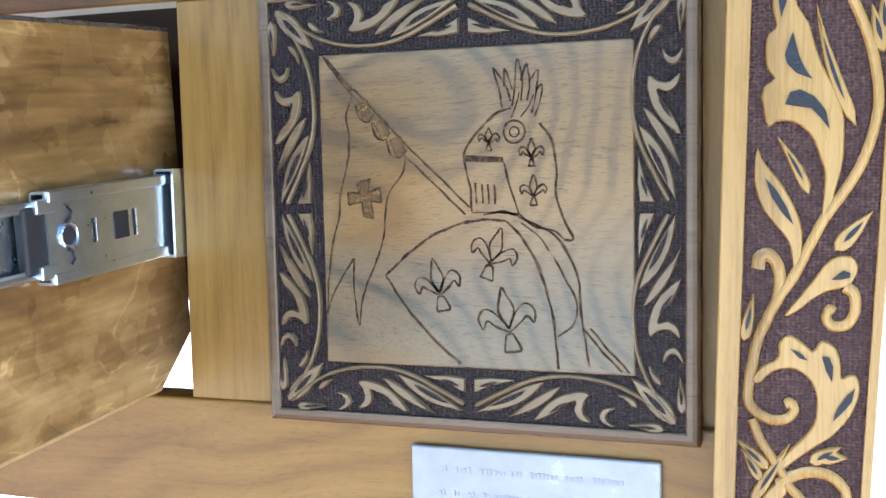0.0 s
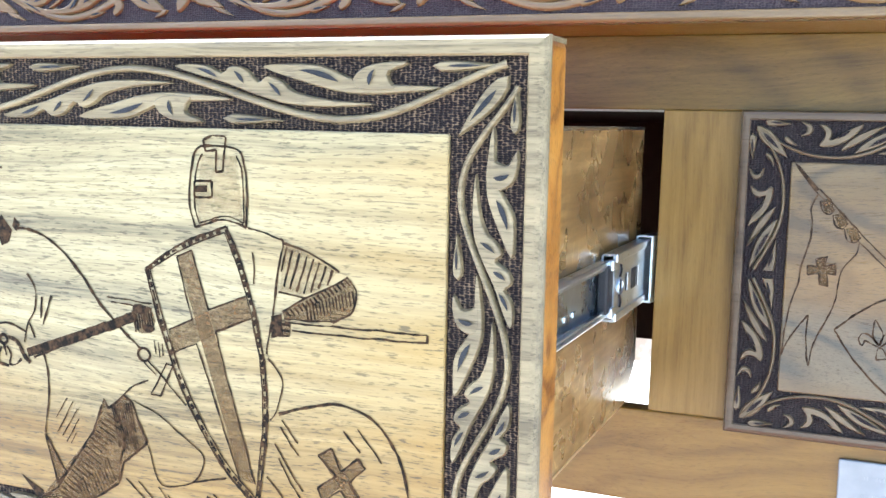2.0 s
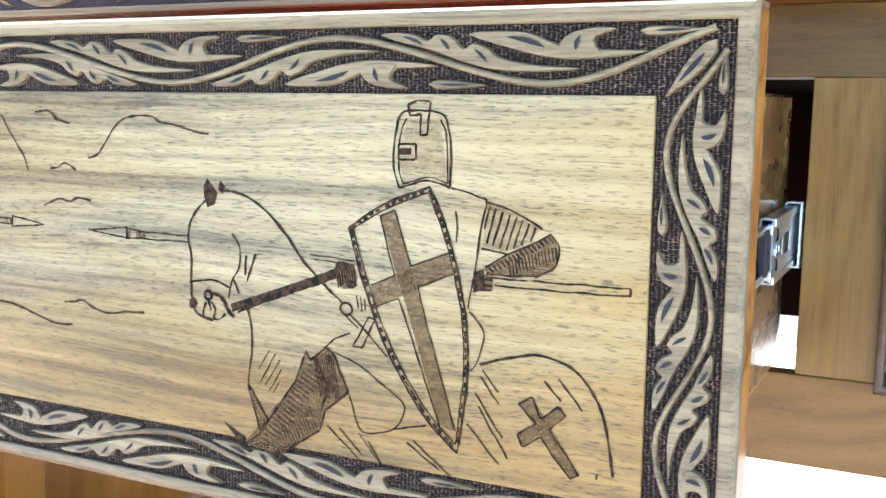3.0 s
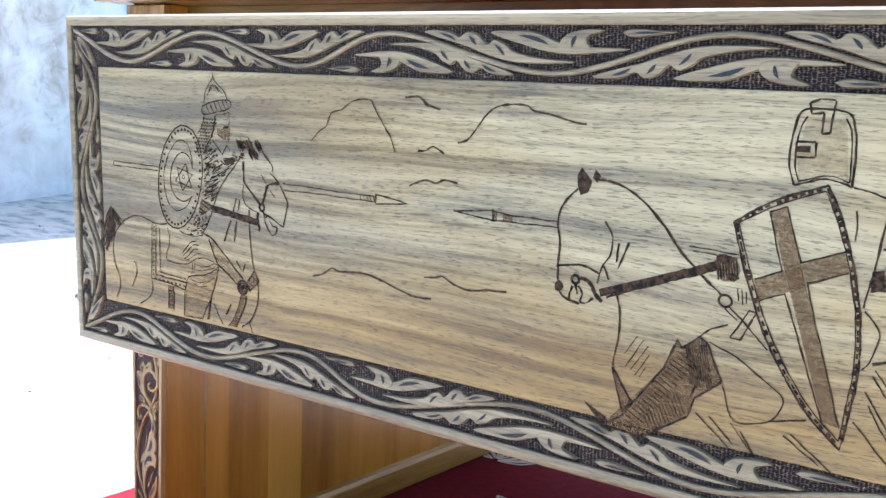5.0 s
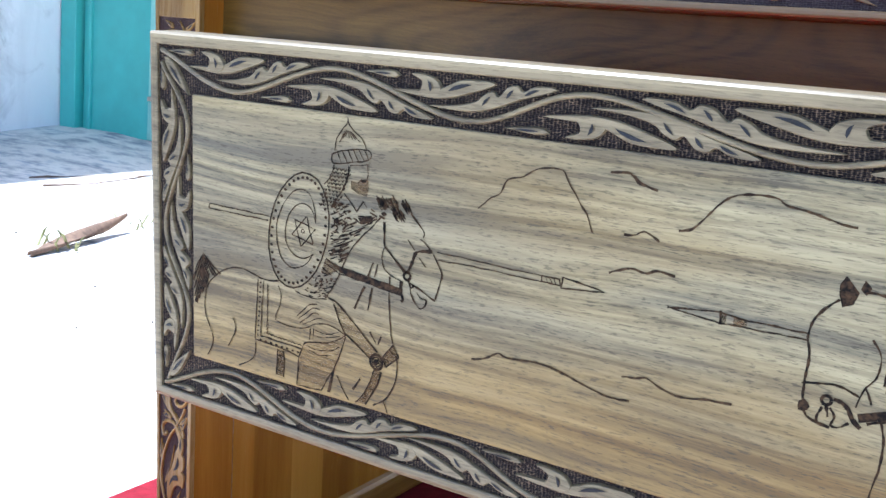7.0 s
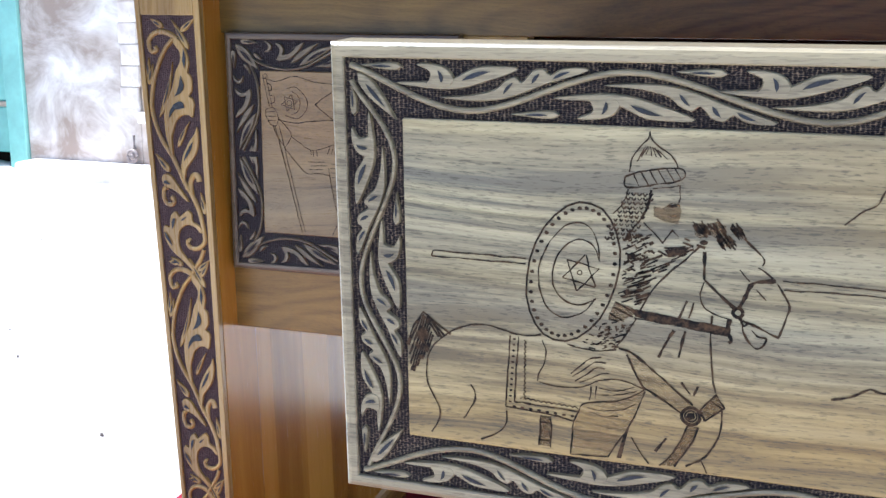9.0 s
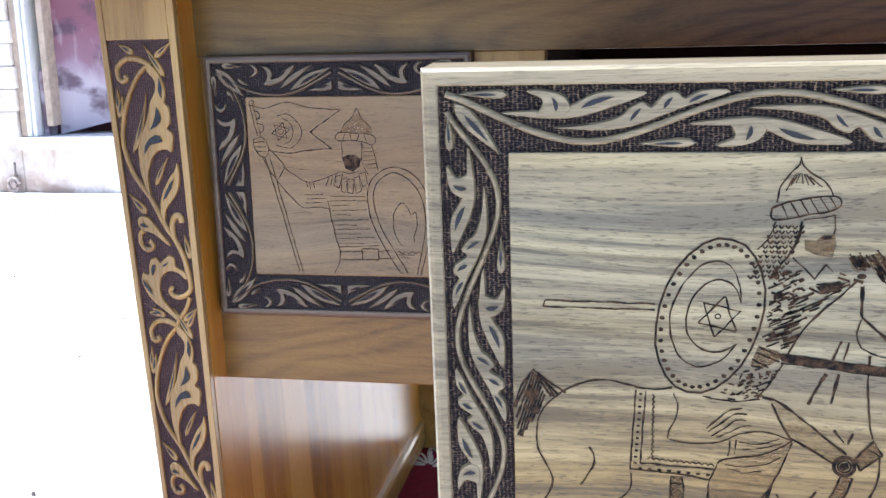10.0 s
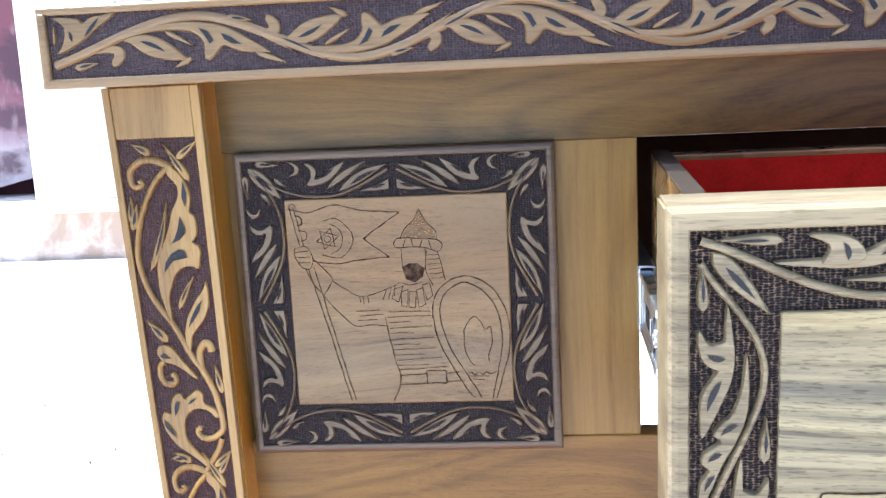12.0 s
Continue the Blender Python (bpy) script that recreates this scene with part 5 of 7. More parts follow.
def draw_banner_guard(cv):
    """Swallow-tailed banner on a staff, spiked helmet with a wound band, plain coat, long shield."""
    s = cv.stroke
    s([(-0.6113, 0.6625), (-0.6039, 0.6606), (-0.5955, 0.6595), (-0.5783, 0.6644), (-0.5632, 0.6611), (-0.5495, 0.6588), (-0.5308, 0.6573)], 0.0007)
    s([(-0.5308, 0.6573), (-0.5578, 0.6391), (-0.5393, 0.6249)], 0.0007, smoothed=False)
    s([(-0.5393, 0.6249), (-0.5603, 0.6235), (-0.5773, 0.6213), (-0.5919, 0.6228), (-0.5955, 0.6240)], 0.0007)
    s([(-0.6105, 0.6652), (-0.6078, 0.6503), (-0.6045, 0.6359)], 0.0006)
    s([(-0.6078, 0.6640), (-0.6044, 0.6502), (-0.6017, 0.6352)], 0.0006)
    s([(-0.5991, 0.6180), (-0.5864, 0.5686), (-0.5735, 0.5172)], 0.0006)
    s([(-0.5950, 0.6190), (-0.5834, 0.5700), (-0.5705, 0.5177)], 0.0006)
    s([(-0.6066, 0.6580), (-0.6023, 0.6556), (-0.6021, 0.6512), (-0.6056, 0.6502)], 0.0007)
    s([(-0.6047, 0.6469), (-0.5992, 0.6451), (-0.5996, 0.6402), (-0.6031, 0.6386)], 0.0007)
    s([(-0.6105, 0.6652), (-0.6071, 0.6656), (-0.6057, 0.6623)], 0.0005)
    s([(-0.5862, 0.6529), (-0.5777, 0.6543), (-0.5697, 0.6491), (-0.5653, 0.6402), (-0.5675, 0.6320), (-0.5756, 0.6256), (-0.5881, 0.6277)], 0.0005)
    s([(-0.5813, 0.6506), (-0.5754, 0.6471), (-0.5726, 0.6399), (-0.5754, 0.6323), (-0.5819, 0.6286)], 0.0005)
    draw_star(cv, (-0.5838, 0.6397), 0.0082, lean=12)
    cv.ring((-0.5838, 0.6397), 0.0022, 0.0022, 0.0004)
    # fist and sleeve, plain
    s([(-0.6086, 0.6332), (-0.6003, 0.6347), (-0.5956, 0.6262), (-0.5973, 0.6185), (-0.6035, 0.6192), (-0.6086, 0.6271)], 0.0006, close=True)
    for a, b in (((-0.6083, 0.6305), (-0.5986, 0.6313)), ((-0.6081, 0.6266), (-0.5978, 0.6268)), ((-0.6061, 0.6226), (-0.5976, 0.6229))):
        s([a, b], 0.0005)
    s([(-0.5956, 0.6257), (-0.5888, 0.6188), (-0.5823, 0.6108), (-0.5848, 0.6047), (-0.5893, 0.5981)], 0.0006)
    s([(-0.6014, 0.6180), (-0.5965, 0.6070), (-0.5903, 0.5993)], 0.0006)
    s([(-0.5825, 0.6086), (-0.5731, 0.6022), (-0.5622, 0.5963), (-0.5508, 0.5983), (-0.5393, 0.6027), (-0.5330, 0.6056)], 0.0006)
    s([(-0.5904, 0.5982), (-0.5799, 0.5861), (-0.5680, 0.5745), (-0.5566, 0.5748), (-0.5445, 0.5735)], 0.0006)
    for a, b in (((-0.5607, 0.5969), (-0.5598, 0.5901)), ((-0.5571, 0.5968), (-0.5563, 0.5912)), ((-0.5633, 0.5964), (-0.5625, 0.5919)), ((-0.5427, 0.6014), (-0.5461, 0.5932)), ((-0.5393, 0.6025), (-0.5421, 0.5942)), ((-0.5364, 0.6035), (-0.5375, 0.5957)), ((-0.5658, 0.5852), (-0.5488, 0.5859)), ((-0.5632, 0.5818), (-0.5462, 0.5825)), ((-0.5649, 0.5784), (-0.5507, 0.5787))):
        s([a, b], 0.0005)
    # helmet, wound band, plain face with a dark beard, mail
    s([(-0.5164, 0.6593), (-0.5207, 0.6513), (-0.5266, 0.6461), (-0.5309, 0.6380)], 0.0006)
    s([(-0.5164, 0.6593), (-0.5115, 0.6499), (-0.5053, 0.6432), (-0.5045, 0.6372)], 0.0006)
    cv.wash([(-0.5165, 0.6582), (-0.5121, 0.6494), (-0.5059, 0.6422), (-0.5056, 0.6378), (-0.5298, 0.6386), (-0.5261, 0.6455), (-0.5202, 0.6508)])
    s([(-0.5361, 0.6349), (-0.5315, 0.6386), (-0.5177, 0.6376), (-0.5054, 0.6367), (-0.5009, 0.6328), (-0.5039, 0.6280), (-0.5131, 0.6310), (-0.5236, 0.6318), (-0.5341, 0.6316)], 0.0006, close=True)
    for a, b in (((-0.5271, 0.6379), (-0.5291, 0.6320)), ((-0.5232, 0.6378), (-0.5214, 0.6317)), ((-0.5150, 0.6370), (-0.5170, 0.6311)), ((-0.5106, 0.6369), (-0.5088, 0.6303))):
        s([a, b], 0.0005)
    s([(-0.5305, 0.6309), (-0.5307, 0.6233), (-0.5301, 0.6161)], 0.0005)
    s([(-0.5132, 0.6299), (-0.5132, 0.6200), (-0.5147, 0.6140)], 0.0005)
    cv.fill([(-0.5306, 0.6172), (-0.5254, 0.6198), (-0.5193, 0.6196), (-0.5145, 0.6162), (-0.5155, 0.6096), (-0.5218, 0.6054), (-0.5283, 0.6083)])
    s([(-0.5122, 0.6287), (-0.5135, 0.6145), (-0.5087, 0.6028)], 0.0006)
    s([(-0.5045, 0.6285), (-0.5022, 0.6197), (-0.4996, 0.6064)], 0.0006)
    for a, b in (((-0.5118, 0.6255), (-0.5041, 0.6258)), ((-0.5120, 0.6222), (-0.5034, 0.6225)), ((-0.5122, 0.6186), (-0.5025, 0.6192)), ((-0.5118, 0.6150), (-0.5019, 0.6159)), ((-0.5109, 0.6117), (-0.5012, 0.6125)), ((-0.5095, 0.6084), (-0.5006, 0.6092))):
        s([a, b], 0.0004)
    # collar tabs and laced coat
    s([(-0.5371, 0.6013), (-0.5303, 0.6034), (-0.5344, 0.5912), (-0.5387, 0.5941)], 0.0005, close=True, smoothed=False)
    s([(-0.5323, 0.5990), (-0.5271, 0.6005), (-0.5285, 0.5872), (-0.5324, 0.5884)], 0.0005, close=True, smoothed=False)
    s([(-0.5261, 0.5988), (-0.5211, 0.5987), (-0.5224, 0.5865), (-0.5274, 0.5871)], 0.0005, close=True, smoothed=False)
    s([(-0.5210, 0.5998), (-0.5165, 0.6013), (-0.5144, 0.5891), (-0.5196, 0.5869)], 0.0005, close=True, smoothed=False)
    s([(-0.5164, 0.6030), (-0.5113, 0.6051), (-0.5091, 0.5951), (-0.5137, 0.5918)], 0.0005, close=True, smoothed=False)
    s([(-0.5313, 0.6056), (-0.5253, 0.6038), (-0.5168, 0.6058)], 0.0005)
    s([(-0.5449, 0.5805), (-0.5419, 0.5621), (-0.5387, 0.5449), (-0.5359, 0.5357), (-0.5370, 0.5271), (-0.5420, 0.5162)], 0.0007)
    s([(-0.5096, 0.5867), (-0.5106, 0.5784)], 0.0005)
    for a, b in (((-0.5422, 0.5841), (-0.5119, 0.5840)), ((-0.5435, 0.5802), (-0.5110, 0.5806)), ((-0.5424, 0.5762), (-0.5269, 0.5765)), ((-0.5418, 0.5717), (-0.5109, 0.5728)), ((-0.5415, 0.5677), (-0.5246, 0.5680)), ((-0.5412, 0.5632), (-0.5097, 0.5643)), ((-0.5404, 0.5592), (-0.5195, 0.5594)), ((-0.5401, 0.5552), (-0.5085, 0.5564)), ((-0.5392, 0.5512), (-0.5172, 0.5514)), ((-0.5383, 0.5472), (-0.5044, 0.5489)), ((-0.5374, 0.5432), (-0.5148, 0.5434)), ((-0.5365, 0.5398), (-0.5009, 0.5415))):
        s([a, b], 0.0004)
    s([(-0.5359, 0.5357), (-0.5169, 0.5366)], 0.0007, smoothed=False)
    s([(-0.5363, 0.5288), (-0.5173, 0.5291)], 0.0007, smoothed=False)
    s([(-0.5017, 0.5366), (-0.4927, 0.5371)], 0.0006, smoothed=False)
    s([(-0.5020, 0.5301), (-0.4880, 0.5310)], 0.0006, smoothed=False)
    s([(-0.5165, 0.5386), (-0.5021, 0.5386), (-0.5021, 0.5292), (-0.5165, 0.5291)], 0.0008, close=True, smoothed=False)
    # long shield
    s([(-0.4811, 0.5169), (-0.4851, 0.5212), (-0.4954, 0.5385), (-0.5043, 0.5557), (-0.5089, 0.5727), (-0.5096, 0.5867), (-0.5062, 0.5978), (-0.4974, 0.6058), (-0.4862, 0.6091), (-0.4754, 0.6066), (-0.4648, 0.5981), (-0.4572, 0.5841), (-0.4543, 0.5688), (-0.4560, 0.5492), (-0.4609, 0.5323), (-0.4657, 0.5167)], 0.0008)
    s([(-0.4769, 0.5171), (-0.4799, 0.5240), (-0.4897, 0.5399), (-0.4986, 0.5570), (-0.5034, 0.5726), (-0.5046, 0.5852), (-0.5007, 0.5962), (-0.4921, 0.6029), (-0.4838, 0.6041), (-0.4731, 0.5983), (-0.4640, 0.5857), (-0.4601, 0.5689), (-0.4615, 0.5493), (-0.4650, 0.5324), (-0.4685, 0.5170)], 0.0007)
    s([(-0.4877, 0.5695), (-0.4876, 0.5554), (-0.4839, 0.5455), (-0.4812, 0.5426)], 0.0006)
    s([(-0.4877, 0.5695), (-0.4837, 0.5764), (-0.4795, 0.5791), (-0.4755, 0.5748), (-0.4722, 0.5692), (-0.4683, 0.5705), (-0.4678, 0.5579), (-0.4704, 0.5495), (-0.4700, 0.5444)], 0.0006)
    s([(-0.4866, 0.5356), (-0.4837, 0.5369), (-0.4811, 0.5349), (-0.4782, 0.5368), (-0.4755, 0.5348), (-0.4726, 0.5368), (-0.4693, 0.5353), (-0.4654, 0.5369)], 0.0005)
    for a, b in (((-0.4845, 0.5338), (-0.4705, 0.5336)), ((-0.4829, 0.5315), (-0.4740, 0.5308))):
        s([a, b], 0.0004)


bd, cv = panel_board(0.421, 0.647, 0.476, 0.703, 0.456, 0.617, 0.509, 0.668, M_PANEL_SWIRL)
cv.pen = 0.57
draw_lily_knight(cv)
cv.finish(bd, M_PANEL_CUT, M_GROUND_PANEL, M_BURNT_SOFT)
bd, cv = panel_board(-0.650, -0.418, 0.476, 0.704, -0.614, -0.453, 0.514, 0.669, M_PANEL)
draw_banner_guard(cv)
cv.finish(bd, M_PANEL_CUT, M_GROUND_PANEL, M_BURNT_SOFT)


# ---- the drawer, pulled out and sagging a little ----
PIVOT = Vector((0, 0, 0.665))
DRAWER = thing("drawer", PIVOT, "wide pulled-out drawer with a burnt tournament drawing and carved border", "drawer")
DRAWER.rotation_euler = (radians(3.5), 0, 0)
DX, DZ0, DZ1, IX, IZ0, IZ1 = 0.386, 0.434, 0.7055, 0.344, 0.474, 0.665


def build_drawer_front():
    front = part("front_board", Geo().box(-DX, DX, 0.003, 0.030, DZ0, DZ1, 0.004), M_EDGE, DRAWER, "thick front board with orange-brown varnished edges")
    r = 0.0085
    part("border_ground", Geo().box(-DX + r - 0.001, DX - r + 0.001, 0.0024, 0.005, DZ0 + r - 0.001, DZ1 - r + 0.001), M_GROUND_DRAWER, front, "dark punched border ground")
    part("rim", rim_ring(-DX - 0.0003, DX + 0.0003, DZ0 - 0.0003, DZ1 + 0.0004, -0.0004, r, 0.0042, 0.0062), M_FRONT_CUT, front)
    part("top_strip", Geo().box(-DX + 0.0006, DX - 0.0006, 0.0054, 0.0295, DZ1 - 0.002, DZ1 + 0.0003, 0.0003), M_FRONT_CUT, front, "pale bare upper edge")
    part("side_strip", Geo().box(-DX - 0.0004, -DX + 0.002, 0.0054, 0.0295, DZ0 + 0.001, DZ1 - 0.001, 0.0002), M_FRONT_CUT, front, "pale bare end edge")
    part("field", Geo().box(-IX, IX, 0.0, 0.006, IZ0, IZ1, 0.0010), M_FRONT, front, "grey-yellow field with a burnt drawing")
    cv = Carver(face_at(0.0), 0.0024)
    hb = (DZ1 - r - IZ1) / 2
    wave_border(cv, -0.372, 0.372, IZ1 + hb + 0.0003, hb - 0.0008, [-0.306, -0.22, -0.124, -0.045, 0.073, 0.179, 0.292], 1, first=(-0.374, DZ1 - 0.012))
    hb = (IZ0 - DZ0 - r) / 2
    wave_border(cv, -0.372, 0.372, IZ0 - hb - 0.0003, hb - 0.0008, [-0.306, -0.225, -0.124, -0.050, 0.068, 0.175, 0.290], -1, first=(-0.374, DZ0 + 0.012))
    # upright borders: the same vine turned on its side
    for side in (-1, 1):
        lay = (lambda u, v, h, k=side: (k * (IX + 0.0168 + v), -h, u))
        cs = Carver(lay, 0.0024)
        turns = [0.507, 0.568, 0.640]
        wave_border(cs, 0.455, 0.688, 0.0, 0.0155, turns, 1, 0.0013, 0.53, first=(0.450, 0.010))
        cs.leaf((0.452, 0.009), (0.477, -0.013), 0.0038, 0.0)
        cs.leaf((0.689, 0.009), (0.664, -0.013), 0.0038, 0.0)
        cs.finish(front, M_FRONT_CUT)
    draw_cross_rider(cv)
    cv.pen = 0.68
    draw_star_rider(cv)
    cv.finish(front, M_FRONT_CUT)
    faint = Carver(face_at(0.0), 0.0024)
    faint.pen = 0.58
    draw_hills(faint)
    faint.finish(front, M_FRONT_CUT, line_mat=M_BURNT_SOFT, names=("leaf_carving", "slit_carving", "burnt_skyline", "singed_shading", "pale_shading"))


def draw_hills(cv):
    s = cv.stroke
    s([(-0.1118, 0.6202), (-0.1038, 0.6276), (-0.0971, 0.6317), (-0.0928, 0.6402), (-0.0833, 0.6432), (-0.0756, 0.6481), (-0.0672, 0.6503), (-0.0588, 0.6500), (-0.0554, 0.6446), (-0.0482, 0.6347), (-0.0426, 0.6271), (-0.0383, 0.6177)], 0.0008)
    s([(0.0106, 0.6268), (0.0184, 0.6296), (0.0252, 0.6378), (0.0309, 0.6446), (0.0376, 0.6494), (0.0478, 0.6515), (0.0585, 0.6517), (0.0646, 0.6483), (0.0760, 0.6471), (0.0872, 0.6441), (0.0988, 0.6427)], 0.0011)
    s([(-0.0307, 0.6526), (-0.0210, 0.6537), (-0.0171, 0.6519), (-0.0131, 0.6488), (-0.0029, 0.6466)], 0.0013)
    s([(-0.0198, 0.6195), (-0.0132, 0.6207), (-0.0087, 0.6230), (-0.0045, 0.6217), (0.0005, 0.6191)], 0.0011)
    s([(-0.0264, 0.5970), (-0.0202, 0.5997), (-0.0125, 0.6018), (-0.0048, 0.6005), (0.0012, 0.6030), (0.0113, 0.6017)], 0.0013)
    s([(-0.1102, 0.5266), (-0.1010, 0.5292), (-0.0919, 0.5347), (-0.0855, 0.5330), (-0.0644, 0.5347), (-0.0515, 0.5326), (-0.0306, 0.5272), (-0.0184, 0.5252), (-0.0073, 0.5260)], 0.0011)
    s([(-0.0133, 0.5392), (-0.0051, 0.5401), (0.0014, 0.5418), (0.0103, 0.5380), (0.0217, 0.5357), (0.0344, 0.5377), (0.0493, 0.5388)], 0.0011)


def stud_row(cv, outer, inner, gap=0.0046):
    """Short dark dashes between two lines, as on a nailed shield edge."""
    a, b = smooth_line(outer, 12), smooth_line(inner, 12)
    run = sum((q - p).length for p, q in zip(a, a[1:]))
    count = max(3, int(run / gap))
    for i in range(count):
        k = (i + 0.5) / count
        p = a[int(k * (len(a) - 1))].lerp(b[int(k * (len(b) - 1))], 0.5)
        q = a[min(len(a) - 1, int(k * (len(a) - 1)) + 1)].lerp(b[min(len(b) - 1, int(k * (len(b) - 1)) + 1)], 0.5)
        d = (q - p).normalized() * 0.0014 if (q - p).length > 1e-6 else Vector((0.0014, 0))
        cv.stroke([p - d, p + d], 0.0010)


def draw_cross_rider(cv):
    """Flat-topped helm, long shield with a cross, lance; the mount as plain outlines with its tack."""
    s = cv.stroke
    # helm with crest and sight
    s([(0.2166, 0.6187), (0.2131, 0.6303), (0.2143, 0.6443), (0.2178, 0.6553), (0.2259, 0.6571), (0.2401, 0.6554), (0.2439, 0.6477), (0.2451, 0.6352), (0.2446, 0.6199)], 0.0009)
    s([(0.2166, 0.6187), (0.2248, 0.6214), (0.2338, 0.6230), (0.2446, 0.6199)], 0.0008)
    s([(0.2185, 0.6212), (0.2162, 0.6304), (0.2176, 0.6464), (0.2208, 0.6532)], 0.0006)
    s([(0.2394, 0.6529), (0.2425, 0.6448), (0.2433, 0.6222)], 0.0006)
    s([(0.2185, 0.6208), (0.2338, 0.6246), (0.2433, 0.6218)], 0.0005)
    cv.wash([(0.2208, 0.6528), (0.2395, 0.6525), (0.2428, 0.6224), (0.2338, 0.6246), (0.2190, 0.6212), (0.2167, 0.6324)])
    s([(0.2213, 0.6598), (0.2265, 0.6618), (0.2336, 0.6612), (0.2322, 0.6454), (0.2282, 0.6450), (0.2286, 0.6552), (0.2225, 0.6543)], 0.0008, close=True, smoothed=False)
    s([(0.2162, 0.6404), (0.2259, 0.6406), (0.2259, 0.6334), (0.2162, 0.6328)], 0.0008, close=True, smoothed=False)
    cv.fill([(0.2157, 0.6382), (0.2234, 0.6387), (0.2234, 0.6354), (0.2157, 0.6352)])
    # shield with its cross and studded edge
    rim = [[(0.1875, 0.5971), (0.2095, 0.6108), (0.2338, 0.6200)], [(0.2338, 0.6200), (0.2415, 0.6036), (0.2481, 0.5841), (0.2536, 0.5606), (0.2553, 0.5406), (0.2547, 0.5181), (0.2500, 0.4871)], [(0.1875, 0.5971), (0.1919, 0.5816), (0.1982, 0.5631), (0.2093, 0.5367), (0.2214, 0.5171), (0.2332, 0.5019), (0.2500, 0.4871)]]
    inner = [[(0.1900, 0.5965), (0.2104, 0.6084), (0.2327, 0.6172)], [(0.2327, 0.6172), (0.2395, 0.6024), (0.2461, 0.5832), (0.2515, 0.5600), (0.2532, 0.5404), (0.2525, 0.5194), (0.2491, 0.4917)], [(0.1900, 0.5965), (0.1945, 0.5820), (0.2009, 0.5638), (0.2120, 0.5379), (0.2238, 0.5189), (0.2350, 0.5044), (0.2491, 0.4917)]]
    for a, b in zip(rim, inner):
        s(a, 0.0009)
        s(b, 0.0006)
        stud_row(cv, a, b)
    cv.tint([(0.2058, 0.6039), (0.2143, 0.6080), (0.2488, 0.4984), (0.2404, 0.5000)])
    cv.tint([(0.2000, 0.5686), (0.2448, 0.5883), (0.2470, 0.5776), (0.2032, 0.5573)], 0.00025)
    s([(0.2058, 0.6039), (0.2142, 0.5743)], 0.0006, smoothed=False)
    s([(0.2058, 0.6039), (0.2143, 0.6076)], 0.0006, smoothed=False)
    s([(0.2143, 0.6076), (0.2233, 0.5798)], 0.0006, smoothed=False)
    s([(0.2005, 0.5684), (0.2142, 0.5743)], 0.0006, smoothed=False)
    s([(0.2233, 0.5798), (0.2446, 0.5882)], 0.0006, smoothed=False)
    s([(0.2034, 0.5573), (0.2166, 0.5630)], 0.0006, smoothed=False)
    s([(0.2272, 0.5697), (0.2468, 0.5776)], 0.0006, smoothed=False)
    s([(0.2166, 0.5630), (0.2404, 0.4994)], 0.0006, smoothed=False)
    s([(0.2272, 0.5697), (0.2488, 0.4984)], 0.0006, smoothed=False)
    # shoulder, ribbed sleeve, dark gauntlets
    s([(0.2456, 0.6200), (0.2541, 0.6184), (0.2625, 0.6157)], 0.0006)
    s([(0.2625, 0.6161), (0.2642, 0.6137), (0.2616, 0.6019), (0.2591, 0.5831), (0.2577, 0.5760), (0.2551, 0.5618)], 0.0008)
    s([(0.2479, 0.6089), (0.2492, 0.6021), (0.2488, 0.5941)], 0.0007)
    s([(0.2635, 0.6142), (0.2749, 0.6114), (0.2850, 0.6072), (0.2931, 0.6030)], 0.0008)
    s([(0.2617, 0.5916), (0.2690, 0.5908), (0.2752, 0.5895)], 0.0006)
    cv.wash([(0.2646, 0.6131), (0.2749, 0.6106), (0.2921, 0.6029), (0.2833, 0.5944), (0.2742, 0.5906), (0.2624, 0.5920)])
    for a, b in (((0.2662, 0.6124), (0.2631, 0.6010)), ((0.2691, 0.6111), (0.2648, 0.5943)), ((0.2728, 0.6101), (0.2680, 0.5932)), ((0.2765, 0.6088), (0.2715, 0.5923)), ((0.2800, 0.6079), (0.2748, 0.5918)), ((0.2830, 0.6065), (0.2784, 0.5928)), ((0.2863, 0.6052), (0.2824, 0.5947)), ((0.2895, 0.6037), (0.2868, 0.5965))):
        s([a, b], 0.0008)
    cv.tint([(0.2639, 0.5825), (0.2752, 0.5893), (0.2892, 0.5961), (0.2970, 0.6014), (0.3003, 0.5969), (0.3012, 0.5904), (0.2984, 0.5842), (0.2896, 0.5804), (0.2754, 0.5794), (0.2646, 0.5796)])
    s([(0.2971, 0.6010), (0.3007, 0.5960), (0.3012, 0.5904), (0.2984, 0.5842), (0.2896, 0.5800)], 0.0008)
    s([(0.2639, 0.5825), (0.2752, 0.5893), (0.2892, 0.5961), (0.2971, 0.6010)], 0.0006)
    s([(0.2646, 0.5792), (0.2774, 0.5796), (0.2896, 0.5800)], 0.0006)
    cv.hatch((0.2650, 0.5822), (0.2967, 0.6002), (0.0025, -0.0025), 16, 0.0007)
    cv.hatch((0.2753, 0.5864), (0.3003, 0.5951), (0.0013, -0.0069), 15, 0.0005)
    cv.fill([(0.2577, 0.5800), (0.2633, 0.5815), (0.2643, 0.5717), (0.2578, 0.5695)])
    cv.tint([(0.2629, 0.5791), (0.2684, 0.5776), (0.2680, 0.5717), (0.2635, 0.5705)])
    for a, b in (((0.2583, 0.5771), (0.2680, 0.5764)), ((0.2584, 0.5739), (0.2680, 0.5737)), ((0.2580, 0.5711), (0.2676, 0.5715))):
        s([a, b], 0.0007)
    # lance behind and its hand guard
    s([(0.2650, 0.5777), (0.3015, 0.5779), (0.3359, 0.5784)], 0.0006, smoothed=False)
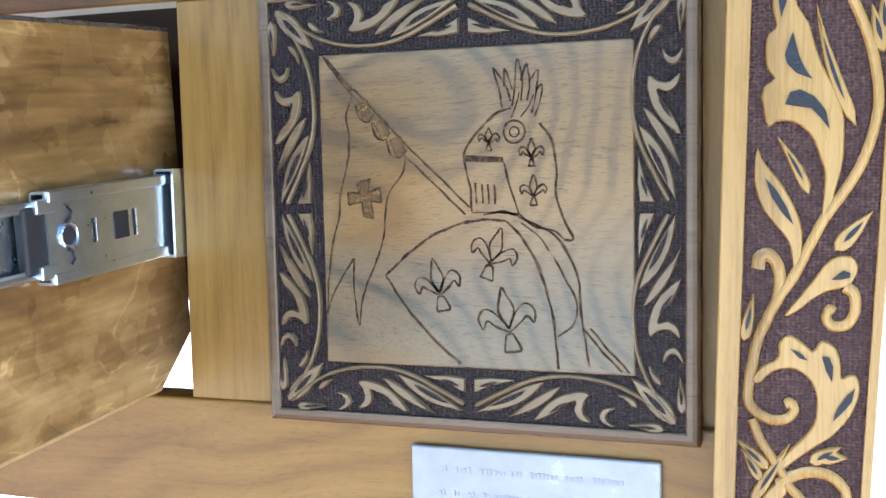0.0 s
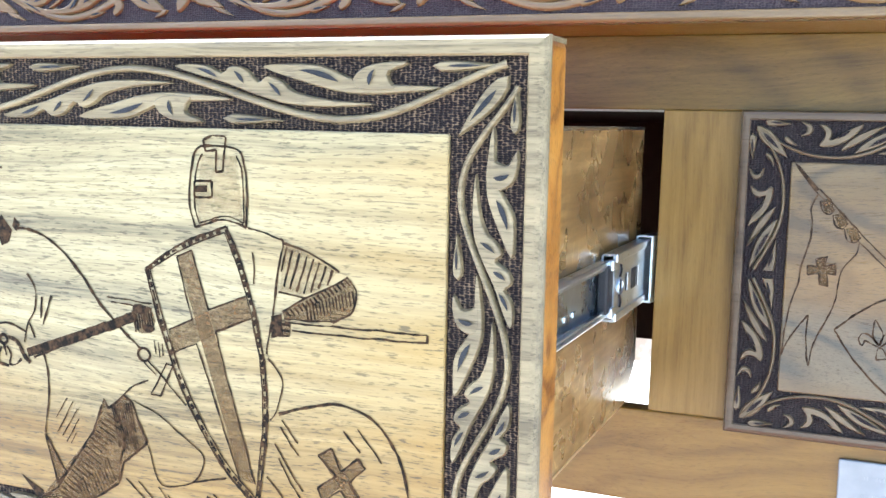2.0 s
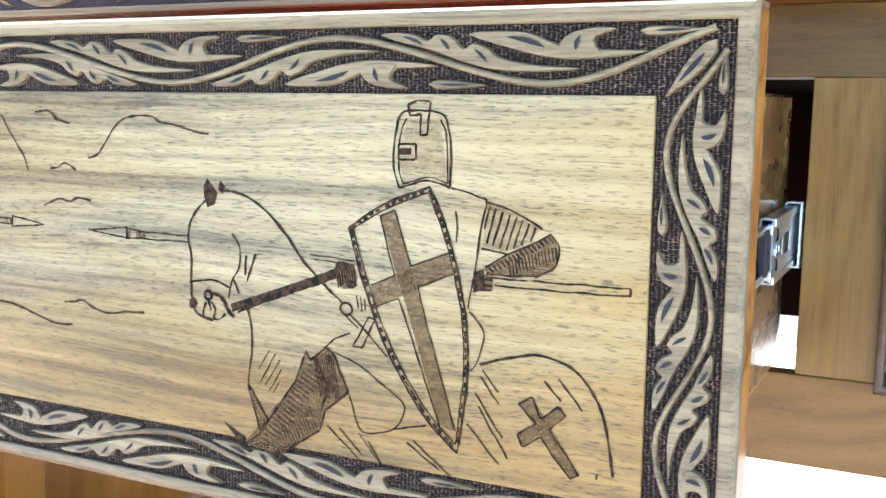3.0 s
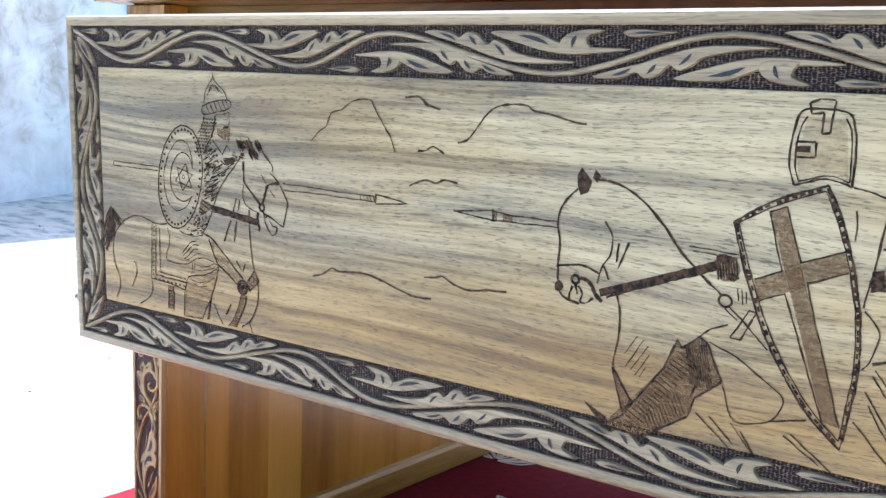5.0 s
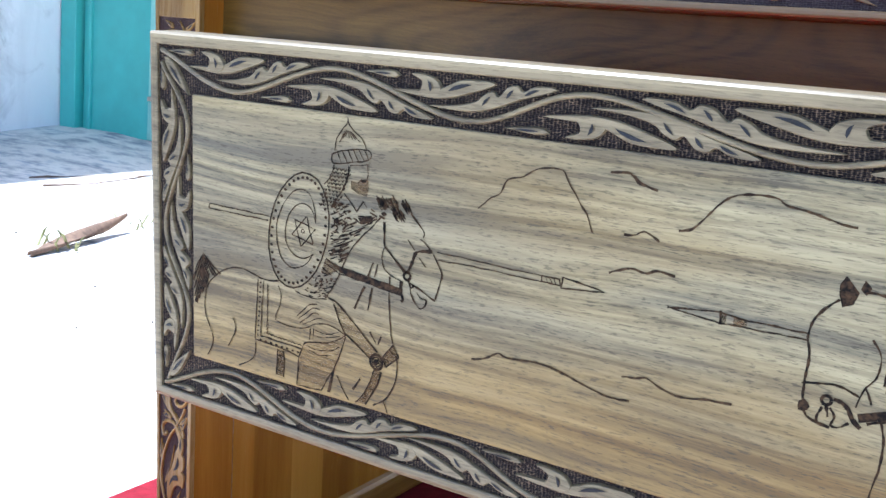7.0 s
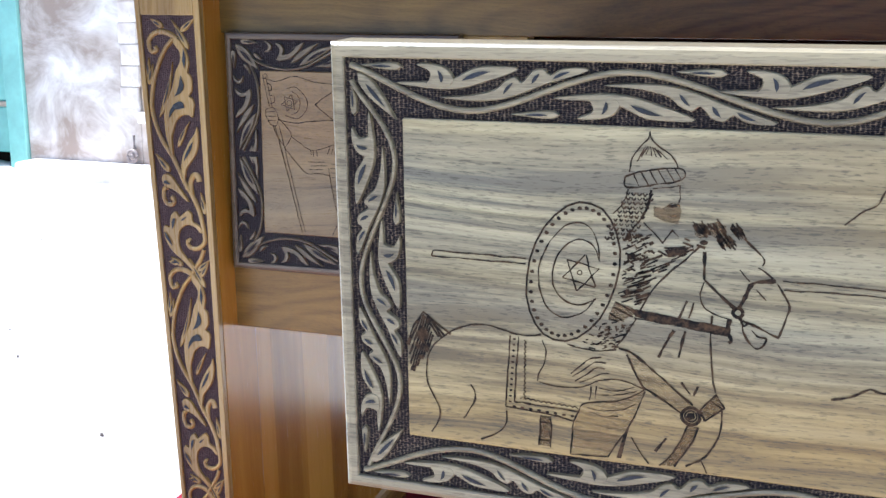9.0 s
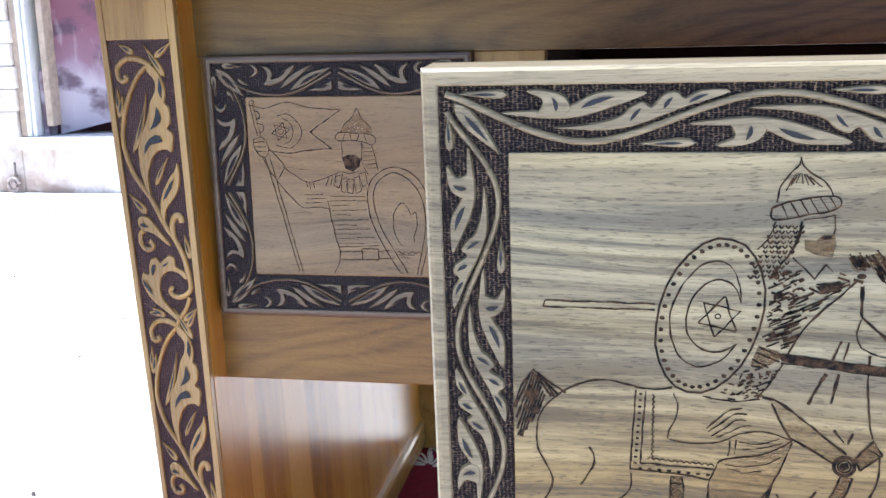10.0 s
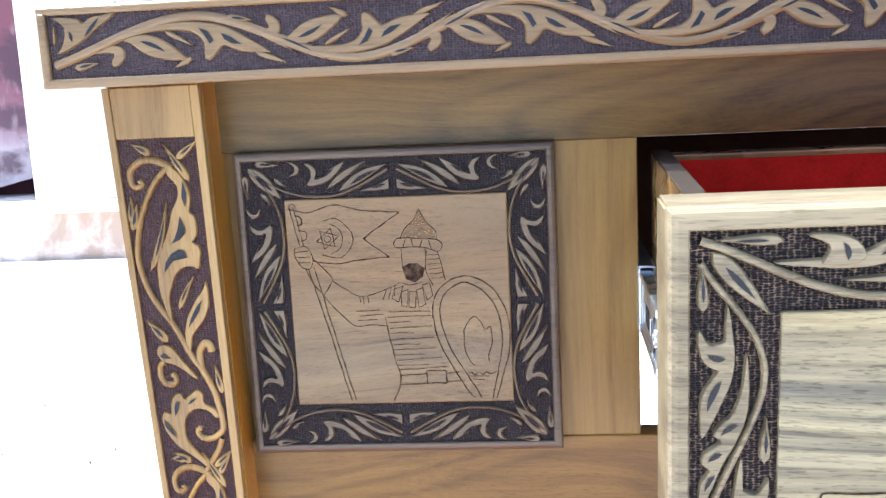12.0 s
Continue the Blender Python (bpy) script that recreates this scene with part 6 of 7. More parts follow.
    s([(0.2688, 0.5741), (0.3016, 0.5741), (0.3357, 0.5749)], 0.0006, smoothed=False)
    s([(0.3359, 0.5785), (0.3357, 0.5747)], 0.0009, smoothed=False)
    # back of the rider, rump, badge
    s([(0.2558, 0.5599), (0.2622, 0.5536), (0.2638, 0.5468), (0.2603, 0.5352), (0.2571, 0.5307)], 0.0006)
    s([(0.2618, 0.5342), (0.2760, 0.5390), (0.2903, 0.5424), (0.3024, 0.5411), (0.3124, 0.5358), (0.3205, 0.5264), (0.3256, 0.5158), (0.3290, 0.4991), (0.3307, 0.4887)], 0.001)
    cv.tint([(0.2826, 0.5175), (0.2897, 0.5216), (0.3141, 0.4869), (0.3098, 0.4840)])
    cv.tint([(0.2825, 0.5020), (0.3029, 0.5188), (0.3070, 0.5146), (0.2851, 0.4964)], 0.00025)
    s([(0.2826, 0.5175), (0.2897, 0.5216), (0.2944, 0.5117), (0.3029, 0.5188), (0.3070, 0.5146), (0.2986, 0.5068), (0.3141, 0.4869), (0.3098, 0.4840), (0.2942, 0.5025), (0.2851, 0.4964), (0.2825, 0.5020), (0.2920, 0.5089)], 0.0007, close=True, smoothed=False)
    for a, b in (((0.2635, 0.5316), (0.2721, 0.5218)), ((0.2625, 0.5285), (0.2722, 0.5158)), ((0.2594, 0.5198), (0.2746, 0.4989)), ((0.2616, 0.5130), (0.2773, 0.4888)), ((0.2553, 0.5033), (0.2727, 0.4852)), ((0.2956, 0.5304), (0.3041, 0.5215)), ((0.3026, 0.5324), (0.3149, 0.5182)), ((0.2251, 0.4898), (0.2468, 0.4744)), ((0.2215, 0.4881), (0.2405, 0.4767)), ((0.1990, 0.4852), (0.2066, 0.4744)), ((0.3226, 0.4886), (0.3226, 0.4862))):
        s([a, b], 0.0006)
    # lance in front
    s([(0.0838, 0.5858), (0.0492, 0.5861), (0.0376, 0.5876), (0.0088, 0.5845), (0.0378, 0.5815), (0.0490, 0.5819), (0.0836, 0.5823)], 0.0006, smoothed=False)
    cv.tint([(0.0385, 0.5870), (0.0410, 0.5869), (0.0407, 0.5816), (0.0382, 0.5815)])
    cv.tint([(0.0450, 0.5868), (0.0520, 0.5864), (0.0518, 0.5820), (0.0447, 0.5817)])
    s([(0.0377, 0.5886), (0.0382, 0.5809)], 0.0009, smoothed=False)
    # plain outline of the mount
    cv.fill([(0.0946, 0.6085), (0.0943, 0.6136), (0.0970, 0.6186), (0.1001, 0.6151), (0.1040, 0.6110), (0.1018, 0.6046), (0.0968, 0.6025)])
    cv.fill([(0.1041, 0.6129), (0.1058, 0.6180), (0.1093, 0.6143), (0.1072, 0.6103)])
    s([(0.1061, 0.6123), (0.1152, 0.6121), (0.1249, 0.6090), (0.1326, 0.6050), (0.1401, 0.5995), (0.1493, 0.5898), (0.1583, 0.5787), (0.1673, 0.5704), (0.1761, 0.5628), (0.1838, 0.5572)], 0.001)
    s([(0.0953, 0.6061), (0.0885, 0.5996), (0.0840, 0.5917), (0.0829, 0.5838), (0.0846, 0.5746), (0.0841, 0.5621), (0.0843, 0.5542), (0.0849, 0.5470), (0.0876, 0.5426), (0.0926, 0.5406), (0.0992, 0.5394)], 0.001)
    s([(0.1131, 0.5891), (0.1175, 0.5832), (0.1185, 0.5767), (0.1172, 0.5703), (0.1133, 0.5645), (0.1115, 0.5596), (0.1098, 0.5531)], 0.0007)
    s([(0.1134, 0.5636), (0.1154, 0.5602), (0.1169, 0.5561)], 0.0008)
    for a, b in (((0.1228, 0.5778), (0.1214, 0.5669)), ((0.1287, 0.5789), (0.1227, 0.5634))):
        s([a, b], 0.0008)
    s([(0.1226, 0.5486), (0.1251, 0.5382), (0.1247, 0.5227), (0.1223, 0.5068)], 0.0008)
    # bridle, bit and rein
    s([(0.0828, 0.5596), (0.0909, 0.5612), (0.0989, 0.5621), (0.1052, 0.5611), (0.1109, 0.5586)], 0.0008)
    cv.ring((0.0959, 0.5534), 0.0024, 0.0023, 0.0012)
    cv.blot((0.0852, 0.5478), 0.0030, 0.0034)
    s([(0.0993, 0.5549), (0.1035, 0.5540), (0.1068, 0.5514), (0.1093, 0.5467), (0.1136, 0.5427)], 0.0017)
    s([(0.0961, 0.5508), (0.0974, 0.5448)], 0.0016)
    s([(0.0943, 0.5494), (0.0923, 0.5446), (0.0926, 0.5401)], 0.0010)
    s([(0.0981, 0.5500), (0.1009, 0.5460), (0.0996, 0.5410), (0.1034, 0.5407), (0.1079, 0.5440)], 0.0009)
    cv.fill([(0.1112, 0.5500), (0.1805, 0.5750), (0.1826, 0.5714), (0.1125, 0.5456)])
    s([(0.1138, 0.5499), (0.1487, 0.5629), (0.1805, 0.5750)], 0.0009)
    s([(0.1161, 0.5461), (0.1506, 0.5595), (0.1826, 0.5714)], 0.0009)
    cv.tint([(0.1781, 0.5754), (0.1834, 0.5792), (0.1903, 0.5781), (0.1929, 0.5715), (0.1902, 0.5655), (0.1832, 0.5649), (0.1798, 0.5686)], 0.0003)
    cv.blot((0.1840, 0.5770), 0.0048, 0.0026)
    cv.blot((0.1885, 0.5677), 0.0038, 0.0026)
    cv.hatch((0.1791, 0.5760), (0.1909, 0.5776), (0.0013, -0.0102), 8, 0.0007)
    for a, b in (((0.1638, 0.5812), (0.1910, 0.5801)), ((0.1663, 0.5788), (0.1909, 0.5778)), ((0.1919, 0.5620), (0.1928, 0.5555)), ((0.1942, 0.5616), (0.1949, 0.5540)), ((0.1966, 0.5610), (0.1969, 0.5548))):
        s([a, b], 0.0005)
    # breast spike, quilted leg piece, spur
    cv.tint([(0.1222, 0.5062), (0.1353, 0.4878), (0.1296, 0.4809)])
    s([(0.1222, 0.5062), (0.1353, 0.4878), (0.1296, 0.4809)], 0.0007, close=True, smoothed=False)
    for a, b in (((0.1369, 0.5267), (0.1296, 0.5156)), ((0.1407, 0.5253), (0.1306, 0.5080)), ((0.1434, 0.5220), (0.1337, 0.5066)), ((0.1444, 0.5169), (0.1364, 0.5038)), ((0.1427, 0.5097), (0.1391, 0.5033))):
        s([a, b], 0.0004)
    cv.tint([(0.1554, 0.5135), (0.1605, 0.5296), (0.1633, 0.5245), (0.1726, 0.5328), (0.1779, 0.5294), (0.1866, 0.5099), (0.1718, 0.4981), (0.1679, 0.4860), (0.1435, 0.4695), (0.1172, 0.4703)])
    s([(0.1172, 0.4703), (0.1295, 0.4787), (0.1534, 0.5112), (0.1605, 0.5296), (0.1633, 0.5245), (0.1726, 0.5328), (0.1779, 0.5294), (0.1866, 0.5099), (0.1725, 0.4982), (0.1687, 0.4867), (0.1435, 0.4695)], 0.0009, close=True, smoothed=False)
    s([(0.1667, 0.5274), (0.1727, 0.5109), (0.1696, 0.4969)], 0.0008)
    cv.hatch((0.1295, 0.4765), (0.1629, 0.5230), (0.0101, -0.0052), 20, 0.0005)
    cv.hatch((0.1648, 0.5262), (0.1772, 0.5293), (0.0048, -0.0221), 10, 0.0005)
    cv.hatch((0.1470, 0.4726), (0.1680, 0.4885), (-0.0052, 0.0103), 12, 0.0004)
    cv.fill([(0.1049, 0.4824), (0.1202, 0.4753), (0.1164, 0.4711)])
    s([(0.1726, 0.5328), (0.1801, 0.5385), (0.1882, 0.5420)], 0.0007)
    s([(0.1786, 0.5304), (0.1933, 0.5255), (0.2102, 0.5148), (0.2203, 0.5069), (0.2135, 0.4942), (0.1952, 0.4903), (0.1873, 0.5085)], 0.0005)
    s([(0.2135, 0.4939), (0.2326, 0.4992)], 0.0007, smoothed=False)
    for a, b in (((0.1735, 0.4900), (0.1930, 0.4747)), ((0.1811, 0.4897), (0.1951, 0.4772)), ((0.1931, 0.4887), (0.2061, 0.4741))):
        s([a, b], 0.0005)
    # sword hilt
    cv.ring((0.1856, 0.5545), 0.0038, 0.0032, 0.0009)
    s([(0.1880, 0.5521), (0.1948, 0.5460), (0.2102, 0.5321)], 0.0006)
    s([(0.1859, 0.5507), (0.1928, 0.5451)], 0.0005)
    s([(0.1896, 0.5352), (0.1954, 0.5348), (0.2026, 0.5505), (0.1989, 0.5516)], 0.0007, close=True, smoothed=False)


def draw_star_rider(cv):
    """Spiked helmet with a wound band, round studded shield, lance, saddle cloth; mount as plain outlines with its tack."""
    s = cv.stroke
    s([(-0.2088, 0.6631), (-0.2097, 0.6589), (-0.2132, 0.6551), (-0.2172, 0.6490), (-0.2185, 0.6415)], 0.0006)
    s([(-0.2088, 0.6631), (-0.2077, 0.6589), (-0.2038, 0.6553), (-0.1983, 0.6518), (-0.1948, 0.6471), (-0.1937, 0.6442)], 0.0006)
    for a, b in (((-0.2104, 0.6556), (-0.2148, 0.6471)), ((-0.2094, 0.6556), (-0.2126, 0.6496)), ((-0.2088, 0.6554), (-0.2104, 0.6509)), ((-0.2082, 0.6554), (-0.2075, 0.6503)), ((-0.2072, 0.6551), (-0.2050, 0.6498)), ((-0.2063, 0.6548), (-0.2025, 0.6499)), ((-0.2047, 0.6537), (-0.1991, 0.6488))):
        s([a, b], 0.0005)
    s([(-0.2206, 0.6388), (-0.2206, 0.6339), (-0.2162, 0.6332), (-0.2054, 0.6353), (-0.1944, 0.6377), (-0.1901, 0.6401), (-0.1906, 0.6434), (-0.1944, 0.6447), (-0.2054, 0.6434), (-0.2148, 0.6414)], 0.0007, close=True)
    for a, b in (((-0.2164, 0.6405), (-0.2133, 0.6341)), ((-0.2125, 0.6418), (-0.2085, 0.6350)), ((-0.2082, 0.6428), (-0.2041, 0.6358)), ((-0.2038, 0.6436), (-0.1997, 0.6368)), ((-0.1994, 0.6442), (-0.1953, 0.6379)), ((-0.1954, 0.6444), (-0.1921, 0.6392))):
        s([a, b], 0.0005)
    # mail collar, plain face with a dark beard, coat
    s([(-0.2187, 0.6323), (-0.2217, 0.6238), (-0.2263, 0.6186)], 0.0006)
    s([(-0.2069, 0.6326), (-0.2077, 0.6271), (-0.2101, 0.6197), (-0.2150, 0.6117), (-0.2190, 0.6061)], 0.0009)
    s([(-0.2061, 0.6330), (-0.1991, 0.6341), (-0.1928, 0.6358)], 0.0005)
    s([(-0.1924, 0.6359), (-0.1919, 0.6296), (-0.1925, 0.6265)], 0.0005)
    cv.tint([(-0.2053, 0.6239), (-0.2003, 0.6232), (-0.1972, 0.6260), (-0.1922, 0.6263), (-0.1909, 0.6221), (-0.1924, 0.6153), (-0.1990, 0.6159), (-0.2050, 0.6187)])
    cv.blot((-0.1957, 0.6247), 0.0026, 0.0010)
    s([(-0.2101, 0.6151), (-0.2038, 0.6092), (-0.1998, 0.6040), (-0.1951, 0.6120), (-0.1917, 0.6083)], 0.0006, smoothed=False)
    for r in range(11):
        for k in range(5):
            c = (-0.2189 - 0.0010 * r + 0.0030 * k + 0.0012 * (r % 2), 0.6300 - 0.00247 * r)
            s([(c[0] - 0.0011, c[1] + 0.0006), (c[0], c[1] - 0.0008), (c[0] + 0.0011, c[1] + 0.0006)], 0.0007)
    for a, b in (((-0.2190, 0.6061), (-0.2179, 0.6050)), ((-0.2153, 0.6067), (-0.2134, 0.6056)), ((-0.2114, 0.6060), (-0.2094, 0.6052)), ((-0.2183, 0.6022), (-0.2163, 0.6010)), ((-0.2142, 0.6016), (-0.2121, 0.6010)), ((-0.2098, 0.6027), (-0.2079, 0.6012)), ((-0.2191, 0.5974), (-0.2170, 0.5968)), ((-0.2147, 0.5974), (-0.2128, 0.5959)), ((-0.2105, 0.5971), (-0.2086, 0.5965)), ((-0.2061, 0.5998), (-0.2037, 0.5986)), ((-0.2196, 0.5930), (-0.2180, 0.5918)), ((-0.2164, 0.5928), (-0.2142, 0.5914)), ((-0.2200, 0.5879), (-0.2180, 0.5870)), ((-0.2154, 0.5890), (-0.2134, 0.5880)), ((-0.2078, 0.5918), (-0.2021, 0.5953)), ((-0.2053, 0.5896), (-0.1958, 0.5941)), ((-0.2102, 0.5869), (-0.2037, 0.5897)), ((-0.2151, 0.5834), (-0.2070, 0.5856)), ((-0.2118, 0.5812), (-0.2053, 0.5833)), ((-0.2176, 0.5784), (-0.2102, 0.5806)), ((-0.2192, 0.5751), (-0.2086, 0.5775)), ((-0.2201, 0.5725), (-0.2102, 0.5748)), ((-0.2021, 0.6000), (-0.1958, 0.5973)), ((-0.1990, 0.6017), (-0.1879, 0.6031)), ((-0.1974, 0.5995), (-0.1895, 0.5984)), ((-0.1942, 0.5974), (-0.1871, 0.6009)), ((-0.1895, 0.6054), (-0.1840, 0.6034)), ((-0.1888, 0.6077), (-0.1861, 0.6063))):
        s([a, b], 0.0008)
    cv.fill([(-0.1990, 0.6008), (-0.1848, 0.6035), (-0.1895, 0.5992), (-0.1958, 0.5969)])
    cv.tint([(-0.2237, 0.5702), (-0.2143, 0.5674), (-0.2116, 0.5644), (-0.2202, 0.5588), (-0.2272, 0.5599)])
    for a, b in (((-0.2234, 0.5691), (-0.2152, 0.5657)), ((-0.2251, 0.5666), (-0.2135, 0.5623)), ((-0.2265, 0.5632), (-0.2185, 0.5590)), ((-0.2210, 0.5587), (-0.2268, 0.5596))):
        s([a, b], 0.0007)
    for a, b in (((-0.2353, 0.5559), (-0.2333, 0.5541)), ((-0.2311, 0.5554), (-0.2320, 0.5525)), ((-0.2282, 0.5545), (-0.2260, 0.5557)), ((-0.2269, 0.5525), (-0.2249, 0.5510)), ((-0.2227, 0.5561), (-0.2219, 0.5529)), ((-0.2193, 0.5572), (-0.2182, 0.5547)), ((-0.2371, 0.5499), (-0.2344, 0.5493)), ((-0.2324, 0.5487), (-0.2303, 0.5500)), ((-0.2286, 0.5482), (-0.2269, 0.5500)), ((-0.2244, 0.5489), (-0.2219, 0.5501)), ((-0.2406, 0.5451), (-0.2380, 0.5443)), ((-0.2355, 0.5451), (-0.2334, 0.5441)), ((-0.2304, 0.5447), (-0.2276, 0.5460)), ((-0.2253, 0.5460), (-0.2228, 0.5451)), ((-0.2194, 0.5515), (-0.2172, 0.5501)), ((-0.2372, 0.5416), (-0.2335, 0.5414)), ((-0.2296, 0.5418), (-0.2270, 0.5430)), ((-0.2233, 0.5429), (-0.2209, 0.5443))):
        s([a, b], 0.0006)
    s([(-0.2219, 0.5447), (-0.2169, 0.5517), (-0.2122, 0.5611)], 0.0006)
    s([(-0.2493, 0.5426), (-0.2407, 0.5407), (-0.2304, 0.5405), (-0.2220, 0.5422)], 0.0006)
    cv.speckle([(-0.2202, 0.6068), (-0.2069, 0.6090), (-0.2037, 0.5999), (-0.2102, 0.5869), (-0.2192, 0.5799)], 60, (0.0030, 0.0016), 0.0008)
    cv.speckle([(-0.2275, 0.5582), (-0.2129, 0.5594), (-0.2211, 0.5436), (-0.2423, 0.5433)], 40, (0.0022, 0.0008), 0.0007)
    cv.speckle([(-0.2070, 0.5950), (-0.1848, 0.6025), (-0.1957, 0.5902), (-0.2053, 0.5785), (-0.2111, 0.5677), (-0.2201, 0.5718), (-0.2184, 0.5800)], 34, (0.0062, 0.0030), 0.0007)
    # round shield with dots, crescent and star
    c = (-0.2474, 0.5840)
    cv.ring(c, 0.0245, 0.0406, 0.0008, lean=-13.6)
    for i in range(38):
        a, d = radians(360 / 38 * i), radians(-13.6)
        x, y = 0.0218 * math.cos(a), 0.0374 * math.sin(a)
        cv.blot((c[0] + x * math.cos(d) - y * math.sin(d), c[1] + x * math.sin(d) + y * math.cos(d)), 0.0013, 0.0011)
    s([(-0.2328, 0.5918), (-0.2339, 0.6013), (-0.2379, 0.6098), (-0.2445, 0.6126), (-0.2522, 0.6098), (-0.2600, 0.6006), (-0.2652, 0.5881), (-0.2655, 0.5750), (-0.2618, 0.5645), (-0.2550, 0.5589), (-0.2481, 0.5588), (-0.2403, 0.5629), (-0.2338, 0.5704)], 0.0006)
    s([(-0.2328, 0.5918), (-0.2364, 0.6004), (-0.2430, 0.6033), (-0.2498, 0.6004), (-0.2559, 0.5928), (-0.2584, 0.5837), (-0.2575, 0.5755), (-0.2530, 0.5693), (-0.2462, 0.5662), (-0.2394, 0.5674), (-0.2338, 0.5704)], 0.0006)
    draw_star(cv, (-0.2425, 0.5844), 0.0106, lean=18, w=0.0006)
    cv.ring((-0.2433, 0.5847), 0.0014, 0.0013, 0.0004)
    # plain outline of the mount
    cv.tint([(-0.1846, 0.6155), (-0.1803, 0.6168), (-0.1769, 0.6152), (-0.1771, 0.6099), (-0.1810, 0.6081), (-0.1836, 0.6103)])
    cv.speckle([(-0.1846, 0.6155), (-0.1803, 0.6168), (-0.1769, 0.6152), (-0.1771, 0.6099), (-0.1810, 0.6081), (-0.1836, 0.6103)], 16, (0.0032, -0.0042), 0.0006)
    cv.tint([(-0.1765, 0.6167), (-0.1727, 0.6178), (-0.1684, 0.6156), (-0.1677, 0.6104), (-0.1725, 0.6086), (-0.1759, 0.6110)])
    cv.speckle([(-0.1765, 0.6167), (-0.1727, 0.6178), (-0.1684, 0.6156), (-0.1677, 0.6104), (-0.1725, 0.6086), (-0.1759, 0.6110)], 16, (0.0032, -0.0042), 0.0006)
    cv.tint([(-0.1725, 0.6086), (-0.1665, 0.6104), (-0.1628, 0.6081), (-0.1648, 0.6045), (-0.1702, 0.6049)])
    cv.speckle([(-0.1725, 0.6086), (-0.1665, 0.6104), (-0.1628, 0.6081), (-0.1648, 0.6045), (-0.1702, 0.6049)], 16, (0.0032, -0.0042), 0.0006)
    cv.tint([(-0.1656, 0.6139), (-0.1627, 0.6168), (-0.1596, 0.6145), (-0.1592, 0.6110), (-0.1634, 0.6107)])
    cv.speckle([(-0.1656, 0.6139), (-0.1627, 0.6168), (-0.1596, 0.6145), (-0.1592, 0.6110), (-0.1634, 0.6107)], 16, (0.0032, -0.0042), 0.0006)
    cv.blot((-0.1786, 0.6063), 0.0022, 0.0015)
    s([(-0.1589, 0.6098), (-0.1528, 0.6044), (-0.1482, 0.5994), (-0.1490, 0.5959)], 0.0008)
    s([(-0.1601, 0.5930), (-0.1573, 0.5899), (-0.1545, 0.5873)], 0.0006)
    s([(-0.1510, 0.5948), (-0.1468, 0.5924), (-0.1434, 0.5896)], 0.0006)
    s([(-0.1411, 0.5867), (-0.1373, 0.5812), (-0.1344, 0.5756), (-0.1347, 0.5715), (-0.1362, 0.5657), (-0.1380, 0.5587)], 0.0008)
    s([(-0.1572, 0.5654), (-0.1503, 0.5632), (-0.1433, 0.5597), (-0.1380, 0.5580)], 0.001)
    s([(-0.1571, 0.5642), (-0.1560, 0.5596), (-0.1531, 0.5542), (-0.1492, 0.5507), (-0.1454, 0.5533), (-0.1446, 0.5571), (-0.1486, 0.5574), (-0.1520, 0.5605)], 0.0007)
    s([(-0.1809, 0.6043), (-0.1879, 0.5962), (-0.1957, 0.5887), (-0.2037, 0.5786), (-0.2102, 0.5653)], 0.0007)
    s([(-0.1776, 0.5852), (-0.1791, 0.5781), (-0.1766, 0.5704), (-0.1688, 0.5671), (-0.1641, 0.5658)], 0.0006)
    # bridle and rein
    s([(-0.1783, 0.6014), (-0.1779, 0.5937), (-0.1776, 0.5860)], 0.0014)
    s([(-0.1775, 0.5860), (-0.1690, 0.5785), (-0.1602, 0.5710)], 0.0014)
    s([(-0.1590, 0.5718), (-0.1564, 0.5786), (-0.1529, 0.5862), (-0.1419, 0.5883)], 0.0016)
    s([(-0.1825, 0.6045), (-0.1780, 0.6033)], 0.001)
    cv.ring((-0.1596, 0.5695), 0.0023, 0.0023, 0.0014)
    s([(-0.1633, 0.5659), (-0.1640, 0.5595), (-0.1617, 0.5540), (-0.1632, 0.5523)], 0.0018)
    s([(-0.1589, 0.5675), (-0.1563, 0.5627), (-0.1541, 0.5644)], 0.0012)
    cv.fill([(-0.2148, 0.5661), (-0.2122, 0.5666), (-0.1625, 0.5603), (-0.1627, 0.5558), (-0.1844, 0.5590), (-0.2037, 0.5609), (-0.2125, 0.5624)])
    s([(-0.2148, 0.5661), (-0.1908, 0.5636), (-0.1625, 0.5603)], 0.0008)
    s([(-0.2129, 0.5617), (-0.1908, 0.5594), (-0.1627, 0.5561)], 0.0008)
    for a, b in (((-0.1856, 0.5737), (-0.1892, 0.5638)), ((-0.1822, 0.5731), (-0.1844, 0.5642)), ((-0.1724, 0.5668), (-0.1723, 0.5626))):
        s([a, b], 0.0009)
    s([(-0.1511, 0.5829), (-0.1458, 0.5775)], 0.0005)
    for a, b in (((-0.1917, 0.5567), (-0.1994, 0.5403)), ((-0.1860, 0.5568), (-0.1885, 0.5414))):
        s([a, b], 0.0014)
    s([(-0.1727, 0.5668), (-0.1725, 0.5554), (-0.1716, 0.5439), (-0.1699, 0.5300), (-0.1681, 0.5235)], 0.0007)
    s([(-0.3439, 0.5325), (-0.3391, 0.5446), (-0.3335, 0.5539)], 0.0008)
    s([(-0.3335, 0.5539), (-0.3257, 0.5475), (-0.3169, 0.5412)], 0.0008)
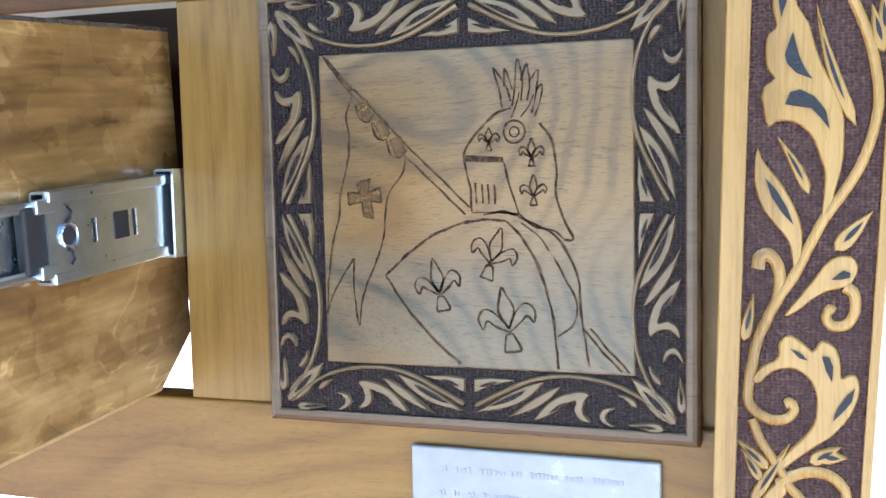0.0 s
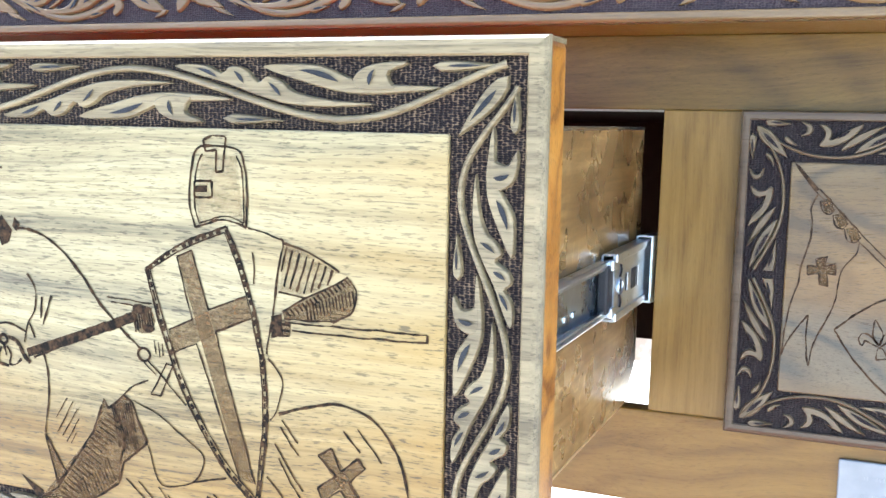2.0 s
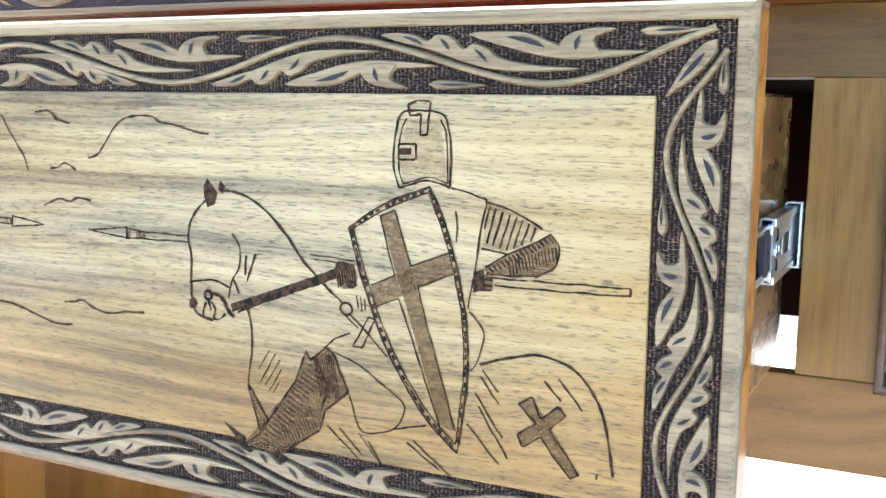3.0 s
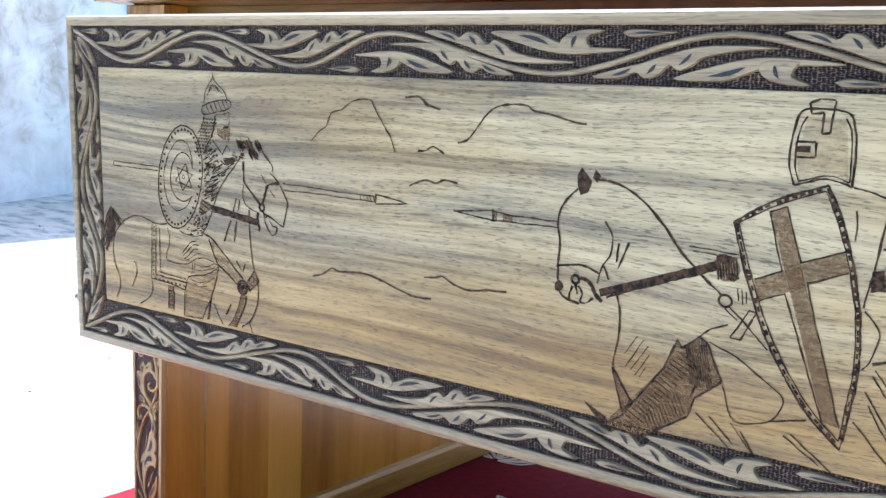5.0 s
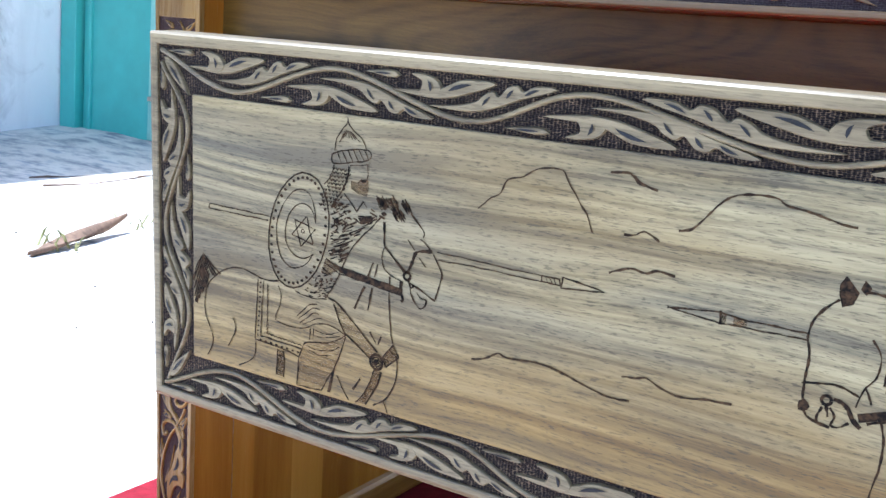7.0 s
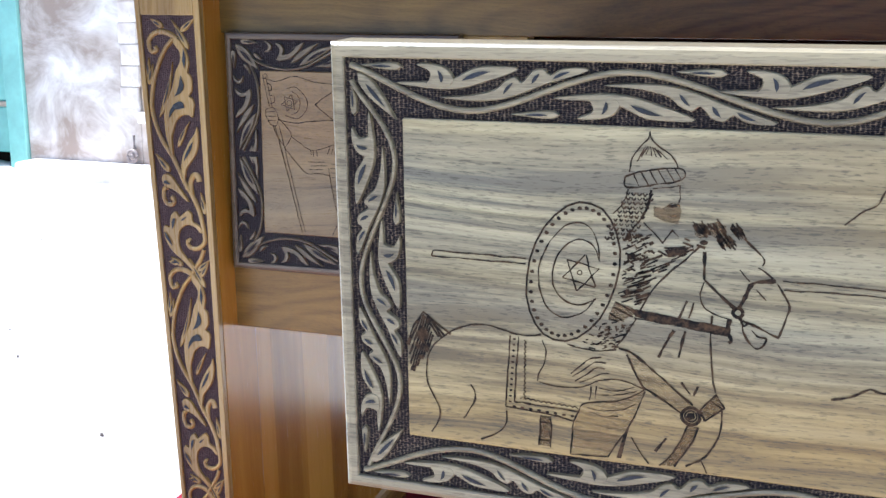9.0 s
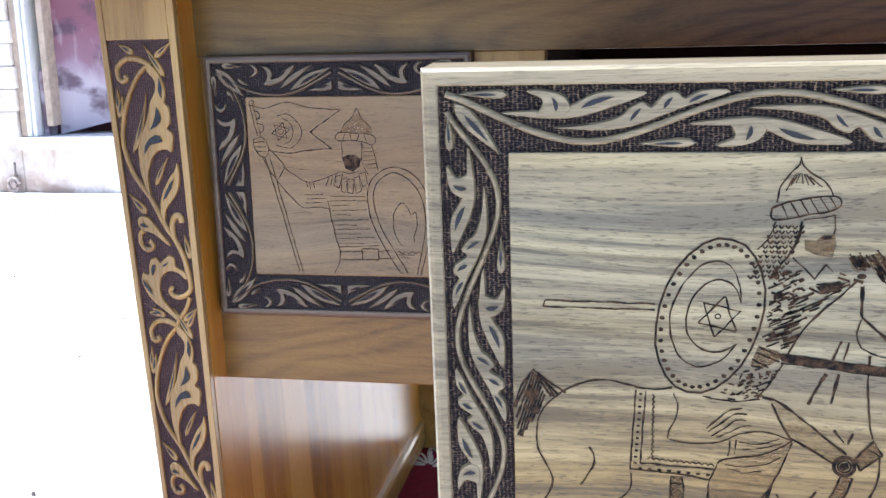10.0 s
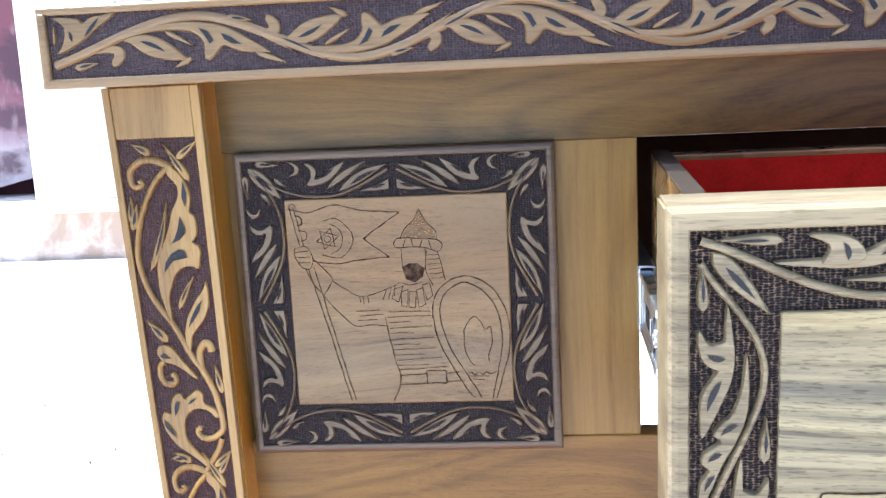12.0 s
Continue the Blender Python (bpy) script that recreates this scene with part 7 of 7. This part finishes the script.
    for a, b in (((-0.3338, 0.5525), (-0.3432, 0.5322)), ((-0.3327, 0.5523), (-0.3424, 0.5263)), ((-0.3321, 0.5510), (-0.3420, 0.5202)), ((-0.3310, 0.5497), (-0.3415, 0.5164)), ((-0.3304, 0.5471), (-0.3401, 0.5159)), ((-0.3295, 0.5448), (-0.3376, 0.5196)), ((-0.3285, 0.5421), (-0.3347, 0.5241)), ((-0.3275, 0.5399), (-0.3318, 0.5288)), ((-0.3310, 0.5511), (-0.3206, 0.5401)), ((-0.3317, 0.5503), (-0.3243, 0.5391)), ((-0.3275, 0.5473), (-0.3225, 0.5390))):
        s([a, b], 0.0011)
    s([(-0.3294, 0.4784), (-0.3248, 0.4870), (-0.3244, 0.4941), (-0.3273, 0.5008), (-0.3311, 0.5092), (-0.3323, 0.5177), (-0.3309, 0.5265), (-0.3273, 0.5337), (-0.3206, 0.5403), (-0.3131, 0.5452), (-0.3049, 0.5481), (-0.2969, 0.5491), (-0.2881, 0.5477), (-0.2795, 0.5457), (-0.2726, 0.5453), (-0.2640, 0.5466)], 0.0007)
    s([(-0.3052, 0.5117), (-0.3026, 0.5063), (-0.3034, 0.5001), (-0.3093, 0.4898)], 0.0007)
    s([(-0.2837, 0.4981), (-0.2840, 0.4903), (-0.2887, 0.4836), (-0.2989, 0.4776)], 0.0006)
    # saddle cloth with a woven edge
    s([(-0.2818, 0.5444), (-0.2842, 0.5006), (-0.2722, 0.5000), (-0.2584, 0.4990), (-0.2447, 0.4969)], 0.0007, smoothed=False)
    s([(-0.2770, 0.5441), (-0.2791, 0.5040), (-0.2669, 0.5037), (-0.2514, 0.5032), (-0.2426, 0.5025)], 0.0007, smoothed=False)
    for i in range(12):
        cv.blot((-0.2794 + -0.00020 * i, 0.5424 - 0.00349 * i), 0.0010, 0.0007)
    for i in range(8):
        cv.blot((-0.2792 + 0.00484 * i, 0.5012 - 0.00024 * i), 0.0012, 0.0008)
    s([(-0.2737 + 0.0012 * (i % 2), 0.5425 - 0.00137 * i) for i in range(27)], 0.0005, smoothed=False)
    s([(-0.2755 + 0.00150 * i, 0.5064 - 0.00009 * i + 0.0012 * (i % 2)) for i in range(23)], 0.0005, smoothed=False)
    s([(-0.2634, 0.4980), (-0.2638, 0.4894), (-0.2646, 0.4790)], 0.0007)
    s([(-0.2584, 0.4978), (-0.2574, 0.4902), (-0.2578, 0.4785)], 0.0007)
    cv.tint([(-0.2632, 0.4977), (-0.2584, 0.4976), (-0.2578, 0.4788), (-0.2644, 0.4790)])
    for a, b in (((-0.2633, 0.4937), (-0.2581, 0.4935)), ((-0.2637, 0.4877), (-0.2578, 0.4878)), ((-0.2641, 0.4825), (-0.2579, 0.4826))):
        s([a, b], 0.0006)
    s([(-0.2633, 0.5434), (-0.2609, 0.5368), (-0.2619, 0.5301), (-0.2650, 0.5231), (-0.2656, 0.5185)], 0.0005)
    s([(-0.2648, 0.5181), (-0.2545, 0.5165), (-0.2410, 0.5177), (-0.2343, 0.5214), (-0.2277, 0.5238), (-0.2179, 0.5245), (-0.2058, 0.5206)], 0.0005)
    s([(-0.2468, 0.5253), (-0.2408, 0.5314), (-0.2358, 0.5356), (-0.2300, 0.5372)], 0.0006)
    s([(-0.2459, 0.5234), (-0.2392, 0.5288), (-0.2333, 0.5338), (-0.2276, 0.5338)], 0.0005)
    s([(-0.2443, 0.5210), (-0.2375, 0.5263), (-0.2325, 0.5304), (-0.2279, 0.5302)], 0.0006)
    s([(-0.2418, 0.5206), (-0.2359, 0.5237), (-0.2293, 0.5272), (-0.2252, 0.5276)], 0.0004)
    s([(-0.2352, 0.5188), (-0.2361, 0.5105)], 0.0005)
    s([(-0.2323, 0.5197), (-0.2331, 0.5120)], 0.0005)
    s([(-0.2310, 0.5185), (-0.2212, 0.5179), (-0.2114, 0.5213)], 0.0004)
    s([(-0.2294, 0.5145), (-0.2195, 0.5157), (-0.2098, 0.5192)], 0.0004)
    # boot leg, straps and breast ring
    cv.wash([(-0.2058, 0.5203), (-0.2147, 0.5144), (-0.2378, 0.5085), (-0.2426, 0.5022), (-0.2452, 0.4867), (-0.2458, 0.4763), (-0.2248, 0.4772), (-0.2164, 0.4921), (-0.2114, 0.5027)])
    s([(-0.2054, 0.5210), (-0.2114, 0.5164), (-0.2212, 0.5120), (-0.2378, 0.5085), (-0.2421, 0.5031), (-0.2446, 0.4952), (-0.2453, 0.4858), (-0.2459, 0.4760)], 0.0007)
    s([(-0.2056, 0.5197), (-0.2111, 0.5027), (-0.2164, 0.4921), (-0.2227, 0.4812), (-0.2248, 0.4772)], 0.0007)
    s([(-0.2458, 0.4760), (-0.2349, 0.4768), (-0.2248, 0.4770)], 0.0006)
    s([(-0.2370, 0.5059), (-0.2278, 0.5053), (-0.2179, 0.5071), (-0.2104, 0.5113)], 0.0004)
    s([(-0.2362, 0.5036), (-0.2295, 0.5024)], 0.0004)
    s([(-0.2295, 0.5014), (-0.2196, 0.5030)], 0.0004)
    cv.fill([(-0.2121, 0.5026), (-0.2148, 0.4898), (-0.2171, 0.4775), (-0.2198, 0.4775), (-0.2167, 0.4904)])
    s([(-0.2121, 0.4910), (-0.2066, 0.4825), (-0.2017, 0.4763)], 0.0006)
    cv.wash([(-0.2207, 0.5435), (-0.2113, 0.5396), (-0.1954, 0.5269), (-0.1797, 0.5146), (-0.1846, 0.5085), (-0.1954, 0.5157), (-0.2072, 0.5224), (-0.2154, 0.5396)])
    s([(-0.2207, 0.5435), (-0.2113, 0.5400), (-0.1954, 0.5272), (-0.1797, 0.5146)], 0.0009)
    s([(-0.2162, 0.5401), (-0.2114, 0.5300), (-0.2072, 0.5224)], 0.0009)
    s([(-0.2072, 0.5221), (-0.1954, 0.5157), (-0.1849, 0.5088)], 0.0009)
    cv.ring((-0.1804, 0.5081), 0.0048, 0.0050, 0.0014)
    cv.ring((-0.1804, 0.5081), 0.0031, 0.0032, 0.0007)
    cv.fill([(-0.1820, 0.5098), (-0.1787, 0.5102), (-0.1780, 0.5071), (-0.1811, 0.5054), (-0.1830, 0.5071)])
    cv.tint([(-0.1756, 0.5125), (-0.1677, 0.5226), (-0.1630, 0.5149), (-0.1730, 0.5062)])
    s([(-0.1756, 0.5125), (-0.1677, 0.5226), (-0.1630, 0.5149), (-0.1730, 0.5062)], 0.0008, close=True, smoothed=False)
    s([(-0.1704, 0.5185), (-0.1642, 0.5145)], 0.0006, smoothed=False)
    cv.tint([(-0.1819, 0.5022), (-0.1764, 0.5021), (-0.1786, 0.4937), (-0.1833, 0.4849), (-0.1880, 0.4768), (-0.1957, 0.4765), (-0.1909, 0.4815), (-0.1857, 0.4911)], 0.0003)
    s([(-0.1819, 0.5022), (-0.1857, 0.4911), (-0.1912, 0.4813), (-0.1960, 0.4761)], 0.0008)
    s([(-0.1764, 0.5021), (-0.1786, 0.4937), (-0.1833, 0.4849), (-0.1880, 0.4768)], 0.0008)
    s([(-0.1642, 0.5135), (-0.1643, 0.5020), (-0.1681, 0.4902), (-0.1736, 0.4829), (-0.1816, 0.4777)], 0.0009)
    s([(-0.1736, 0.4822), (-0.1701, 0.4752)], 0.0007)
    for a, b in (((-0.1863, 0.5274), (-0.1813, 0.5208)), ((-0.1775, 0.5260), (-0.1797, 0.5202)), ((-0.1929, 0.4935), (-0.1985, 0.4845))):
        s([a, b], 0.001)
    # lance
    s([(-0.2732, 0.5903), (-0.3270, 0.5907), (-0.3280, 0.5876), (-0.2733, 0.5871)], 0.0006, smoothed=False)
    s([(-0.1385, 0.5889), (-0.1023, 0.5881), (-0.0672, 0.5875)], 0.0005, smoothed=False)
    s([(-0.1377, 0.5841), (-0.1021, 0.5846), (-0.0669, 0.5840)], 0.0005, smoothed=False)
    s([(-0.0672, 0.5878), (-0.0555, 0.5878), (-0.0547, 0.5838), (-0.0669, 0.5840)], 0.0007, close=True, smoothed=False)
    for a, b in (((-0.0645, 0.5874), (-0.0627, 0.5843)), ((-0.0618, 0.5873), (-0.0600, 0.5843)), ((-0.0592, 0.5875), (-0.0574, 0.5842))):
        s([a, b], 0.0004)
    s([(-0.0540, 0.5893), (-0.0279, 0.5853), (-0.0546, 0.5824)], 0.0007, close=True, smoothed=False)


def build_drawer_box():
    zb, zt = 0.4655, 0.6675
    for side in (-1, 1):
        a, b = sorted((side * 0.348, side * 0.336))
        prof = [(0.0305, zb), (0.345, zb), (0.378, zb + 0.026), (0.378, zt), (0.0305, zt)]
        gb = Geo()
        gb.loops([[(a, y, z) for y, z in prof], [(b, y, z) for y, z in prof]], True, True)
        s = part("side_board", gb, M_PLY, DRAWER, "cloudy varnished plywood side")
        e = sorted((side * 0.3485, side * 0.3355))
        part("top_edge", Geo().box(e[0], e[1], 0.0305, 0.3785, zt - 0.0015, zt + 0.001, 0.0006), M_PLY_EDGE, s, "glossy bevelled top edge")
        # Thin strip added as a painted highlight along the lower edge.
        part("bottom_edge", Geo().box(e[0], e[1], 0.0305, 0.345, zb - 0.0008, zb + 0.0012, 0.0004), M_PLY_RIM, s, "lower edge strip coloured bright as if lit")
        part("felt_lining", Geo().box(min(side * 0.3355, side * 0.3340), max(side * 0.3355, side * 0.3340), 0.0315, 0.358, zb + 0.012, zt - 0.003), M_FELT, s)
        g = slide_channel(side * 0.3485, side * 0.3560, 0.034, 0.372, 0.565, 0.0175, 0.0014, 0.0042)
        rail = part("inner_slide", g, M_STEEL, DRAWER, "zinc-plated inner slide rail")
        part("rail_web", Geo().box(min(side * 0.3500, side * 0.3504), max(side * 0.3500, side * 0.3504), 0.035, 0.371, 0.5505, 0.5795), M_STEEL_WEB, rail, "dull greasy web of the rail")
        for z in (0.5485, 0.5815):
            part("rolled_edge", Geo().tube([(side * 0.3552, 0.035, z), (side * 0.3552, 0.246, z)], 0.0019, 8), M_STEEL, rail, "bright rolled edge")
        for y in (0.166, 0.184):
            part("stamped_tab", Geo().box(min(side * 0.3500, side * 0.3512), max(side * 0.3500, side * 0.3512), y - 0.003, y + 0.003, 0.5565, 0.5600, 0.0005), M_STEEL, rail)
        for y, k in ((0.121, 1.0),):
            gs = Geo().tube([(side * 0.3498, y, 0.563), (side * 0.3525, y, 0.563)], [0.0050 * k, 0.0042 * k], 14)
            part("screw", gs, M_SCREW, rail, "brass-coloured screw")
            part("screw_slot", Geo().box(min(side * 0.3524, side * 0.3528), max(side * 0.3524, side * 0.3528), y - 0.003 * k, y + 0.003 * k, 0.5622, 0.5638), M_STEEL_DARK, rail)
        mid = part("middle_slide", slide_channel(side * 0.3592, side * 0.3500, 0.250, 0.388, 0.565, 0.0222, 0.0014, 0.006), M_STEEL, DRAWER, "zinc-plated middle slide member")
        for z0, z1 in ((0.546, 0.553), (0.577, 0.584)):
            part("stop_tab", Geo().box(min(side * 0.3560, side * 0.3598), max(side * 0.3560, side * 0.3598), 0.243, 0.256, z0, z1, 0.001), M_STEEL, mid)

        for z in (0.5455, 0.5845):
            part("ridge", Geo().box(min(side * 0.3590, side * 0.3606), max(side * 0.3590, side * 0.3606), 0.251, 0.387, z - 0.0028, z + 0.0028, 0.0008), M_STEEL, mid, "rolled ridge")
        part("ball_cage", Geo().box(min(side * 0.3512, side * 0.3580), max(side * 0.3512, side * 0.3580), 0.236, 0.300, 0.5490, 0.5810, 0.002), M_STEEL_DARK, mid, "dark ball cage")

        def slot(y0, y1, z0, z1, stuff=M_STEEL_DARK, proud=0.0006):
            part("slot", Geo().box(min(side * 0.3590, side * (0.3592 + proud)), max(side * 0.3590, side * (0.3592 + proud)), y0, y1, z0, z1, 0.0002), stuff, mid, "dark punched slot")

        part("keyhole", Geo().tube([(side * 0.3590, 0.264, 0.565), (side * 0.3598, 0.264, 0.565)], 0.0046, 14), M_STEEL_DARK, mid, "round punched hole")
        part("keyhole_lip", Geo().tube([(side * 0.3599, 0.264 + 0.0060 * math.cos(radians(a)), 0.565 + 0.0060 * math.sin(radians(a))) for a in range(-70, 250, 20)], 0.0007, 6), M_STEEL, mid)
        for k in (-1, 1):
            part("hook_slot", Geo().tube([(side * 0.3597, 0.262 + d, 0.565 + k * h) for d, h in ((0.0, 0.006), (0.0035, 0.0085), (0.0045, 0.0115), (0.002, 0.014))], 0.0008, 6), M_STEEL_DARK, mid)
        slot(0.2815, 0.2835, 0.559, 0.571)
        slot(0.2840, 0.2865, 0.559, 0.571, M_STEEL, 0.0010)
        slot(0.2990, 0.3110, 0.558, 0.572)
        slot(0.3150, 0.3165, 0.558, 0.572)
        slot(0.3170, 0.3200, 0.558, 0.572, M_STEEL, 0.0010)
    part("back_board", Geo().box(-0.3360, 0.3360, 0.359, 0.372, zb + 0.004, zt, 0.001), M_PLY, DRAWER)
    part("back_lining", Geo().box(-0.3340, 0.3340, 0.357, 0.359, zb + 0.012, zt - 0.004), M_FELT, DRAWER, "red felt lining")
    part("front_lining", Geo().box(-0.3340, 0.3340, 0.0305, 0.032, zb + 0.012, zt - 0.003), M_FELT, DRAWER, "red felt lining")
    part("bottom_board", Geo().box(-0.3360, 0.3360, 0.0305, 0.359, zb + 0.003, zb + 0.009), M_PLY, DRAWER)
    part("bottom_lining", Geo().box(-0.3335, 0.3335, 0.0325, 0.357, zb + 0.009, zb + 0.012), M_FELT, DRAWER, "red felt lining")


build_drawer_front()
build_drawer_box()


# ---- label plate on the bottom rail ----
def build_label():
    p = thing("label_plate", (0.563, 0.352, 0.40), "frosted plastic label plate with faint embossed print", "label")
    part("plate", Geo().box(0.499, 0.628, 0.3555, 0.3590, 0.372, 0.4655, 0.0012), M_PLATE, p)
    rng = random.Random(2)
    for row in range(6):
        z, x = 0.453 - 0.0125 * row, 0.510 + rng.uniform(0, 0.006)
        end = 0.612 if row < 2 or row > 4 else 0.590
        while x < end:
            for _ in range(rng.randint(2, 7)):
                w, h = rng.uniform(0.0008, 0.0018), rng.uniform(0.0016, 0.0030)
                if x < end:
                    part("print_bar", Geo().box(x, x + w, 0.3551, 0.3556, z, z + h), M_INK, p)
                x += w + 0.0009
            x += rng.uniform(0.002, 0.004)
    for r in (0.0072, 0.0045):
        part("round_stamp", Geo().tube([(0.607 + r * math.cos(radians(a)), 0.3554, 0.418 + r * math.sin(radians(a))) for a in range(0, 361, 24)], 0.0004, 5), M_INK_RIM, p, "faint round stamp")


build_label()
